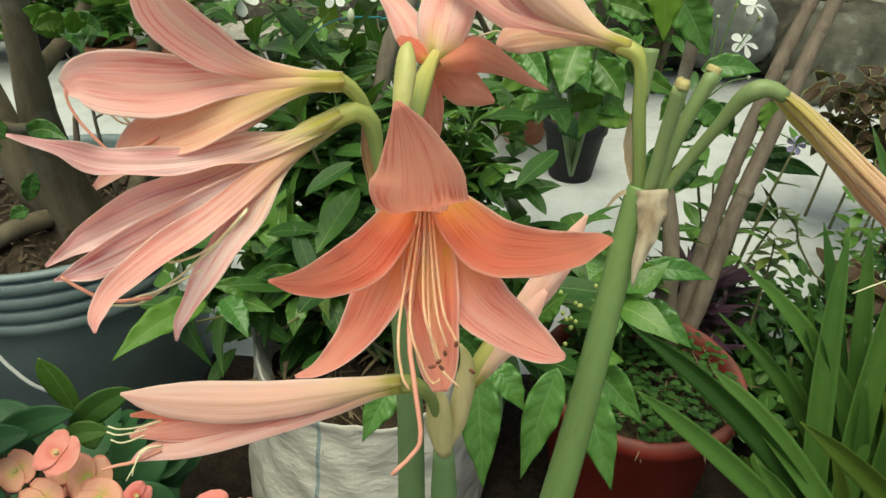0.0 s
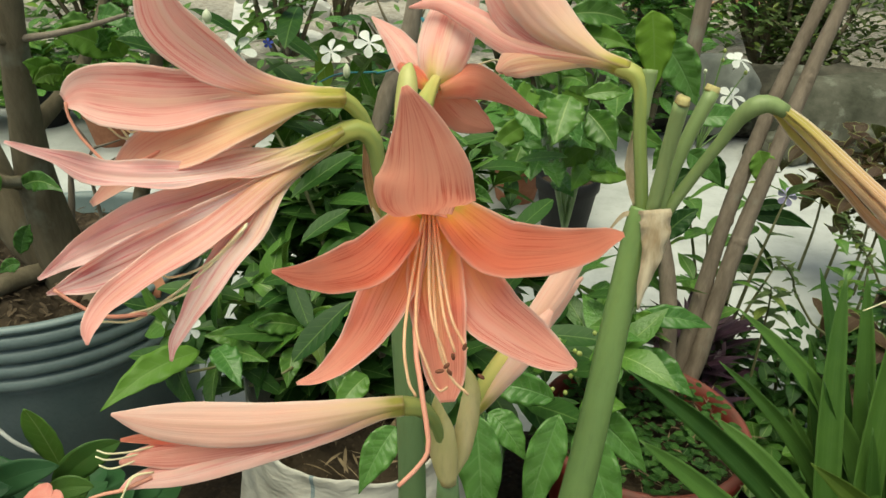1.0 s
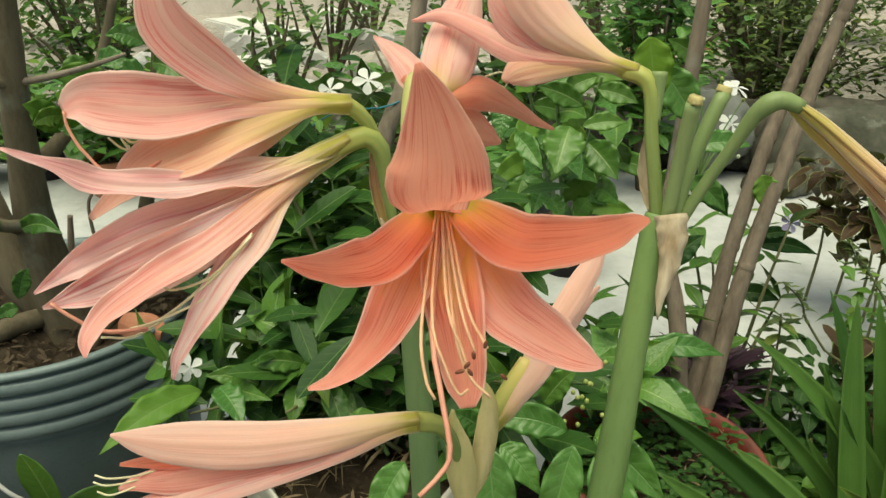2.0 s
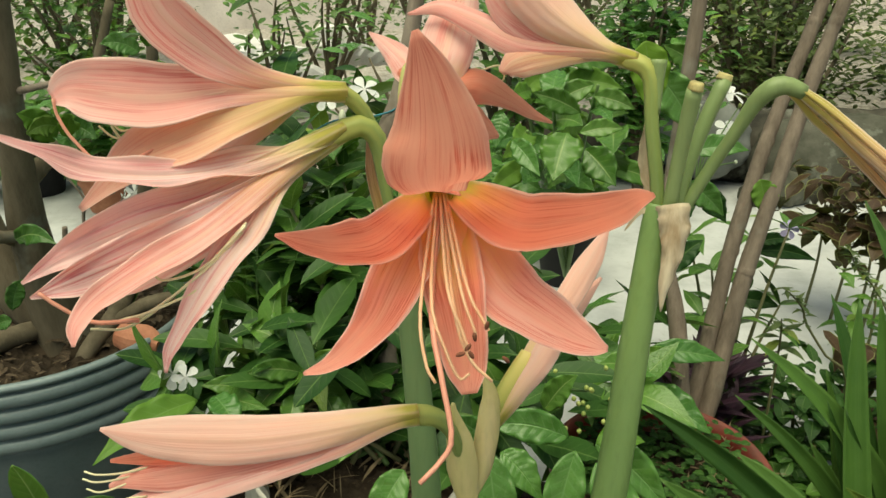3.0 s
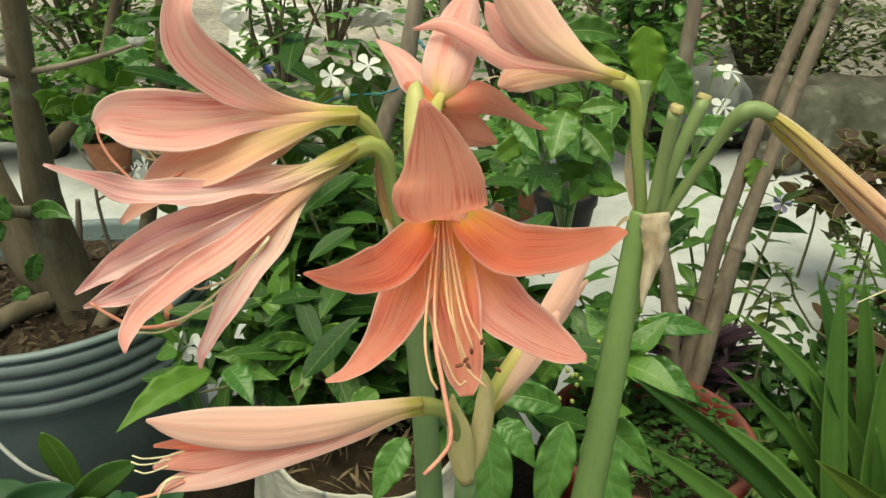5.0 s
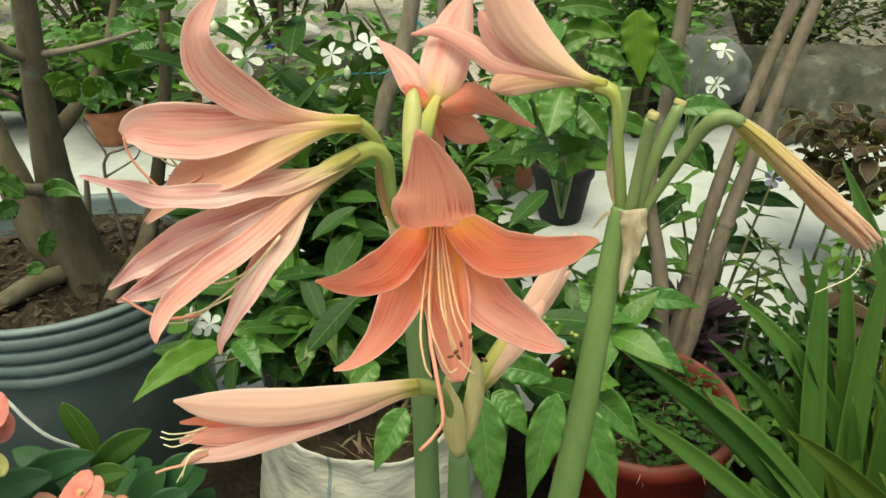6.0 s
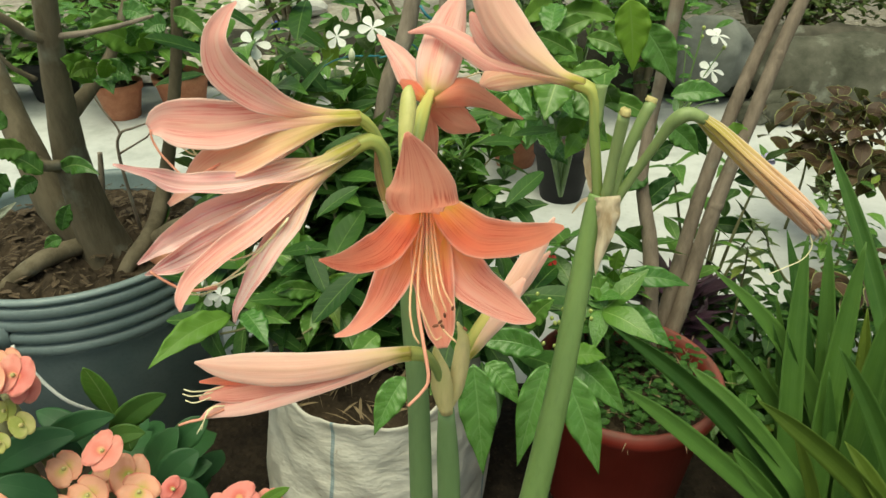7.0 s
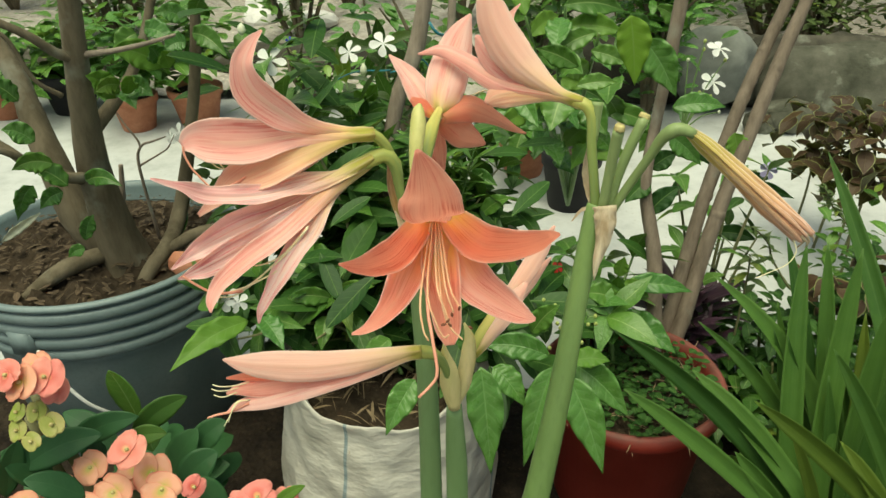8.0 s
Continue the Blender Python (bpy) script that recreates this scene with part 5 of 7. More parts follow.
trunk("limb", tree, [(-0.4944, 0.8300, 0.3179, 0.0107), (-0.4705, 0.8500, 0.3587, 0.0116), (-0.4559, 0.8900, 0.3786, 0.0127), (-0.4555, 0.9500, 0.4081, 0.0122), (-0.4259, 0.9700, 0.5208, 0.0100), (-0.3932, 0.9700, 0.6474, 0.0085), (-0.3744, 0.9700, 0.7530, 0.0073), (-0.3457, 0.9700, 0.8840, 0.0061)])
trunk("root", tree, [(-0.4514, 0.8800, 0.3731, 0.0090), (-0.4144, 0.9000, 0.3894, 0.0100), (-0.3797, 0.9200, 0.3899, 0.0083), (-0.3590, 0.9300, 0.3674, 0.0056)])
trunk("root", tree, [(-0.5438, 0.9000, 0.3593, 0.0130), (-0.5938, 0.8400, 0.3621, 0.0142), (-0.6258, 0.8100, 0.3479, 0.0122), (-0.6447, 0.7750, 0.3405, 0.0077)])
trunk("twig", tree, [(-0.5759, 0.9800, 0.3729, 0.0049), (-0.5630, 0.9800, 0.4334, 0.0048), (-0.5559, 0.9800, 0.4727, 0.0037)], GREY_BARK)
for row in (
    [(-0.5020, 0.9500, 0.3380, 0.0030), (-0.5090, 0.9500, 0.4780, 0.0024), (-0.4990, 0.9500, 0.5170, 0.0021), (-0.4770, 0.9500, 0.5270, 0.0017), (-0.4550, 0.9500, 0.5350, 0.0010)],
    [(-0.4990, 0.9500, 0.5150, 0.0018), (-0.5020, 0.9500, 0.5300, 0.0016), (-0.5170, 0.9500, 0.5560, 0.0013), (-0.5280, 0.9500, 0.5830, 0.0008)],
    [(-0.5070, 0.9500, 0.4850, 0.0018), (-0.4700, 0.9500, 0.5060, 0.0014), (-0.4550, 0.9500, 0.5160, 0.0012), (-0.4400, 0.9500, 0.5380, 0.0007)],
    [(-0.5380, 0.8650, 0.5050, 0.0090), (-0.5470, 0.8200, 0.5210, 0.0082), (-0.5860, 0.8000, 0.5510, 0.0074), (-0.6180, 0.8000, 0.5770, 0.0066), (-0.6900, 0.8000, 0.6240, 0.0050)],
):
    trunk("twig", tree, row, GREY_BARK if row[0][3] < 0.004 else BARK, 16, 8)
TREE_LEAF = leaf_set("tree_leaf", LEAF, "ovate", 0.58)
rng = random.Random(11)
for a, b, half in (
    ((-0.3827, 0.8400, 0.6760), (-0.4330, 0.8000, 0.7065), 0.019), ((-0.4522, 0.8300, 0.6364), (-0.4706, 0.8000, 0.6755), 0.017), ((-0.4363, 0.8300, 0.6418), (-0.4046, 0.8000, 0.6719), 0.012), ((-0.3849, 0.8400, 0.6823), (-0.3888, 0.8200, 0.7082), 0.014),
    ((-0.3748, 0.8400, 0.6752), (-0.3729, 0.8200, 0.7023), 0.012), ((-0.3469, 0.8600, 0.7337), (-0.3818, 0.8400, 0.7452), 0.013), ((-0.3363, 0.8600, 0.7398), (-0.3100, 0.8400, 0.7664), 0.013), ((-0.4472, 0.8400, 0.6444), (-0.4236, 0.8200, 0.6239), 0.014),
    ((-0.4345, 0.8400, 0.6504), (-0.4004, 0.8300, 0.6393), 0.016), ((-0.4438, 0.8300, 0.6547), (-0.4649, 0.8000, 0.6517), 0.013), ((-0.5376, 0.8000, 0.5181), (-0.5703, 0.7800, 0.5513), 0.016), ((-0.5229, 0.8200, 0.5167), (-0.4590, 0.8000, 0.5188), 0.013),
):
    big_leaf(tree, a, b, half, LEAF_LIME if half in (0.019, 0.017, 0.012) else LEAF_BIG if rng.random() < 0.5 else LEAF, 0.15, rng.uniform(-25, 25))
for a, b, half in (
    ((-0.5745, 0.7800, 0.5267), (-0.6065, 0.7700, 0.4770), 0.015), ((-0.5428, 0.7900, 0.5558), (-0.5907, 0.7700, 0.5537), 0.016), ((-0.5547, 0.8100, 0.5028), (-0.5822, 0.7900, 0.4854), 0.014), ((-0.5598, 0.7900, 0.5876), (-0.5872, 0.7700, 0.6112), 0.015),
    ((-0.3714, 0.9000, 0.6946), (-0.3964, 0.8800, 0.6873), 0.015), ((-0.3688, 0.9200, 0.7023), (-0.3164, 0.9000, 0.6744), 0.016), ((-0.5357, 0.8000, 0.4300), (-0.5120, 0.8000, 0.4728), 0.011), ((-0.5395, 0.8000, 0.4160), (-0.5629, 0.7900, 0.4060), 0.010),
    ((-0.5724, 0.8000, 0.6406), (-0.5904, 0.7800, 0.6686), 0.014), ((-0.4553, 0.9300, 0.6989), (-0.4782, 0.9000, 0.6735), 0.016), ((-0.4425, 0.9300, 0.7057), (-0.3919, 0.9100, 0.6872), 0.015),
):
    big_leaf(tree, a, b, half, LEAF_LIME if half in (0.019, 0.017, 0.012) else LEAF_BIG if rng.random() < 0.5 else LEAF, 0.15, rng.uniform(-25, 25))
for k in range(70):
    c = Vector((rng.uniform(-0.95, -0.25), rng.uniform(0.85, 1.25), rng.uniform(0.78, 1.15)))
    put_leaf(tree, rng.choice(TREE_LEAF), c, rand_way(rng), (0, -0.3, 1), rng.uniform(0.04, 0.07))
litter = Crowd()
for k in range(700):
    a, r = rng.uniform(0, 6.28), (R - 0.02) * math.sqrt(rng.random())
    litter.add((TUB.x + r * math.cos(a), TUB.y + r * math.sin(a), 0.336 + 0.016 * (1 - (r / R) ** 2) + rng.uniform(0, 0.008)), rand_way(rng, (-0.15, 0.25)), (0, 0, 1), rng.choice((0.008, 0.012, 0.022)), rng.choice((0.1, 0.25, 0.5)), 0.1)
tagged(new("leaf_litter", litter.mesh("leaf_litter", DRY_LEAF)), "dry brown leaf litter lying on the earth of a tub", "leaf litter", kind="stuff")

shard = new("pot_shard", mesh_of(blade([(*(-0.4461, 0.8618, 0.3620), 0.016), (*(-0.4214, 0.8530, 0.3600), 0.022), (*(-0.3984, 0.8499, 0.3600), 0.020), (*(-0.3824, 0.8464, 0.3560), 0.010)], 12, -0.35, 0.05, 10, 6, 0.006), "pot_shard", TERRACOTTA, False))
tagged(shard, "broken terracotta pot shard lying on the tub's earth", "pot shard")
husk = new("dry_leaf", mesh_of(blade([(*(-0.7655, 0.9232, 0.3520), 0.002), (*(-0.7468, 0.9324, 0.3660), 0.008), (*(-0.7227, 0.9403, 0.3820), 0.007), (*(-0.6997, 0.9484, 0.3960), 0.001)], 20, 0.4, 0.2, 12, 6, 0.0006), "dry_leaf", BUD_PALE))
tagged(husk, "pale dry leaf lying at the rim of the tub", "leaf")

# ---- red pot ----
POT = Vector((0.272, 0.765, 0.0))
pot = thing("flower_pot", POT, "round brick-red plastic flower pot with a rolled rim", "pot")
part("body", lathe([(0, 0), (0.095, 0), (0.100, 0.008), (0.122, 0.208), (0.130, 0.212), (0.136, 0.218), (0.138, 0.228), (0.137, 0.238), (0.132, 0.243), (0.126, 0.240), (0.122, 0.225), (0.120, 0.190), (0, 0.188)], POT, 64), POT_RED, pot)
part("soil", heap(POT.x, POT.y, 0.205, 0.121, 0.012, 0.016, 30, 8), SOIL, pot, "dark earth with straw")
lit = Crowd()
for k in range(130):
    a, r = rng.uniform(0, 6.28), 0.115 * math.sqrt(rng.random())
    lit.add((POT.x + r * math.cos(a), POT.y + r * math.sin(a), 0.222 + rng.uniform(0, 0.012)), rand_way(rng, (-0.1, 0.3)), (0, 0, 1), rng.uniform(0.02, 0.06), rng.choice((0.03, 0.04, 0.06)), 0.15)
tagged(new("straw_litter", lit.mesh("straw_litter", STRAW)), "dry straw and litter on the earth of the red pot", "litter", kind="stuff")
weeds = Crowd()
for k in range(900):
    a, r = rng.uniform(0, 6.28), 0.115 * math.sqrt(rng.random())
    weeds.add((POT.x + r * math.cos(a), POT.y - 0.01 + r * math.sin(a), 0.226 + rng.uniform(0, 0.030)), rand_way(rng, (-0.1, 0.4)), (0, 0, 1), rng.uniform(0.007, 0.014), 0.9, 0.1)
tagged(new("clover", weeds.mesh("clover", LEAF_DARK)), "small green clover growing in the red pot", "weeds", kind="stuff")

# ---- woven sack ----
def woven():
    n = Nodes("woven_sack")
    u, v = n.uv()
    a = n.math("SINE", n.math("MULTIPLY", u, 2300.0))
    b = n.math("SINE", n.math("MULTIPLY", v, 1050.0))
    weave = n.math("MULTIPLY", a, b)
    crease = n.noise(13, 4, 0.6, stretch=(0.8, 0.8, 1.7))
    # Creases are darkened in the colour, standing in for the shade of folds.
    col = n.mix(n.band(crease, 0.3, 0.7), (0.50, 0.475, 0.405, 1), (0.70, 0.675, 0.60, 1))
    col = n.mix(n.math("MULTIPLY", n.band(weave, -0.2, 0.9), 0.12), col, (0.42, 0.41, 0.35, 1))
    stripe = n.math("LESS_THAN", n.math("ABSOLUTE", n.math("SUBTRACT", n.math("FRACT", n.math("SUBTRACT", n.math("MULTIPLY", u, 4.0), 0.345)), 0.5)), 0.011)
    col = n.mix(n.math("MULTIPLY", stripe, n.math("ADD", 0.35, n.math("MULTIPLY", n.band(b, -0.3, 0.5), 0.5))), col, (0.07, 0.20, 0.26, 1))
    return n.finish(col, 0.6, n.bump(crease, 0.8, 0.012), spec=0.3, through=0.1)


SACK = Vector((-0.0905, 0.735, 0.0))
sack = thing("grow_sack", SACK, "pale woven plastic sack with blue stripes, filled with earth", "sack")
bm = bmesh.new()
uvl = bm.loops.layers.uv.verify()
seg, rows = 160, 56
prof = [(0.12, 0.0), (0.166, 0.015), (0.174, 0.06), (0.172, 0.12), (0.165, 0.18), (0.156, 0.24), (0.146, 0.295), (0.145, 0.315), (0.141, 0.318), (0.136, 0.300), (0.130, 0.26)]
prof = spline([(r, z) for r, z in prof], rows)
g = []
for k, (r, z) in enumerate(prof):
    g.append([])
    for i in range(seg):
        a = 2 * math.pi * i / seg
        w = 1 + 0.06 * noise.noise(Vector((math.cos(a) * 1.7, math.sin(a) * 1.7, z * 7))) + 0.012 * math.sin(z * 80 + 7 * a + 4 * noise.noise(Vector((math.cos(a) * 3, math.sin(a) * 3, z * 4)))) * min(1, z * 6)
        w += 0.022 * abs(noise.noise(Vector((5 * a, 14 * z - 3 * math.sin(a + 0.6), 2.0)))) - 0.02 * max(0.0, math.sin(5 * a + 9 * z)) ** 6 * min(1, z * 5)
        dz = (-0.042 * max(0.0, -math.sin(a - 0.25)) ** 1.5 + 0.005 * math.sin(7 * a)) * max(0.0, (z - 0.12) / 0.2)
        g[-1].append(bm.verts.new((SACK.x + 0.96 * r * w * math.cos(a), SACK.y + r * w * math.sin(a), z + dz)))
for k in range(rows):
    for i in range(seg):
        j = (i + 1) % seg
        f = bm.faces.new((g[k][i], g[k][j], g[k + 1][j], g[k + 1][i]))
        for l, (x, y) in zip(f.loops, ((i, k), (i + 1, k), (i + 1, k + 1), (i, k + 1))):
            l[uvl].uv = (x / seg, y / rows)
bm.faces.new(g[0][::-1])
part("bag", bm, woven(), sack)
part("soil", heap(SACK.x, SACK.y, 0.240, 0.130, 0.012, 0.014, 28, 15), SOIL, sack, "dark earth with dry straw")
lit = Crowd()
for k in range(160):
    a, r = rng.uniform(0, 6.28), 0.12 * math.sqrt(rng.random())
    lit.add((SACK.x + r * math.cos(a), SACK.y + r * math.sin(a), 0.252 + rng.uniform(0, 0.03)), rand_way(rng, (-0.1, 0.6)), (0, 0, 1), rng.uniform(0.02, 0.05), rng.choice((0.03, 0.04, 0.12)), 0.3)
tagged(new("straw_litter", lit.mesh("straw_litter", STRAW)), "dry straw on the earth in the sack", "litter", kind="stuff")

# ---- pots and bricks further off ----
def round_pot(at, r, h, material, label, category="pot", name="flower_pot", group="pots in the yard"):
    ob = thing(name, at, label, category, group)
    part("body", lathe([(0, 0), (r * 0.68, 0), (r * 0.70, 0.005), (r * 0.93, h * 0.78), (r * 1.0, h * 0.79), (r * 1.02, h * 0.98), (r * 0.98, h), (r * 0.90, h * 0.985), (r * 0.86, h * 0.8), (0, h * 0.78)], at, 40), material, ob)
    part("soil", heap(at[0], at[1], h * 0.84 + at[2], r * 0.89, 0.01, 0.008, 16, at[0]), SOIL, ob)
    return ob


round_pot((-1.2594, 2.4101, 0.0000), 0.085, 0.13, TERRACOTTA, "small terracotta pot with a leafy plant")
round_pot((-1.0546, 2.4863, 0.0000), 0.10, 0.14, TERRACOTTA, "wide terracotta pot half hidden by leaves")
round_pot((-1.8306, 2.5221, 0.0000), 0.085, 0.14, TERRACOTTA, "orange terracotta pot on the yard floor")
round_pot((-1.6050, 2.5973, -0.0000), 0.11, 0.16, POT_BLACK, "black plastic pot in the shade")
round_pot((0.2843, 1.8286, 0.0000), 0.085, 0.17, POT_BLACK, "black plastic pot with a broad-leaved plant")
round_pot((0.1597, 2.0573, 0.0000), 0.085, 0.13, TERRACOTTA, "terracotta pot under broad leaves")



# ---- white-flowering shrub in the sack ----
jasmine = thing("flowering_shrub", (SACK.x, SACK.y, 0.27), "dense dark green shrub with small white pinwheel flowers", "shrub")
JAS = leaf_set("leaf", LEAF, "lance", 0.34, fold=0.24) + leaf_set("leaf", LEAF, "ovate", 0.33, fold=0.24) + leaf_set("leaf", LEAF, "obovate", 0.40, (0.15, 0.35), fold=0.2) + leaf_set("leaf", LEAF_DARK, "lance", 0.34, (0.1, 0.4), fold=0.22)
rng = random.Random(5)
ROOT = Vector((SACK.x + 0.02, SACK.y + 0.03, 0.27))
trunk("trunk", jasmine, [(*ROOT, 0.013), (ROOT.x + 0.0, ROOT.y + 0.04, 0.38, 0.012), *[(-0.1070, 0.9203, 0.4414, 0.0115), (-0.0900, 0.9604, 0.5832, 0.0120), (-0.0610, 0.9915, 0.6606, 0.0127), (-0.0470, 1.0114, 0.7305, 0.0117), (-0.0280, 1.0362, 0.8351, 0.0097)]], GREY_BARK, 24, 12, "rough grey-brown stem tied with cord")
trunk("branch", jasmine, [(*(ROOT + Vector((0.02, 0.02, 0))), 0.008), *[(-0.0700, 0.9850, 0.4707, 0.0073), (-0.0180, 1.0488, 0.6374, 0.0071), (-0.0100, 1.0803, 0.7178, 0.0062), (-0.0040, 1.0938, 0.8139, 0.0051)]], GREY_BARK, 20, 10)
for row in ([(-0.0970, 0.9677, 0.6347, 0.0025), (-0.0720, 0.9686, 0.6416, 0.0025), (-0.0530, 0.9898, 0.6487, 0.0026), (-0.0410, 0.9981, 0.6355, 0.0026)], [(-0.1010, 0.9972, 0.6295, 0.0026), (-0.1760, 1.0645, 0.6049, 0.0023), (-0.2590, 1.1565, 0.5415, 0.0020)], [(-0.0380, 0.9777, 0.7060, 0.0041), (-0.0250, 0.9755, 0.6901, 0.0041), (-0.0090, 1.0437, 0.6725, 0.0044), (0.0030, 1.0744, 0.6752, 0.0036)]):
    rod("cord", [(*p[:3], 0.55 * p[3]) for p in row], BLUE_CORD, jasmine, 14, 6, 1, "blue plastic cord tied round the stem")
stem_tips = (
    (-0.1490, 0.9604, 0.5832), (-0.2460, 0.9120, 0.5981), (-0.2480, 0.8519, 0.6732), (-0.2180, 1.2031, 0.5854), (-0.1440, 1.2059, 0.6052), (-0.2890, 0.6735, 0.4094), (-0.2410, 0.6898, 0.3819), (-0.1920, 0.7316, 0.3922), (-0.1440, 0.7140, 0.4108), (-0.0850, 0.7784, 0.3654),
    (0.0410, 0.9125, 0.4576), (-0.0040, 0.9421, 0.4525), (-0.1430, 0.8610, 0.4507), (-0.1850, 0.7796, 0.4460), (-0.2510, 0.9656, 0.4764), (-0.1870, 0.9644, 0.4675), (0.0670, 0.9949, 0.4693), (-0.0310, 0.9433, 0.4614), (0.0250, 0.9974, 0.4871), (-0.1450, 0.9996, 0.5029),
    (0.0900, 0.7466, 0.3547), (0.0450, 0.8092, 0.3692), (0.0890, 0.9477, 0.3487), (-0.2520, 0.8369, 0.4228), (-0.3030, 0.7917, 0.3888), (-0.3160, 0.9372, 0.4178), (-0.2300, 1.0500, 0.5019), (-0.3640, 0.9938, 0.4614), (-0.4530, 1.0412, 0.4395), (-0.0960, 0.8174, 0.4276), (-0.2080, 0.6646, 0.3461), (-0.1120, 0.6858, 0.3532), (-0.1630, 0.6489, 0.3785), (0.0700, 0.6489, 0.3785), (-0.2600, 0.6301, 0.3883),
    (0.1370, 0.7809, 0.3115), (0.1590, 0.8746, 0.3317), (0.1720, 0.7468, 0.3567), (-0.0440, 0.7760, 0.3486), (-0.0060, 0.8301, 0.3743),
)
placed = 0
for k, t in enumerate(stem_tips):
    t = Vector(t)
    mid = ROOT.lerp(t, 0.5) + Vector((rng.uniform(-0.03, 0.03), rng.uniform(0.0, 0.05), 0.02))
    pts = [(*(ROOT + Vector((rng.uniform(-0.05, 0.05), rng.uniform(-0.05, 0.05), 0.0))), 0.0032), (*mid, 0.0026), (*t, 0.0014)]
    rod("stem", pts, GREEN_TWIG if k % 2 else TWIG, jasmine, 12, 6)
    if placed < 330:
        placed += clothe(jasmine, pts, JAS, rng, 0.046, 0.096, (0.1, 0.8), 0.42, 2, 5)
# Inner leaves in the darker green; shade inside the shrub goes into their colour.
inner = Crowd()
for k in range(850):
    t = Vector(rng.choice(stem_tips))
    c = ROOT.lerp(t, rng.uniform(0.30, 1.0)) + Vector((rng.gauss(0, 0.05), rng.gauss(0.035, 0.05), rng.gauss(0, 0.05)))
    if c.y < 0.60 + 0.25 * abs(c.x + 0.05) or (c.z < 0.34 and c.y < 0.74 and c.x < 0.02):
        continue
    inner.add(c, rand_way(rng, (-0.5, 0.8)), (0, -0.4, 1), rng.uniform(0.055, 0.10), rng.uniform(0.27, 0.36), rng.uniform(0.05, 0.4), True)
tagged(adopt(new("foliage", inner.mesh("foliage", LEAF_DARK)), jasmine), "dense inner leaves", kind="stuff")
shoots = random.Random(31)
young = Crowd()
for k in range(15):
    foot = Vector((shoots.uniform(-0.22, 0.0), shoots.uniform(0.80, 0.98), 0.34))
    t = foot + Vector((shoots.uniform(-0.05, 0.05), shoots.uniform(-0.03, 0.04), shoots.uniform(0.16, 0.27)))
    rod("shoot", [(*foot, 0.0020), (*(foot.lerp(t, 0.5) + Vector((shoots.uniform(-0.015, 0.015), 0, 0))), 0.0016), (*t, 0.0009)], GREEN_TWIG, jasmine, 10, 5)
    spin = shoots.uniform(0, 6)
    for m in range(11):
        c = foot.lerp(t, 0.25 + 0.075 * m)
        for side in range(3 if m < 10 else 6):
            a = spin + 1.2 * m + 2.1 * side
            young.add(c, (math.cos(a), math.sin(a), shoots.uniform(0.2, 0.9)), (0, 0, 1), shoots.uniform(0.028, 0.055), shoots.uniform(0.18, 0.27), shoots.uniform(0.0, 0.35), True)
tagged(adopt(new("young_foliage", young.mesh("young_foliage", LEAF)), jasmine), "small narrow leaves on young shoots", kind="stuff")
for at, face, r in (
    ((-0.2350, 0.8338, 0.6878), (0.15, -0.8, 0.7), 0.021), ((-0.1730, 1.0497, 0.6434), (-0.2, -0.8, 0.6), 0.020), ((-0.1180, 1.0515, 0.6562), (0.3, -0.7, 0.8), 0.023), ((-0.2670, 0.6379, 0.4437), (-0.2, -1, 0.3), 0.018), ((-0.2500, 0.6281, 0.4461), (0.5, -0.6, 0.3), 0.014),
    ((-0.4770, 1.0501, 0.5029), (-0.2, -1, 0.2), 0.018), ((-0.5030, 1.0683, 0.4883), (-0.6, -1, 0.2), 0.014), ((-0.1770, 1.0280, 0.4889), (0, -1, 0.1), 0.010), ((-0.2340, 1.2047, 0.5246), (0.3, -1, 0.2), 0.012), ((-0.2160, 0.8877, 0.4248), (0.3, -1, 0.5), 0.012), ((-0.0290, 0.9199, 0.4384), (0.3, -1, 0.5), 0.012), ((-0.2440, 0.9051, 0.4052), (-0.3, -1, 0.4), 0.012),
):
    five_star(jasmine, at, face, r, PERI_WHITE, 0.62)
five_star(jasmine, (-0.3280, 1.2667, 0.6068), (0.2, -1, 0.2), 0.009, BLUE_PETAL, 0.6)
for a, b, r in (((-0.2830, 0.8773, 0.7100), (-0.2830, 0.8795, 0.7258), 0.0052), ((-0.1460, 1.0154, 0.6148), (-0.1460, 1.0182, 0.6347), 0.0052), ((-0.2180, 0.9401, 0.5820), (-0.2140, 0.9431, 0.6038), 0.006), ((-0.2330, 0.9427, 0.6008), (-0.2310, 0.9447, 0.6147), 0.004), ((0.0590, 0.9364, 0.4119), (0.0610, 0.9380, 0.4238), 0.003)):
    a, b = Vector(a), Vector(b)
    rod("flower_bud", [(*a, r * 0.35), (*a.lerp(b, 0.3), r), (*a.lerp(b, 0.7), r * 0.9), (*b, r * 0.15)], BUD_PALE, jasmine, 8, 8)
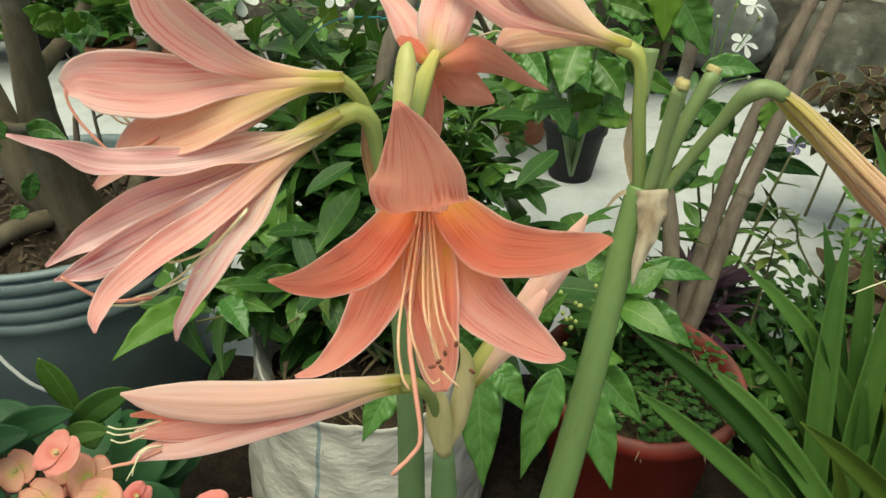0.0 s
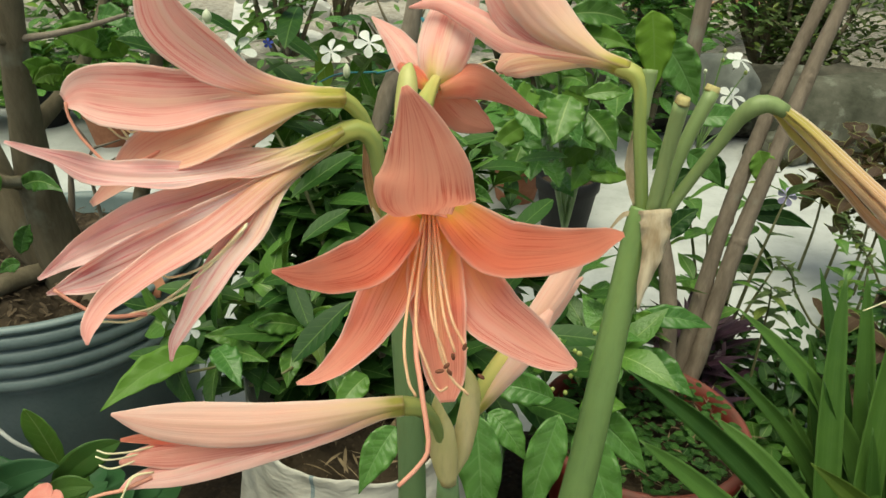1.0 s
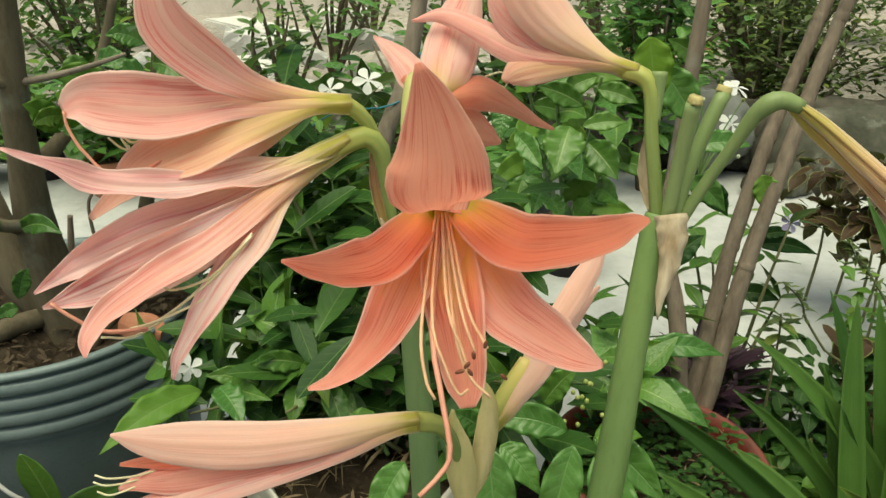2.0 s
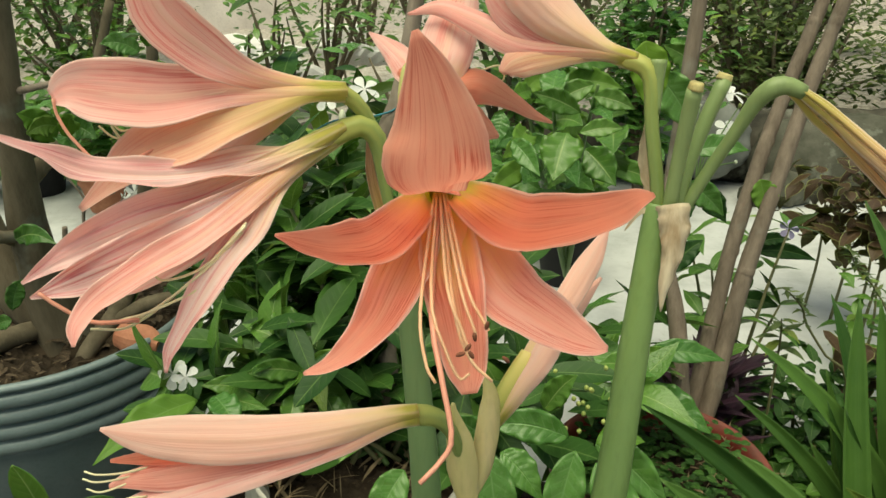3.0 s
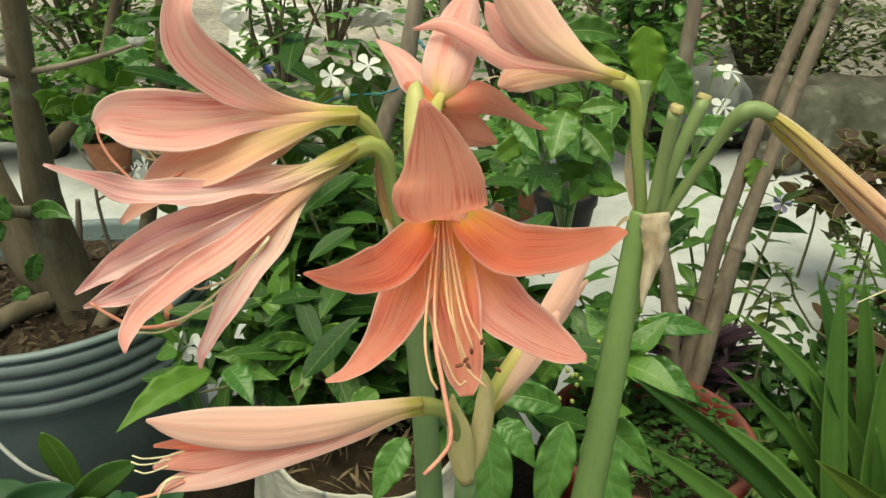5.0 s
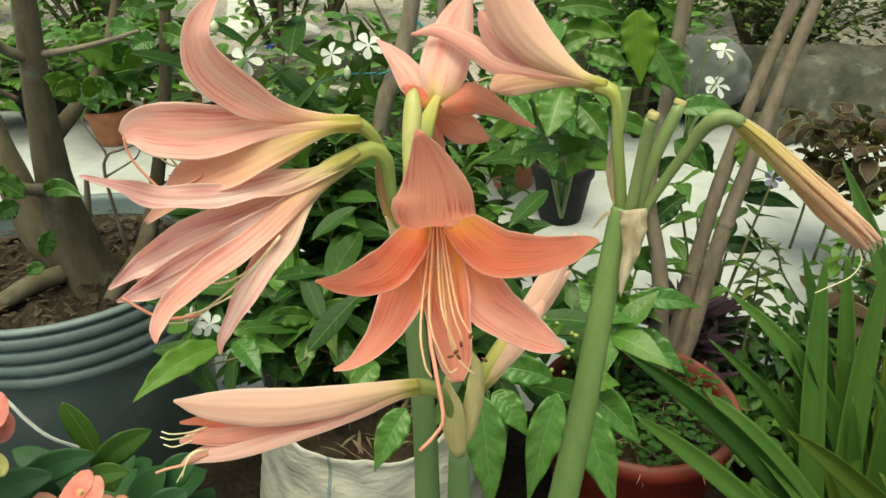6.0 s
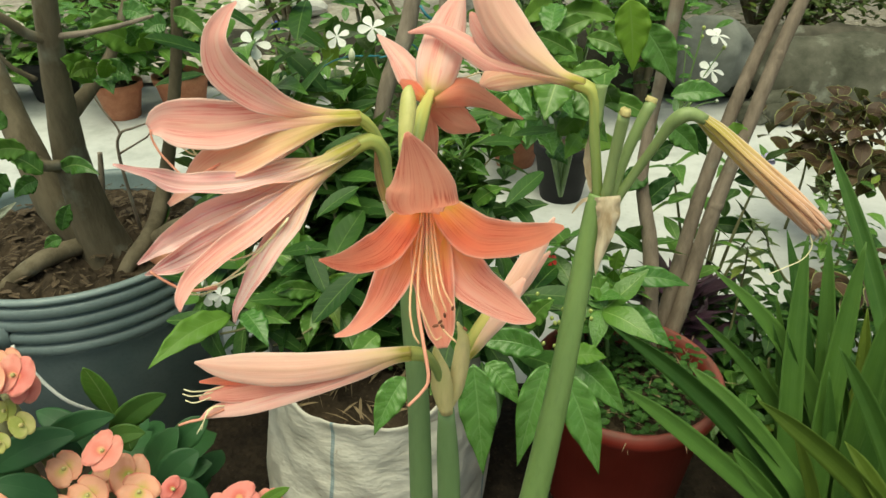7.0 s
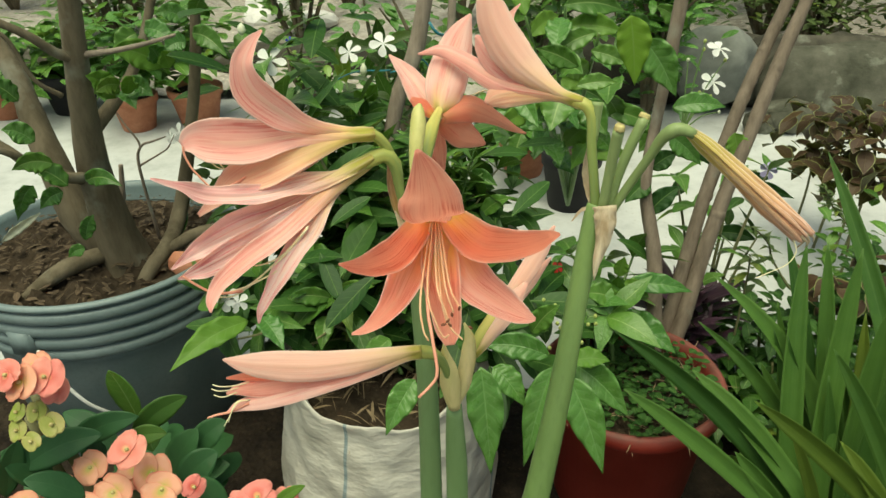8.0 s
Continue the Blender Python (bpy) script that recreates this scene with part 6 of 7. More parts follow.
for a, b, half, mat in (
    ((0.0500, 0.5354, 0.4329), (0.0640, 0.4890, 0.3182), 0.0205, LEAF_BIG), ((0.1310, 0.5630, 0.4139), (0.1020, 0.5171, 0.3032), 0.0185, LEAF_BIG), ((0.1500, 0.5613, 0.4020), (0.1920, 0.5092, 0.3043), 0.021, LEAF_BIG), ((0.1580, 0.6096, 0.3861), (0.2270, 0.5722, 0.3358), 0.021, LEAF_BIG),
    ((0.0640, 0.5809, 0.3972), (0.1030, 0.5553, 0.3594), 0.016, LEAF_BIG), ((0.1320, 0.6106, 0.3930), (0.0470, 0.6121, 0.4039), 0.017, LEAF_BIG), ((-0.0240, 0.5418, 0.4067), (-0.0550, 0.5043, 0.3555), 0.016, LEAF_BIG), ((-0.1840, 0.7419, 0.4655), (-0.1500, 0.7051, 0.4191), 0.017, LEAF),
    ((-0.1460, 0.6938, 0.4106), (-0.0890, 0.6781, 0.4421), 0.013, LEAF_LIME), ((-0.1510, 0.6940, 0.4116), (-0.2080, 0.6749, 0.4193), 0.013, LEAF),
):
    big_leaf(jasmine, a, b, half, mat, 0.10, rng.uniform(-18, 18))
for a, b, half, mat in (
    ((-0.2260, 0.6345, 0.4200), (-0.1880, 0.5916, 0.4018), 0.015, LEAF_BIG), ((-0.1590, 0.6902, 0.3849), (-0.1610, 0.6555, 0.3534), 0.013, LEAF), ((-0.2360, 0.6154, 0.4277), (-0.3040, 0.5326, 0.4131), 0.0165, LEAF_LIME), ((-0.1200, 0.8919, 0.4545), (-0.1960, 0.8693, 0.4375), 0.016, LEAF_BIG),
    ((-0.1260, 0.6903, 0.3859), (-0.0980, 0.6446, 0.3479), 0.014, LEAF), ((-0.0680, 0.6493, 0.3815), (-0.0980, 0.6060, 0.3603), 0.015, LEAF), ((-0.2020, 0.6901, 0.3839), (-0.2560, 0.6730, 0.4065), 0.013, LEAF), ((0.0320, 0.9245, 0.4711), (-0.0180, 0.8934, 0.4654), 0.014, LEAF),
    ((0.0420, 0.8898, 0.4396), (0.0870, 0.8748, 0.4771), 0.013, LEAF), ((0.0560, 0.6273, 0.3685), (0.0140, 0.6132, 0.4118), 0.014, LEAF_BIG),
):
    big_leaf(jasmine, a, b, half, mat, 0.10, rng.uniform(-18, 18))
for a, b, half, mat in (
    ((0.1140, 0.6789, 0.3764), (0.1460, 0.6662, 0.4296), 0.014, LEAF), ((0.1550, 0.5915, 0.4008), (0.2010, 0.5917, 0.4027), 0.013, LEAF_LIME), ((0.0220, 0.9460, 0.4802), (0.0670, 0.9246, 0.4721), 0.013, LEAF_BIG), ((-0.2340, 0.9211, 0.4473), (-0.2930, 0.8993, 0.4353), 0.015, LEAF_DARK),
    ((-0.1550, 0.9963, 0.4792), (-0.1790, 0.9619, 0.4497), 0.014, LEAF_DARK), ((-0.1380, 0.9906, 0.5820), (-0.1200, 0.9846, 0.6111), 0.012, LEAF_LIME), ((-0.1400, 0.9893, 0.5731), (-0.1580, 0.9833, 0.6022), 0.011, LEAF_LIME), ((-0.1390, 0.9881, 0.5642), (-0.1000, 0.9797, 0.5764), 0.010, LEAF),
):
    big_leaf(jasmine, a, b, half, mat, 0.10, rng.uniform(-18, 18))
for k in range(26):
    c = Vector(rng.choice(((0.1490, 0.7308, 0.3862), (0.1750, 0.7090, 0.3751), (0.1590, 0.6883, 0.3710), (-0.3070, 0.7372, 0.4318)))) + Vector((rng.gauss(0, 0.014), rng.gauss(0, 0.014), rng.gauss(0, 0.018)))
    part("berry", ball(bmesh.new(), c, 0.0028, 0.0028, 0.0032, 8, 6), BERRY, jasmine)

five_star(jasmine, (0.1600, 0.8594, 0.3671), (0.2, -1, 0.4), 0.010, RED_PETAL, 0.7)

# ---- broad-leaved plant and canes in the red pot ----
BROAD_SET = leaf_set("leaf", LEAF, "lance", 0.40, fold=0.22) + leaf_set("leaf", LEAF_BIG, "ovate", 0.42, fold=0.22)
broad = thing("broad_leaved_plant", (POT.x, POT.y, 0.22), "broad-leaved green plant with woody stems in the red pot", "plant")
trunk("stem", broad, [(POT.x + 0.045, POT.y + 0.055, 0.215, 0.012), *[(0.3120, 0.8898, 0.3679, 0.0114), (0.2900, 0.9252, 0.4761, 0.0094), (0.3020, 0.9600, 0.5802, 0.0084), (0.3110, 0.9724, 0.6683, 0.0098), (0.3170, 0.9820, 0.7367, 0.0095), (0.3260, 0.9970, 0.8436, 0.0084)]], CANE, 24, 12)
for a, b, half, mat in (
    ((0.2500, 0.8116, 0.3143), (0.3310, 0.7667, 0.2822), 0.023, LEAF_BIG), ((0.2580, 0.8280, 0.3594), (0.3580, 0.8268, 0.3505), 0.016, LEAF_BIG), ((0.2570, 0.8287, 0.3644), (0.2930, 0.8160, 0.3460), 0.012, LEAF_LIME), ((0.2500, 0.8392, 0.3670), (0.2540, 0.8343, 0.4040), 0.011, LEAF_LIME),
    ((0.2430, 0.8063, 0.3484), (0.1910, 0.7888, 0.3680), 0.018, LEAF), ((0.2270, 0.8560, 0.7420), (0.2390, 0.8400, 0.6570), 0.022, LEAF_LIT), ((0.2610, 0.9257, 0.6951), (0.3130, 0.9150, 0.6189), 0.024, LEAF_BIG), ((0.3220, 0.9553, 0.5465), (0.3740, 0.9490, 0.5020), 0.018, LEAF_BIG),
):
    big_leaf(broad, a, b, half, mat, 0.08, rng.uniform(-15, 15))
for a, b, half, mat in (
    ((0.3220, 0.9611, 0.5881), (0.3990, 0.9613, 0.5891), 0.016, LEAF_BIG), ((0.2960, 0.9264, 0.4850), (0.2600, 0.9119, 0.4537), 0.018, LEAF_DARK), ((0.3540, 1.0746, 0.6772), (0.3030, 1.0792, 0.7099), 0.016, LEAF), ((0.4170, 0.9560, 0.5515), (0.4320, 0.9482, 0.4960), 0.017, LEAF_LIME),
    ((0.2870, 1.0268, 0.6961), (0.2380, 1.0246, 0.6802), 0.016, LEAF_DARK), ((0.3050, 0.9564, 0.5545), (0.2790, 0.9515, 0.5198), 0.016, LEAF), ((0.2970, 0.9189, 0.4315), (0.3430, 0.9253, 0.4770), 0.016, LEAF_DARK), ((0.2990, 0.9479, 0.4941), (0.3380, 0.9517, 0.5208), 0.015, LEAF_DARK),
):
    big_leaf(broad, a, b, half, mat, 0.08, rng.uniform(-15, 15))
w3 = Vector((0.4170, 1.1019, 0.5835))
for d, face, r in (((0, 0, 0), (0.2, -0.7, 0.9), 0.022), ((0.004, 0.01, 0.052), (0.3, -0.5, 1.0), 0.021)):
    five_star(broad, w3 + Vector(d), face, r, PERI_WHITE, 0.6)
for k in range(9):
    a = Vector((0.3700, 1.0711, 0.5081))
    b = w3 + Vector((rng.uniform(-0.05, 0.02), rng.uniform(-0.02, 0.03), rng.uniform(-0.05, 0.07)))
    rod("flower_stalk", [(*a, 0.0016), (*(a.lerp(b, 0.5) + Vector((0, 0, 0.01))), 0.0012), (*b, 0.0009)], GREEN_TWIG, broad, 8, 5)
    part("berry", ball(bmesh.new(), b, 0.003, 0.003, 0.0035, 8, 6), BUD_PALE if k % 2 else BERRY, broad)
for k, tip in enumerate(((0.2140, 0.8775, 0.3525), (0.2540, 0.8538, 0.3275), (0.1970, 0.8245, 0.3347), (0.2870, 0.9277, 0.3505), (0.2300, 0.7839, 0.3333), (0.1860, 0.9093, 0.3632))):
    t = Vector(tip)
    root = Vector((POT.x - 0.06 + 0.01 * k, POT.y + 0.03, 0.22))
    pts = [(*root, 0.0035), (*(root.lerp(t, 0.5) + Vector((0, 0.02, 0.02))), 0.003), (*t, 0.0018)]
    rod("stem", pts, GREEN_TWIG, broad, 10, 6)
    clothe(broad, pts, BROAD_SET, rng, 0.05, 0.085, (0.1, 0.7), 0.45, 2, 5)
for row in ([(0.3470, 0.8919, 0.2394, 0.0120), (0.3830, 0.9393, 0.4327, 0.0105), (0.4200, 0.9783, 0.5665, 0.0098), (0.4550, 1.0116, 0.6598, 0.0092), (0.4810, 1.0312, 0.7277, 0.0090), (0.5170, 1.0558, 0.8303, 0.0080)], [(0.3650, 0.8822, 0.2418, 0.0128), (0.4020, 0.9260, 0.4103, 0.0114), (0.4370, 0.9543, 0.5396, 0.0101), (0.4700, 0.9887, 0.6408, 0.0099), (0.5000, 1.0116, 0.7315, 0.0089), (0.5330, 1.0348, 0.8252, 0.0086)]):
    c = thing("cane", row[0][:3], "brown wooden cane leaning out of the red pot", "cane", "canes in the pot")
    foot = Vector(row[0][:3])
    trunk("pole", c, [(foot.x - 0.02, foot.y - 0.01, 0.21, row[0][3]), *row], CANE, 26, 12)
    for k in range(1, 5):
        p, q = Vector(row[k][:3]), Vector(row[k + 1][:3])
        d, r = (q - p).normalized() * 0.007, row[k][3]
        p = p.lerp(q, 0.15 * (k % 3))
        rod("knot", [(*(p - d), r * 0.92), (*(p - d * 0.4), r * 1.035), (*(p + d * 0.4), r * 1.03), (*(p + d), r * 0.92)], CANE, c, 8, 12)

# ---- broad-leaved plant in the black pot ----
dark_plant = thing("potted_plant", (0.2526, 1.5634, 0.1300), "broad-leaved dark green plant in a black pot", "plant")
FOOT = Vector((0.2502, 1.5430, 0.1400))
for tip in ((0.1680, 1.2159, 0.6048), (0.2480, 1.2689, 0.6226), (0.1230, 1.1604, 0.5692), (0.2650, 1.1593, 0.5613), (0.1930, 1.3739, 0.6513), (0.1170, 1.3710, 0.6305)):
    t = Vector(tip)
    rod("stem", [(*FOOT, 0.006), (*(FOOT.lerp(t, 0.5) + Vector((0, 0.05, 0.02))), 0.005), (*t, 0.003)], GREEN_TWIG, dark_plant, 12, 7)
    for k in range(7):
        c = FOOT.lerp(t, 0.45 + 0.09 * k) + Vector((0, 0.03, 0.0))
        w = rand_way(rng, (-0.5, 0.25))
        w.y = min(w.y, 0.5) - 0.3
        big_leaf(dark_plant, c, c + w.normalized() * rng.uniform(0.08, 0.13), rng.uniform(0.018, 0.028), rng.choice((LEAF_BIG, LEAF_LIME, LEAF, LEAF_BIG)), 0.08, rng.uniform(-20, 20), "lance")
for a, b, half, mat in (
    ((0.1680, 1.0232, 0.5986), (0.1450, 0.9652, 0.5452), 0.030, LEAF), ((0.1970, 1.0395, 0.5711), (0.2380, 1.0030, 0.5267), 0.025, LEAF), ((0.0900, 1.0122, 0.5921), (0.1270, 0.9564, 0.5545), 0.016, LEAF_BIG), ((0.1920, 1.0663, 0.6178), (0.1230, 1.0702, 0.6455), 0.018, LEAF),
    ((0.1880, 1.0427, 0.5938), (0.2510, 1.0436, 0.5998), 0.014, LEAF), ((0.1200, 1.0707, 0.6495), (0.0890, 1.0197, 0.6455), 0.014, LEAF_LIME), ((0.2120, 1.0893, 0.6378), (0.2700, 1.0668, 0.6218), 0.016, LEAF), ((0.0800, 1.0664, 0.6188), (0.0680, 1.0395, 0.5711), 0.016, LEAF_BIG), ((0.1060, 1.0514, 0.5118), (0.0900, 1.0238, 0.4592), 0.02, LEAF),
):
    big_leaf(dark_plant, a, b, half, mat, 0.06, rng.uniform(-12, 12), "lance")

# ---- strap-leaved plant ----
strap = thing("strap_leaved_plant", (0.43, 0.60, 0.0), "clump of long green strap-shaped leaves", "plant")
def strap_leaf(foot, tip, bow, half, material):
    """A long leaf that rises from the clump and bows on its way to a drawn-out tip."""
    foot, tip, bow = Vector(foot), Vector(tip), Vector(bow)
    rows = []
    for v, w in ((1.0, 0.05), (0.85, 0.60), (0.68, 0.87), (0.48, 0.99), (0.27, 0.97), (0.0, 0.86)):
        rows.append((*(foot.lerp(tip, v) + bow * (4 * v * (1 - v))), half * w))
    if foot.z > 0.1:
        rows.append((*(foot.lerp(Vector((0.53, 0.61, 0.0)), 0.75)), half * 0.7))
    part("leaf", blade(rows, rng.uniform(-25, 25), 0.35, 0.02, 22, 6, 0.0012, None, 0.15), material, strap)


for foot, tip, bow, half, mat in (
    ((0.544, 0.602, 0.048), (0.371, 0.794, 0.402), (0.052, 0.003, 0.028), 0.0158, LEAF_STRAP),
    ((0.541, 0.620, 0.025), (0.364, 0.797, 0.320), (0.040, 0.009, 0.020), 0.0124, LEAF_STRAP),
    ((0.503, 0.591, 0.108), (0.217, 0.671, 0.391), (0.021, 0.004, 0.018), 0.0162, LEAF_STRAP),
    ((0.442, 0.578, 0.163), (0.234, 0.641, 0.319), (0.005, -0.001, 0.007), 0.0136, LEAF_STRAP),
    ((0.471, 0.591, 0.182), (0.331, 0.689, 0.316), (0.007, -0.004, 0.009), 0.0150, LEAF_STRAP),
    ((0.526, 0.479, 0.251), (0.315, 0.460, 0.464), (0.006, 0.005, 0.006), 0.0128, LEAF_STRAP_LIGHT),
    ((0.491, 0.602, 0.045), (0.480, 0.782, 0.463), (-0.011, -0.001, -0.000), 0.0157, LEAF_STRAP),
    ((0.534, 0.696, 0.137), (0.478, 0.839, 0.440), (0.006, -0.001, 0.002), 0.0124, LEAF_STRAP),
    ((0.539, 0.660, 0.095), (0.527, 0.820, 0.443), (0.003, 0.003, -0.001), 0.0135, LEAF_STRAP),
    ((0.508, 0.594, 0.057), (0.533, 0.744, 0.477), (-0.007, 0.006, -0.002), 0.0166, LEAF_STRAP),
):
    strap_leaf(foot, tip, bow, half, mat)
for foot, tip, bow, half, mat in (
    ((0.687, 0.690, 0.094), (0.567, 0.971, 0.517), (0.014, -0.002, 0.005), 0.0155, LEAF_STRAP),
    ((0.546, 0.625, 0.137), (0.555, 0.731, 0.387), (0.009, 0.005, -0.002), 0.0117, LEAF_STRAP_LIGHT),
    ((0.554, 0.505, 0.220), (0.419, 0.540, 0.469), (0.007, 0.001, 0.004), 0.0118, LEAF_STRAP),
    ((0.528, 0.478, 0.243), (0.420, 0.480, 0.397), (0.003, -0.001, 0.002), 0.0106, LEAF_STRAP_LIGHT),
    ((0.542, 0.597, 0.080), (0.566, 0.698, 0.440), (-0.003, 0.011, -0.003), 0.0166, LEAF_STRAP),
    ((0.516, 0.662, 0.114), (0.456, 0.775, 0.267), (0.008, 0.005, 0.000), 0.0108, LEAF_STRAP),
    ((0.518, 0.554, 0.133), (0.521, 0.588, 0.378), (-0.003, -0.000, -0.000), 0.0142, LEAF_STRAP),
    ((0.554, 0.588, 0.159), (0.549, 0.634, 0.417), (0.001, 0.005, -0.001), 0.0149, LEAF_STRAP),
    ((0.479, 0.537, 0.154), (0.393, 0.526, 0.368), (0.006, 0.006, 0.003), 0.0084, LEAF_STRAP_LIGHT),
    ((0.458, 0.577, 0.154), (0.378, 0.610, 0.248), (0.002, -0.001, 0.002), 0.0124, LEAF_STRAP),
):
    strap_leaf(foot, tip, bow, half, mat)
fan = random.Random(77)
for k in range(16):
    foot = Vector((fan.uniform(0.52, 0.64), fan.uniform(0.62, 0.74), 0.02))
    side, long = fan.uniform(-0.22, 0.45), fan.uniform(0.26, 0.44)
    out = Vector((side, fan.uniform(-0.05, 0.30), 1.0)).normalized()
    row = []
    for v, w in ((0.0, 0.0095), (0.3, 0.0115), (0.55, 0.0110), (0.8, 0.0070), (1.0, 0.0005)):
        p = foot + out * long * v + Vector((0.25 * side, 0.04, -0.16)) * long * v * v
        row.append((*p, w))
    part("leaf", blade(row, fan.uniform(-35, 35), 0.35, 0.02, 18, 6, 0.0012, None, 0.15), LEAF_STRAP_LIGHT if k % 7 == 0 else LEAF_STRAP, strap)

# ---- euphorbia with coral bracts ----
def bract_material(name, eye, ring, body, rim):
    """A rounded bract: tinted in rings round the small eye where the pair meets."""
    n = Nodes(name)
    u, v = n.uv()
    rnd = n.node("ObjectInfo").outputs["Random"]
    wide = n.math("MULTIPLY", n.math("SUBTRACT", u, 0.5), 1.7)
    deep = n.math("SUBTRACT", v, 0.22)
    d = n.math("SQRT", n.math("ADD", n.math("MULTIPLY", wide, wide), n.math("MULTIPLY", deep, deep)))
    wob = n.noise(130, 3)
    d = n.math("ADD", d, n.math("MULTIPLY", n.math("SUBTRACT", wob, 0.5), 0.14))
    col = n.ramp(d, [(0.0, eye), (0.10, eye), (0.20, ring), (0.42, body), (0.72, body), (0.95, rim)])
    col = n.mix(n.math("MULTIPLY", rnd, 0.25), col, (0.88, 0.54, 0.38, 1.0))
    col = n.mix(n.math("MULTIPLY", n.band(n.noise(60, 3), 0.5, 0.75), 0.3), col, (0.94, 0.66, 0.52, 1.0))
    return n.finish(col, 0.5, n.bump(wob, 0.25, 0.0008), spec=0.3, through=0.3)


BRACT = bract_material("bract_coral", (0.80, 0.42, 0.18), (0.76, 0.14, 0.12), (0.86, 0.27, 0.24), (0.88, 0.36, 0.30))
BRACT_TAN = bract_material("bract_tan", (0.50, 0.52, 0.10), (0.70, 0.44, 0.16), (0.82, 0.42, 0.28), (0.80, 0.27, 0.20))
BRACT_GREEN = bract_material("bract_green", (0.55, 0.56, 0.10), (0.30, 0.40, 0.06), (0.34, 0.44, 0.08), (0.44, 0.44, 0.12))
euphorbia = thing("euphorbia", (-0.36, 0.46, 0.0), "low euphorbia with coral-coloured bracts and thick leaves", "plant")
for foot, tip in (((-0.36, 0.50, 0), (-0.3540, 0.4683, 0.3151)), ((-0.40, 0.48, 0), (-0.4270, 0.4736, 0.4244)), ((-0.34, 0.5, 0), (-0.3980, 0.4396, 0.3262)), ((-0.3, 0.5, 0), (-0.3020, 0.4643, 0.2863)), ((-0.22, 0.5, 0), (-0.1940, 0.4543, 0.2867)), ((-0.43, 0.46, 0), (-0.4320, 0.4606, 0.4040))):
    t = Vector(tip)
    rod("stem", [(*foot, 0.009), (*(Vector(foot).lerp(t, 0.5) + Vector((0.01, 0.01, 0))), 0.008), (*t, 0.005)], TWIG, euphorbia, 12, 8, bumpy=0.2)


def bract_pair(at, face, r, material, eye=True):
    """Two broad rounded bracts round a small yellow-green eye."""
    at, f, r = Vector(at), Vector((0.6 * face[0], -0.62, 0.45 + 0.5 * face[2])).normalized(), r * 1.15
    s = f.cross(Vector((0.1, 0.2, 1))).normalized()
    s = Matrix.Rotation(rng.uniform(-1.5, 1.5), 3, f) @ s
    heart = part("flower", ball(bmesh.new(), at + f * 0.0028, 0.0022, 0.0020, 0.0020, 10, 7), CUT, euphorbia)
    for sign in (1, -1):
        d = s * sign
        rows = [(*(at + d * r * 0.98 * v + f * (0.06 * r * math.sin(math.pi * max(v, 0)) - 0.10 * r * v * v + (0.07 * r if sign > 0 else 0))), r * w) for v, w in ((-0.26, 0.45), (-0.1, 0.82), (0.1, 1.0), (0.3, 1.08), (0.52, 1.02), (0.72, 0.84), (0.88, 0.58), (0.97, 0.32), (1.0, 0.10))]
        part("bract", blade(rows, rng.uniform(-6, 6), 0.10, 0.06, 14, 8, 0.0008, tuple(f)), material, heart)


for at, face, r, mat in (
    ((-0.3230, 0.4467, 0.3767), (0.1, -1, 1.1), 0.0165, BRACT), ((-0.3750, 0.4519, 0.3416), (-0.2, -1, 1.2), 0.016, BRACT_TAN), ((-0.3950, 0.4209, 0.3369), (-0.2, -1, 1.0), 0.0155, BRACT_TAN), ((-0.3420, 0.4300, 0.3295), (0.1, -1, 0.9), 0.017, BRACT_TAN),
    ((-0.3120, 0.4601, 0.3283), (0.4, -0.8, 1.0), 0.018, BRACT_TAN), ((-0.2930, 0.4396, 0.3262), (0.3, -1, 0.8), 0.017, BRACT_TAN), ((-0.3360, 0.4690, 0.3200), (0.1, -0.7, 1.2), 0.017, BRACT_TAN), ((-0.2620, 0.4491, 0.3218), (0.9, -0.7, 0.5), 0.011, BRACT),
    ((-0.1870, 0.4390, 0.3222), (0.0, -1, 0.8), 0.016, BRACT), ((-0.1600, 0.4474, 0.3099), (0.3, -1, 0.8), 0.012, BRACT), ((-0.2060, 0.4290, 0.3226), (-0.3, -1, 0.8), 0.011, BRACT), ((-0.3810, 0.4408, 0.4785), (0.3, -1, 0.5), 0.016, BRACT),
):
    bract_pair(at, face, r, mat)
for at, face, r, mat in (
    ((-0.4000, 0.4308, 0.4789), (-0.3, -1, 0.5), 0.015, BRACT_TAN), ((-0.4030, 0.4603, 0.4737), (0.1, -0.8, 1.0), 0.014, BRACT_TAN), ((-0.4120, 0.4319, 0.4868), (-0.5, -1, 0.5), 0.014, BRACT), ((-0.3810, 0.4478, 0.4563), (0.6, -1, 0.0), 0.012, BRACT),
    ((-0.4160, 0.4228, 0.4224), (-0.3, -1, 0.5), 0.009, BRACT_GREEN), ((-0.3780, 0.4241, 0.4314), (0.4, -1, 0.3), 0.010, BRACT_GREEN), ((-0.3990, 0.4351, 0.4379), (0.0, -1, 0.8), 0.009, BRACT_GREEN), ((-0.3960, 0.4122, 0.4189), (0.0, -1, 0.3), 0.008, BRACT_GREEN),
    ((-0.4190, 0.4348, 0.4359), (-0.4, -1, 0.6), 0.008, BRACT_GREEN), ((-0.3640, 0.4089, 0.3234), (0, -1, 0.8), 0.016, BRACT_TAN), ((-0.3040, 0.4079, 0.3165), (0, -1, 0.8), 0.016, BRACT), ((-0.4240, 0.4004, 0.3347), (-0.2, -1, 0.8), 0.016, BRACT_TAN),
):
    bract_pair(at, face, r, mat)
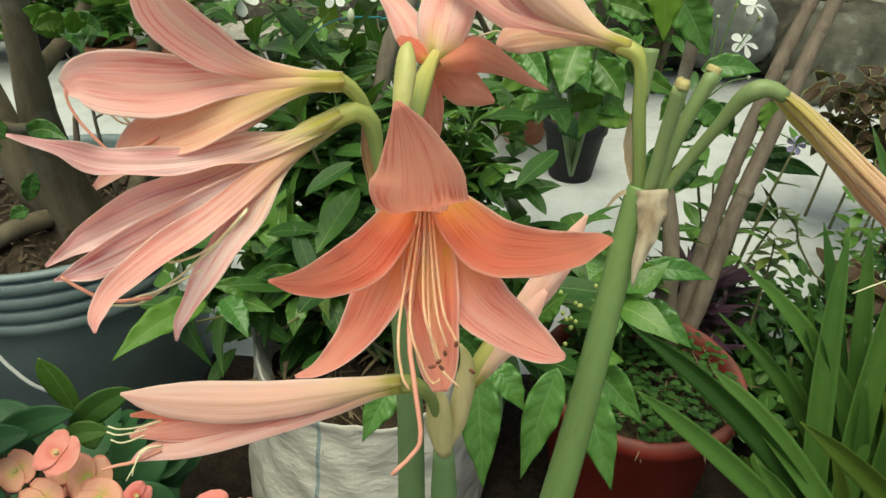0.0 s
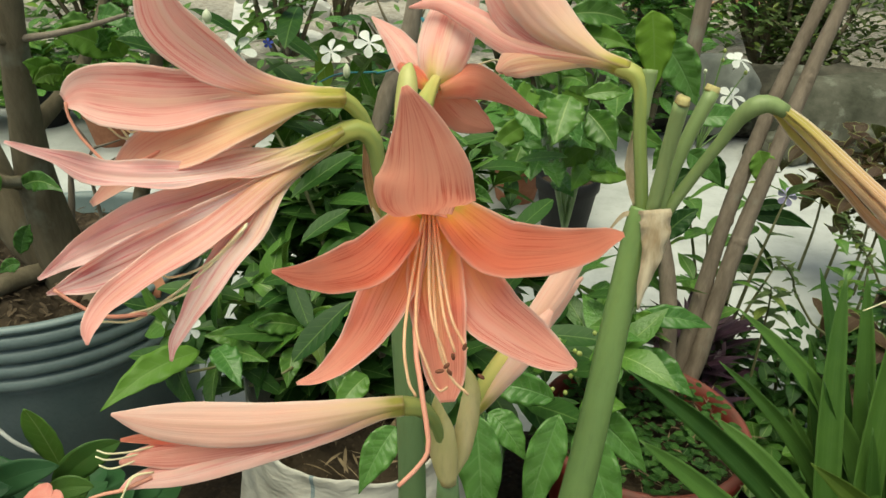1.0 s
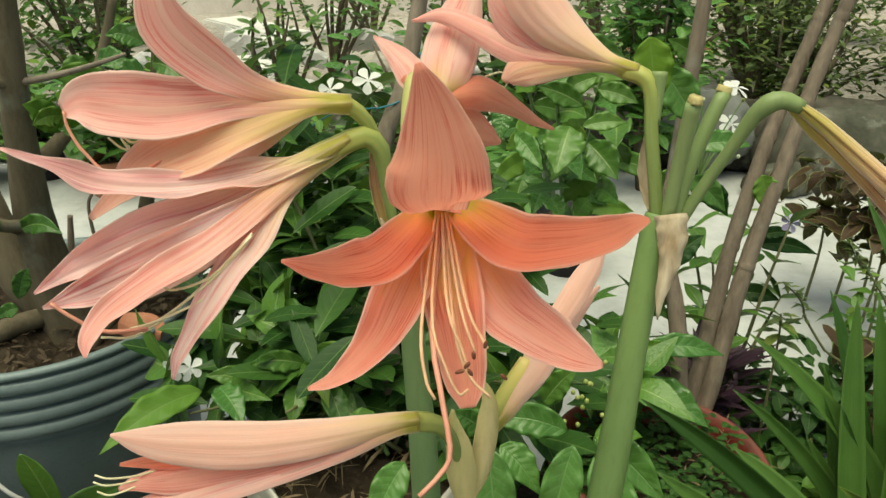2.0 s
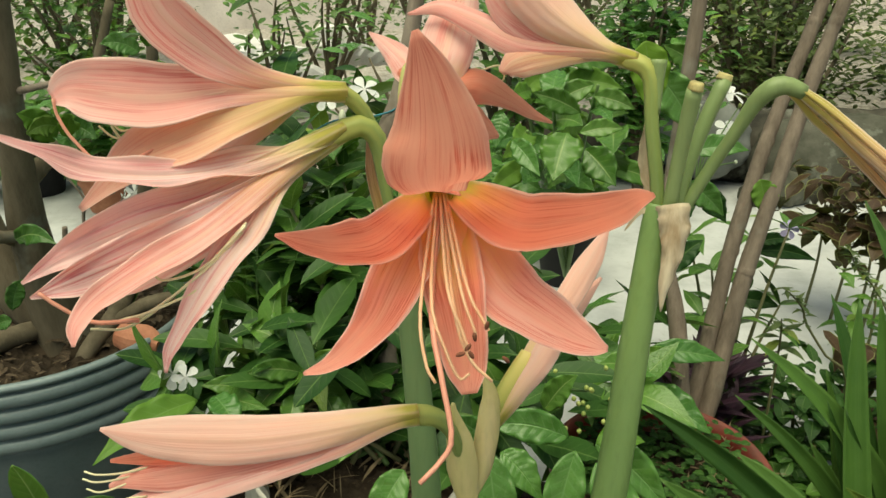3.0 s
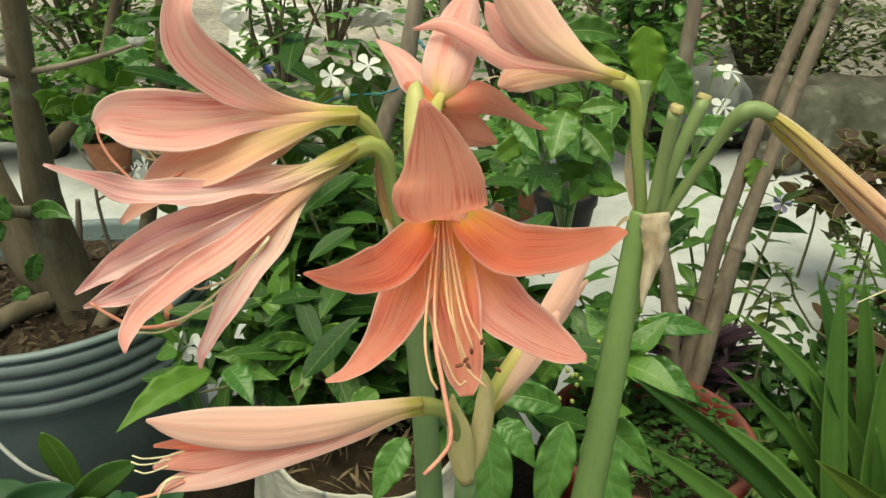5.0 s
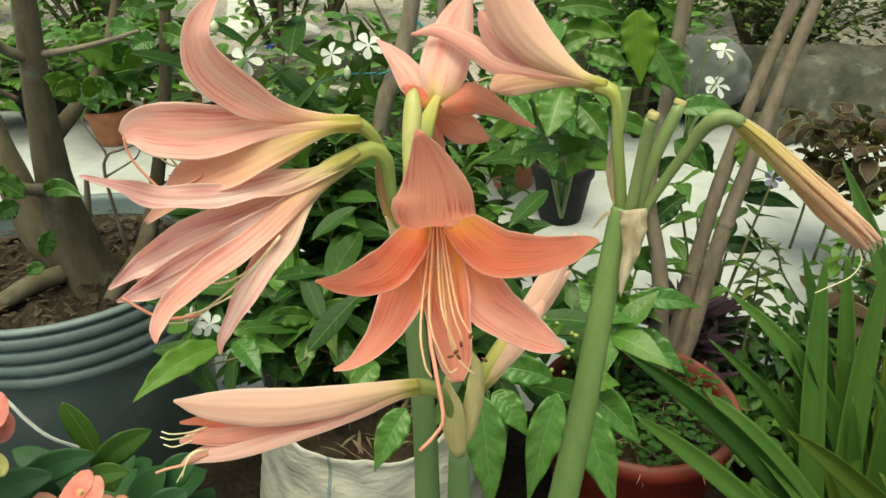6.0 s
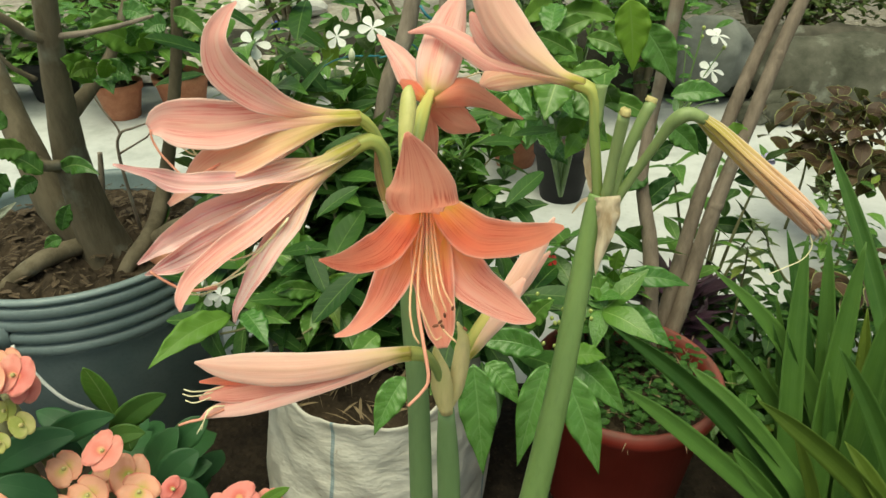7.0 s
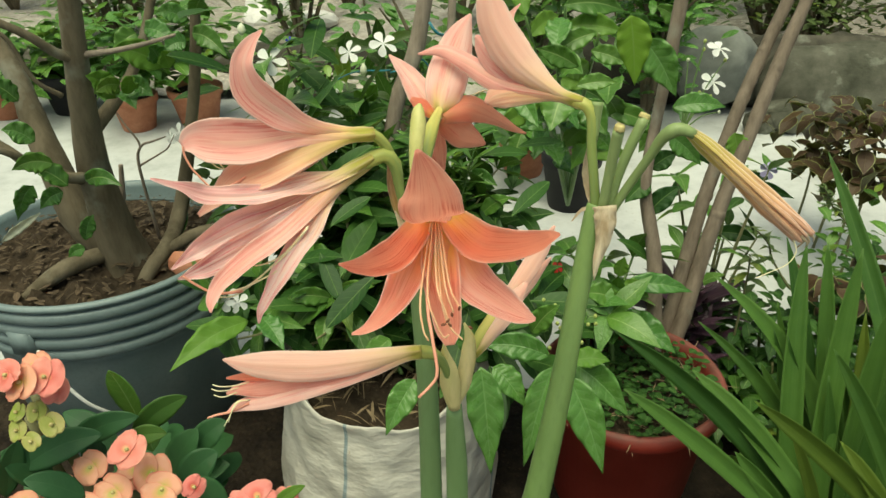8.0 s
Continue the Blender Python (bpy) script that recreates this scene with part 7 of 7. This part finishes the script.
for a, b, half, mat, turn in (
    ((-0.4400, 0.4336, 0.3553), (-0.3600, 0.4671, 0.3779), 0.0150, LEAF_SUCCULENT, 0), ((-0.4090, 0.4733, 0.3507), (-0.3330, 0.4972, 0.3766), 0.013, LEAF_SUCCULENT, 10), ((-0.3510, 0.5231, 0.3457), (-0.3640, 0.5145, 0.4277), 0.0125, LEAF, -40), ((-0.3490, 0.5025, 0.3426), (-0.2880, 0.5281, 0.3814), 0.013, LEAF_STRAP, 20),
    ((-0.3510, 0.4926, 0.3440), (-0.3090, 0.5030, 0.3465), 0.010, LEAF_STRAP, 15), ((-0.3020, 0.4927, 0.2733), (-0.2610, 0.5176, 0.3061), 0.016, LEAF_SUCCULENT, 0), ((-0.3260, 0.5113, 0.2616), (-0.2910, 0.5396, 0.3192), 0.016, LEAF_SUCCULENT, -20), ((-0.4480, 0.4109, 0.3373), (-0.4350, 0.4387, 0.3919), 0.013, LEAF_SUCCULENT, 30),
):
    big_leaf(euphorbia, a, b, half * 1.2, mat, 0.10, turn, "oval", 0.12, ruffle=0.03)
for a, b, half, mat, turn in (
    ((-0.3680, 0.4202, 0.3319), (-0.4160, 0.4054, 0.3704), 0.012, LEAF_SUCCULENT, 0), ((-0.3020, 0.5349, 0.2855), (-0.2630, 0.5594, 0.3164), 0.014, LEAF_SUCCULENT, 0), ((-0.3410, 0.5170, 0.3022), (-0.3580, 0.5425, 0.3400), 0.014, LEAF, 30), ((-0.1730, 0.4371, 0.3083), (-0.1370, 0.4503, 0.3307), 0.006, LEAF_LIME, 20),
    ((-0.3780, 0.4671, 0.3062), (-0.3940, 0.4845, 0.3582), 0.013, LEAF_SUCCULENT, 25), ((-0.4180, 0.4395, 0.3252), (-0.4490, 0.4279, 0.3864), 0.015, LEAF_SUCCULENT, 0), ((-0.2380, 0.4619, 0.2695), (-0.2790, 0.4678, 0.3111), 0.014, LEAF_SUCCULENT, 0), ((-0.3710, 0.4990, 0.3178), (-0.4430, 0.5241, 0.3527), 0.014, LEAF_SUCCULENT, 0),
):
    big_leaf(euphorbia, a, b, half * 1.2, mat, 0.10, turn, "oval", 0.12, ruffle=0.03)
EU = leaf_set("leaf", LEAF_SUCCULENT, "obovate", 0.5)
for k in range(90):
    c = Vector((rng.uniform(-0.47, -0.30), rng.uniform(0.46, 0.60), rng.uniform(0.08, 0.22)))
    put_leaf(euphorbia, rng.choice(EU), c, rand_way(rng, (0.0, 1.0)), (0, -0.4, 1), rng.uniform(0.06, 0.10))

# ---- low plants beyond the red pot ----
peri = thing("periwinkle", (0.6077, 1.4077, 0.0000), "small bushy plant with lilac flowers and glossy leaves", "plant")
PF = Vector((0.4740, 1.1060, 0.1820))
PF.z = 0.0
for tip in ((0.5720, 1.1863, 0.3939), (0.5100, 1.1842, 0.3791), (0.4320, 1.1284, 0.3415), (0.5710, 1.1674, 0.2592), (0.4040, 1.0703, 0.2870), (0.5300, 1.2176, 0.2572), (0.4060, 1.1842, 0.3791)):
    t = Vector(tip)
    pts = [(*PF, 0.004), (*(PF.lerp(t, 0.55) + Vector((0, 0, 0.03))), 0.003), (*t, 0.0018)]
    rod("stem", pts, TWIG, peri, 10, 6)
    clothe(peri, pts, JAS, rng, 0.07, 0.075, (0.1, 0.6), 0.5, 2, 4)
for a, b, half in (((0.5370, 1.2286, 0.3355), (0.6490, 1.2261, 0.3176), 0.015), ((0.5040, 1.1971, 0.2551), (0.5760, 1.1762, 0.2499), 0.017), ((0.5410, 1.2307, 0.3503), (0.5990, 1.2315, 0.3563), 0.012), ((0.4030, 1.1468, 0.4722), (0.4480, 1.1397, 0.4217), 0.02), ((0.4420, 1.2307, 0.3503), (0.3990, 1.2058, 0.3174), 0.014)):
    big_leaf(peri, a, b, half, LEAF_DARK, 0.08, rng.uniform(-10, 10))
five_star(peri, (0.5720, 1.1862, 0.3929), (0, -1, 0.5), 0.017, PERI_LILAC, 0.7)


def tuft(name, foot, n, length, material, label, category, slim=0.3, tilt=(0.2, 1.2), group="", h=0.0, shape="lance", spread=0.02, lowest=0.15):
    ob = thing(name, (foot[0], foot[1], 0), label, category, group)
    meshes = leaf_set("leaf", material, shape, slim)
    top = Vector(foot)
    if h:
        rod("stem", [(top.x, top.y, 0.0, 0.004), (top.x + 0.01, top.y, h * 0.4, 0.003), (top.x, top.y, h * 0.8, 0.002)], TWIG, ob, 8, 6)
    for k in range(n):
        c = Vector((top.x + rng.gauss(0, spread), top.y + rng.gauss(0, spread), h * rng.uniform(lowest, 1.0) if h else 0.01))
        put_leaf(ob, rng.choice(meshes), c, rand_way(rng, tilt), (0, 0, 1), length * rng.uniform(0.6, 1.1))
    return ob


for px in ((0.4055, 1.0200, 0.2654), (0.4586, 1.0800, 0.2403), (0.3769, 0.9800, 0.2669)):
    tuft("purple_plant", px, 30, 0.12, LEAF_PURPLE, "dark purple plant with narrow pointed leaves", "plant", 0.20, (0.3, 2.0), "purple plants", px[2] * 0.75, "lance", 0.022, 0.4)
for px, n in (((0.8970, 1.6000, 0.3387), 70), ((0.9470, 1.5500, 0.3545), 80), ((0.8603, 1.6600, 0.3123), 34), ((0.8940, 1.5000, 0.3144), 60), ((0.7174, 1.0600, 0.2044), 28), ((0.7434, 1.0200, 0.2381), 28)):
    tuft("coleus", px, n, 0.062, LEAF_COLEUS, "dark red coleus with yellow-edged leaves", "plant", 0.66, (-0.9, 0.3), "coleus plants", max(0.15, px[2] + 0.05), "ovate", 0.055, 0.55 if px[2] > 0.2 else 0.2)
for px, h in (((0.4944, 1.0500, 0.2385), 0.16), ((0.7300, 1.1000, 0.2539), 0.20), ((0.4277, 0.9500, 0.2176), 0.14), ((0.5145, 1.0000, 0.2057), 0.14), ((0.8391, 1.3500, 0.2440), 0.26), ((0.7749, 1.1500, 0.2475), 0.25), ((0.5851, 0.7400, 0.1285), 0.14), ((0.5542, 0.8200, 0.0955), 0.14), ((0.7007, 0.8400, 0.1101), 0.18), ((0.4967, 0.8600, 0.0802), 0.12)):
    tuft("ground_plant", px, 46, 0.055, rng.choice((LEAF_DARK, LEAF_DARK, LEAF_DARK, LEAF)), "low dark green bushy plant on the yard floor", "plant", 0.5, (-0.3, 0.9), "low plants", h, "ovate", 0.045)
for x, y, h in ((0.56, 1.04, 0.20), (0.62, 1.06, 0.19), (0.60, 0.97, 0.19), (0.66, 0.99, 0.20), (0.68, 1.08, 0.21), (0.55, 0.93, 0.18), (0.63, 0.90, 0.18), (0.47, 1.09, 0.17), (0.72, 0.95, 0.20), (0.79, 1.05, 0.22), (0.51, 1.10, 0.15)):
    tuft("ground_plant", (x, y, 0), 60, 0.040, LEAF_DARK, "low plant with crowded small dark green leaves", "plant", 0.5, (-0.4, 0.8), "low plants", h, "ovate", 0.040, 0.25)
SPRIG = leaf_set("leaf", LEAF_OLIVE, "lance", 0.34)
for name, label, pts, n, size in (
    ("weed_sprig", "thin curved weed stem with a leafy drooping tip", [(0.64, 1.00, 0.0, 0.0026), (0.604, 0.98, 0.223, 0.0022), (0.565, 0.98, 0.269, 0.0020), (0.527, 0.98, 0.323, 0.0018), (0.518, 0.98, 0.347, 0.0016), (0.500, 0.98, 0.368, 0.0013), (0.483, 0.98, 0.382, 0.0009)], 26, 0.016),
    ("weed_sprig", "upright pale green leafy weed sprout", [(0.50, 0.99, 0.0, 0.0024), (0.497, 0.985, 0.20, 0.0020), (0.494, 0.98, 0.29, 0.0016), (0.490, 0.98, 0.33, 0.0010)], 18, 0.036),
    ("weed_sprig", "feathery olive weed with many tiny leaves", [(0.86, 1.28, 0.0, 0.0030), (0.83, 1.26, 0.16, 0.0024), (0.78, 1.25, 0.246, 0.0020), (0.736, 1.25, 0.293, 0.0015), (0.712, 1.25, 0.332, 0.0009)], 60, 0.022),
):
    ob = thing(name, pts[0][:3], label, "weed", "weeds")
    rod("stem", pts, TWIG, ob, 18, 6)
    rows = spline([p[:3] for p in pts], 40)
    for k in range(n):
        c = Vector(rows[int(40 - 22 * (k / n) ** 1.3)])
        put_leaf(ob, rng.choice(SPRIG), c, rand_way(rng, (-0.3, 0.8)), (0, 0, 1), size * rng.uniform(0.7, 1.2))
for px, h in (((-1.2594, 2.4101, 0.0000), 0.40), ((-1.0546, 2.4863, 0.0000), 0.42), ((-1.6050, 2.5973, -0.0000), 0.36), ((-1.8306, 2.5221, 0.0000), 0.30), ((0.1597, 2.0573, 0.0000), 0.3)):
    tuft("potted_plant", px, 150, 0.095, rng.choice((LEAF, LEAF_BIG)), "leafy green plant growing in a small pot", "plant", 0.55, (-0.3, 0.8), "plants in small pots", h, "ovate", 0.085, 0.4)



# ---- shrubs beyond the logs ----
def far_shrub(at, w, d, h, n, size, material, label, seed, branches=9, fruit=0):
    rng = random.Random(seed)
    ob = thing("garden_shrub", at, label, "shrub", "shrubs behind the logs")
    tips = []
    for k in range(branches):
        t = Vector((at[0] + rng.uniform(-w, w), at[1] + rng.uniform(-d, d), at[2] + h * rng.uniform(0.5, 1.0)))
        m = Vector(at).lerp(t, 0.5) + Vector((rng.uniform(-0.06, 0.06), rng.uniform(-0.06, 0.06), 0.1 * h))
        rod("branch", [(*at, 0.014), (*m, 0.009), (*t, 0.003)], BARK, ob, 10, 6)
        tips += [(m, t)]
    c = Crowd()
    for k in range(n):
        m, t = rng.choice(tips)
        p = m.lerp(t, rng.uniform(-0.7, 1.1)) + Vector((rng.gauss(0, w * 0.22), rng.gauss(0, d * 0.3), rng.gauss(0, h * 0.10)))
        if p.z < 0.04:
            continue
        c.add(p, rand_way(rng, (-0.5, 0.7)), (0, -0.3, 1), size * rng.uniform(0.6, 1.3), rng.uniform(0.35, 0.6), rng.uniform(0, 0.4))
    tagged(adopt(new("foliage", c.mesh("foliage", material)), ob), "small leaves", kind="stuff")
    for k in range(fruit):
        m, t = tips[k % len(tips)]
        p = m.lerp(t, rng.uniform(0.1, 0.9)) + Vector((rng.gauss(0, 0.08), rng.uniform(-0.2, 0.0), -0.03))
        part("fruit", ball(bmesh.new(), p, 0.024, 0.024, 0.023, 12, 9), CITRUS, ob)
    return ob


CITRUS = plain_material("green_citrus", (0.12, 0.17, 0.04), (0.22, 0.26, 0.07), 18, 0.5, 0.3, 0.001)
SHRUB = "bushy garden shrub with many small green leaves"
far_shrub((1.5, 3.9, 0.1), 0.7, 0.35, 1.3, 3600, 0.042, LEAF_OLIVE, "citrus shrub with dense small olive-green leaves and green fruit", 1, 14, 9)
far_shrub((2.6, 3.8, 0.1), 0.7, 0.4, 1.5, 3600, 0.042, LEAF_OLIVE, "citrus shrub with dense small olive-green leaves and green fruit", 2, 14, 7)
far_shrub((0.7, 3.8, 0.1), 0.4, 0.3, 1.1, 1000, 0.042, LEAF_OLIVE, SHRUB, 3)
far_shrub((-0.1, 3.6, 0.1), 0.5, 0.3, 1.1, 520, 0.06, LEAF, SHRUB, 4)
far_shrub((-0.75, 4.0, 0.1), 0.3, 0.25, 0.9, 220, 0.06, LEAF, SHRUB, 5)
far_shrub((-1.9, 3.9, 0.1), 0.5, 0.4, 1.3, 1500, 0.030, LEAF_OLIVE, SHRUB, 6, 22)
far_shrub((-2.6, 3.9, 0.1), 0.6, 0.4, 1.5, 2400, 0.032, LEAF_OLIVE, SHRUB, 7, 22)
far_shrub((-3.5, 4.0, 0.1), 0.6, 0.4, 1.6, 2000, 0.06, LEAF, SHRUB, 8)
far_shrub((-0.7, 5.2, 0.1), 0.5, 0.4, 1.1, 800, 0.035, LEAF_OLIVE, SHRUB, 9, 14)
far_shrub((-2.9, 5.2, 0.1), 0.9, 0.5, 1.6, 1800, 0.08, LEAF, SHRUB, 10)
far_shrub((0.6, 5.2, 0.1), 0.9, 0.5, 1.3, 1600, 0.042, LEAF_OLIVE, SHRUB, 12)
far_shrub((2.4, 5.4, 0.1), 1.1, 0.5, 1.6, 2200, 0.08, LEAF, SHRUB, 13)
far_shrub((4.2, 4.6, 0.1), 0.9, 0.5, 1.6, 2400, 0.07, LEAF_OLIVE, SHRUB, 14)
far_shrub((1.25, 3.25, 0.1), 0.5, 0.25, 1.0, 1500, 0.042, LEAF_OLIVE, SHRUB, 41)
far_shrub((2.2, 3.25, 0.1), 0.6, 0.25, 1.1, 2200, 0.042, LEAF_OLIVE, SHRUB, 42)
far_shrub((3.2, 3.2, 0.1), 0.6, 0.25, 1.2, 2200, 0.042, LEAF_OLIVE, SHRUB, 43)
MID = "leafy green shrub standing on the yard floor"
far_shrub((-0.22, 2.25, 0.0), 0.16, 0.15, 0.60, 170, 0.065, LEAF_BIG, MID, 31)
far_shrub((0.15, 2.45, 0.0), 0.30, 0.2, 0.95, 560, 0.065, LEAF, MID, 32)
far_shrub((-0.85, 3.3, 0.0), 0.25, 0.12, 0.8, 300, 0.06, LEAF, MID, 33)
far_shrub((0.62, 2.5, 0.0), 0.22, 0.15, 0.95, 900, 0.06, LEAF_BIG, MID, 34)
far_shrub((-1.75, 3.35, 0.0), 0.35, 0.15, 0.9, 800, 0.06, LEAF, MID, 35)
for row in ([(-1.2800, 3.8564, 0.3519, 0.0593), (-1.1100, 3.8503, 0.3083, 0.0713), (-0.8790, 3.7464, 0.2876, 0.0637), (-0.7360, 3.7393, 0.2371, 0.0407)], [(-0.8640, 4.2550, 0.3140, 0.0517), (-0.6690, 4.2521, 0.2933, 0.0710), (-0.4420, 4.2485, 0.2675, 0.0451)]):
    slab = new("stone", mesh_of(tube(bmesh.new(), row, 14, 9, 0.6, True, 0.5), "stone", STONE_WHITE, False))
    tagged(slab, "long pale slab of rubble on the earth bed", "stone", "stones on the bed")
LOW = "low leafy shrub along the edge of the bed"
far_shrub((1.35, 3.05, 0.1), 0.35, 0.12, 0.5, 1300, 0.040, LEAF_OLIVE, LOW, 51)
far_shrub((2.0, 3.0, 0.1), 0.4, 0.12, 0.55, 1600, 0.040, LEAF_OLIVE, LOW, 52)
far_shrub((2.8, 2.95, 0.1), 0.4, 0.12, 0.6, 1600, 0.040, LEAF_OLIVE, LOW, 53)
far_shrub((0.75, 3.1, 0.1), 0.3, 0.12, 0.5, 700, 0.045, LEAF, LOW, 54)
far_shrub((-0.62, 2.62, 0.0), 0.2, 0.08, 0.30, 110, 0.06, LEAF, LOW, 55)
far_shrub((-1.45, 2.7, 0.0), 0.25, 0.08, 0.32, 150, 0.06, LEAF_BIG, LOW, 56)
far_shrub((-2.2, 2.75, 0.0), 0.3, 0.08, 0.35, 220, 0.06, LEAF, LOW, 57)
rng = random.Random(21)
for k in range(7):
    x, y = rng.uniform(-2.6, 0.4), rng.uniform(3.5, 4.6)
    r = rng.uniform(0.04, 0.10)
    bm = bmesh.new()
    bmesh.ops.create_icosphere(bm, subdivisions=2, radius=1, matrix=Matrix.Translation((x, y, 0.12 + r * 0.3)) @ Matrix.Rotation(rng.uniform(0, 3), 4, "Z") @ Matrix.Diagonal((r * 1.5, r, r * 0.6, 1)))
    for v in bm.verts:
        v.co += 0.25 * r * noise.noise_vector(v.co * 7)
    ob = new("stone", mesh_of(bm, "stone", STONE_WHITE, False))
    tagged(ob, "pale angular stone lying on the earth bed", "stone", "stones on the bed")


def slab(at, size, turn, material, name, label, category, group, wear=0.01, seed=0.0):
    """A block lying on the bed, with rounded and chipped edges."""
    bm = bmesh.new()
    bmesh.ops.create_cube(bm, size=1, matrix=Matrix.Diagonal((*size, 1)))
    bmesh.ops.bevel(bm, geom=bm.edges[:], offset=0.16 * min(size), segments=2, affect="EDGES")
    bmesh.ops.subdivide_edges(bm, edges=bm.edges[:], cuts=2, use_grid_fill=True)
    for v in bm.verts:
        v.co += wear * noise.noise_vector(v.co * 9 + Vector((seed, 0, 0)))
    ob = new(name, mesh_of(bm, name, material, False))
    ob.matrix_world = pose(at[0], at[1], at[2] + 0.5 * size[2], 0, 0, turn)
    return tagged(ob, label, category, group)


WHITE_SLAB = "white weathered concrete slab lying on the earth bed"
slab((-1.30, 4.35, 0.10), (0.24, 1.35, 0.06), 16, STONE_WHITE, "slab", WHITE_SLAB, "slab", "slabs on the bed", 0.012, 1.0)
slab((-1.75, 5.95, 0.10), (0.34, 1.40, 0.08), 39, STONE_WHITE, "slab", WHITE_SLAB, "slab", "slabs on the bed", 0.012, 2.0)
slab((-1.08, 6.35, 0.10), (0.45, 0.30, 0.16), 8, STONE_WHITE, "slab", WHITE_SLAB, "slab", "slabs on the bed", 0.012, 3.0)
slab((2.62, 6.45, 0.10), (0.34, 0.22, 0.42), 12, STONE_WHITE, "block", "pale concrete block standing on the earth bed", "block", "slabs on the bed", 0.008, 4.0)
heap_rng = random.Random(9)
for k in range(12):
    slab((heap_rng.uniform(0.9, 2.2), heap_rng.uniform(4.6, 5.9), 0.09), (0.21, 0.10, 0.065), heap_rng.uniform(0, 180), BRICK, "brick", "weathered brick lying on the earth bed", "brick", "bricks on the bed", 0.006, k)
post = thing("garden_post", (1.72, 5.05, 0.0), "thin dark upright garden post in the bed", "post")
rod("pole", [(1.72, 5.05, 0.02, 0.032), (1.74, 5.05, 0.8, 0.030), (1.75, 5.06, 1.6, 0.028)], bark("dark_post", (0.02, 0.024, 0.022), (0.05, 0.055, 0.05), 20, 0.2), post, 10, 10, bumpy=0.1)
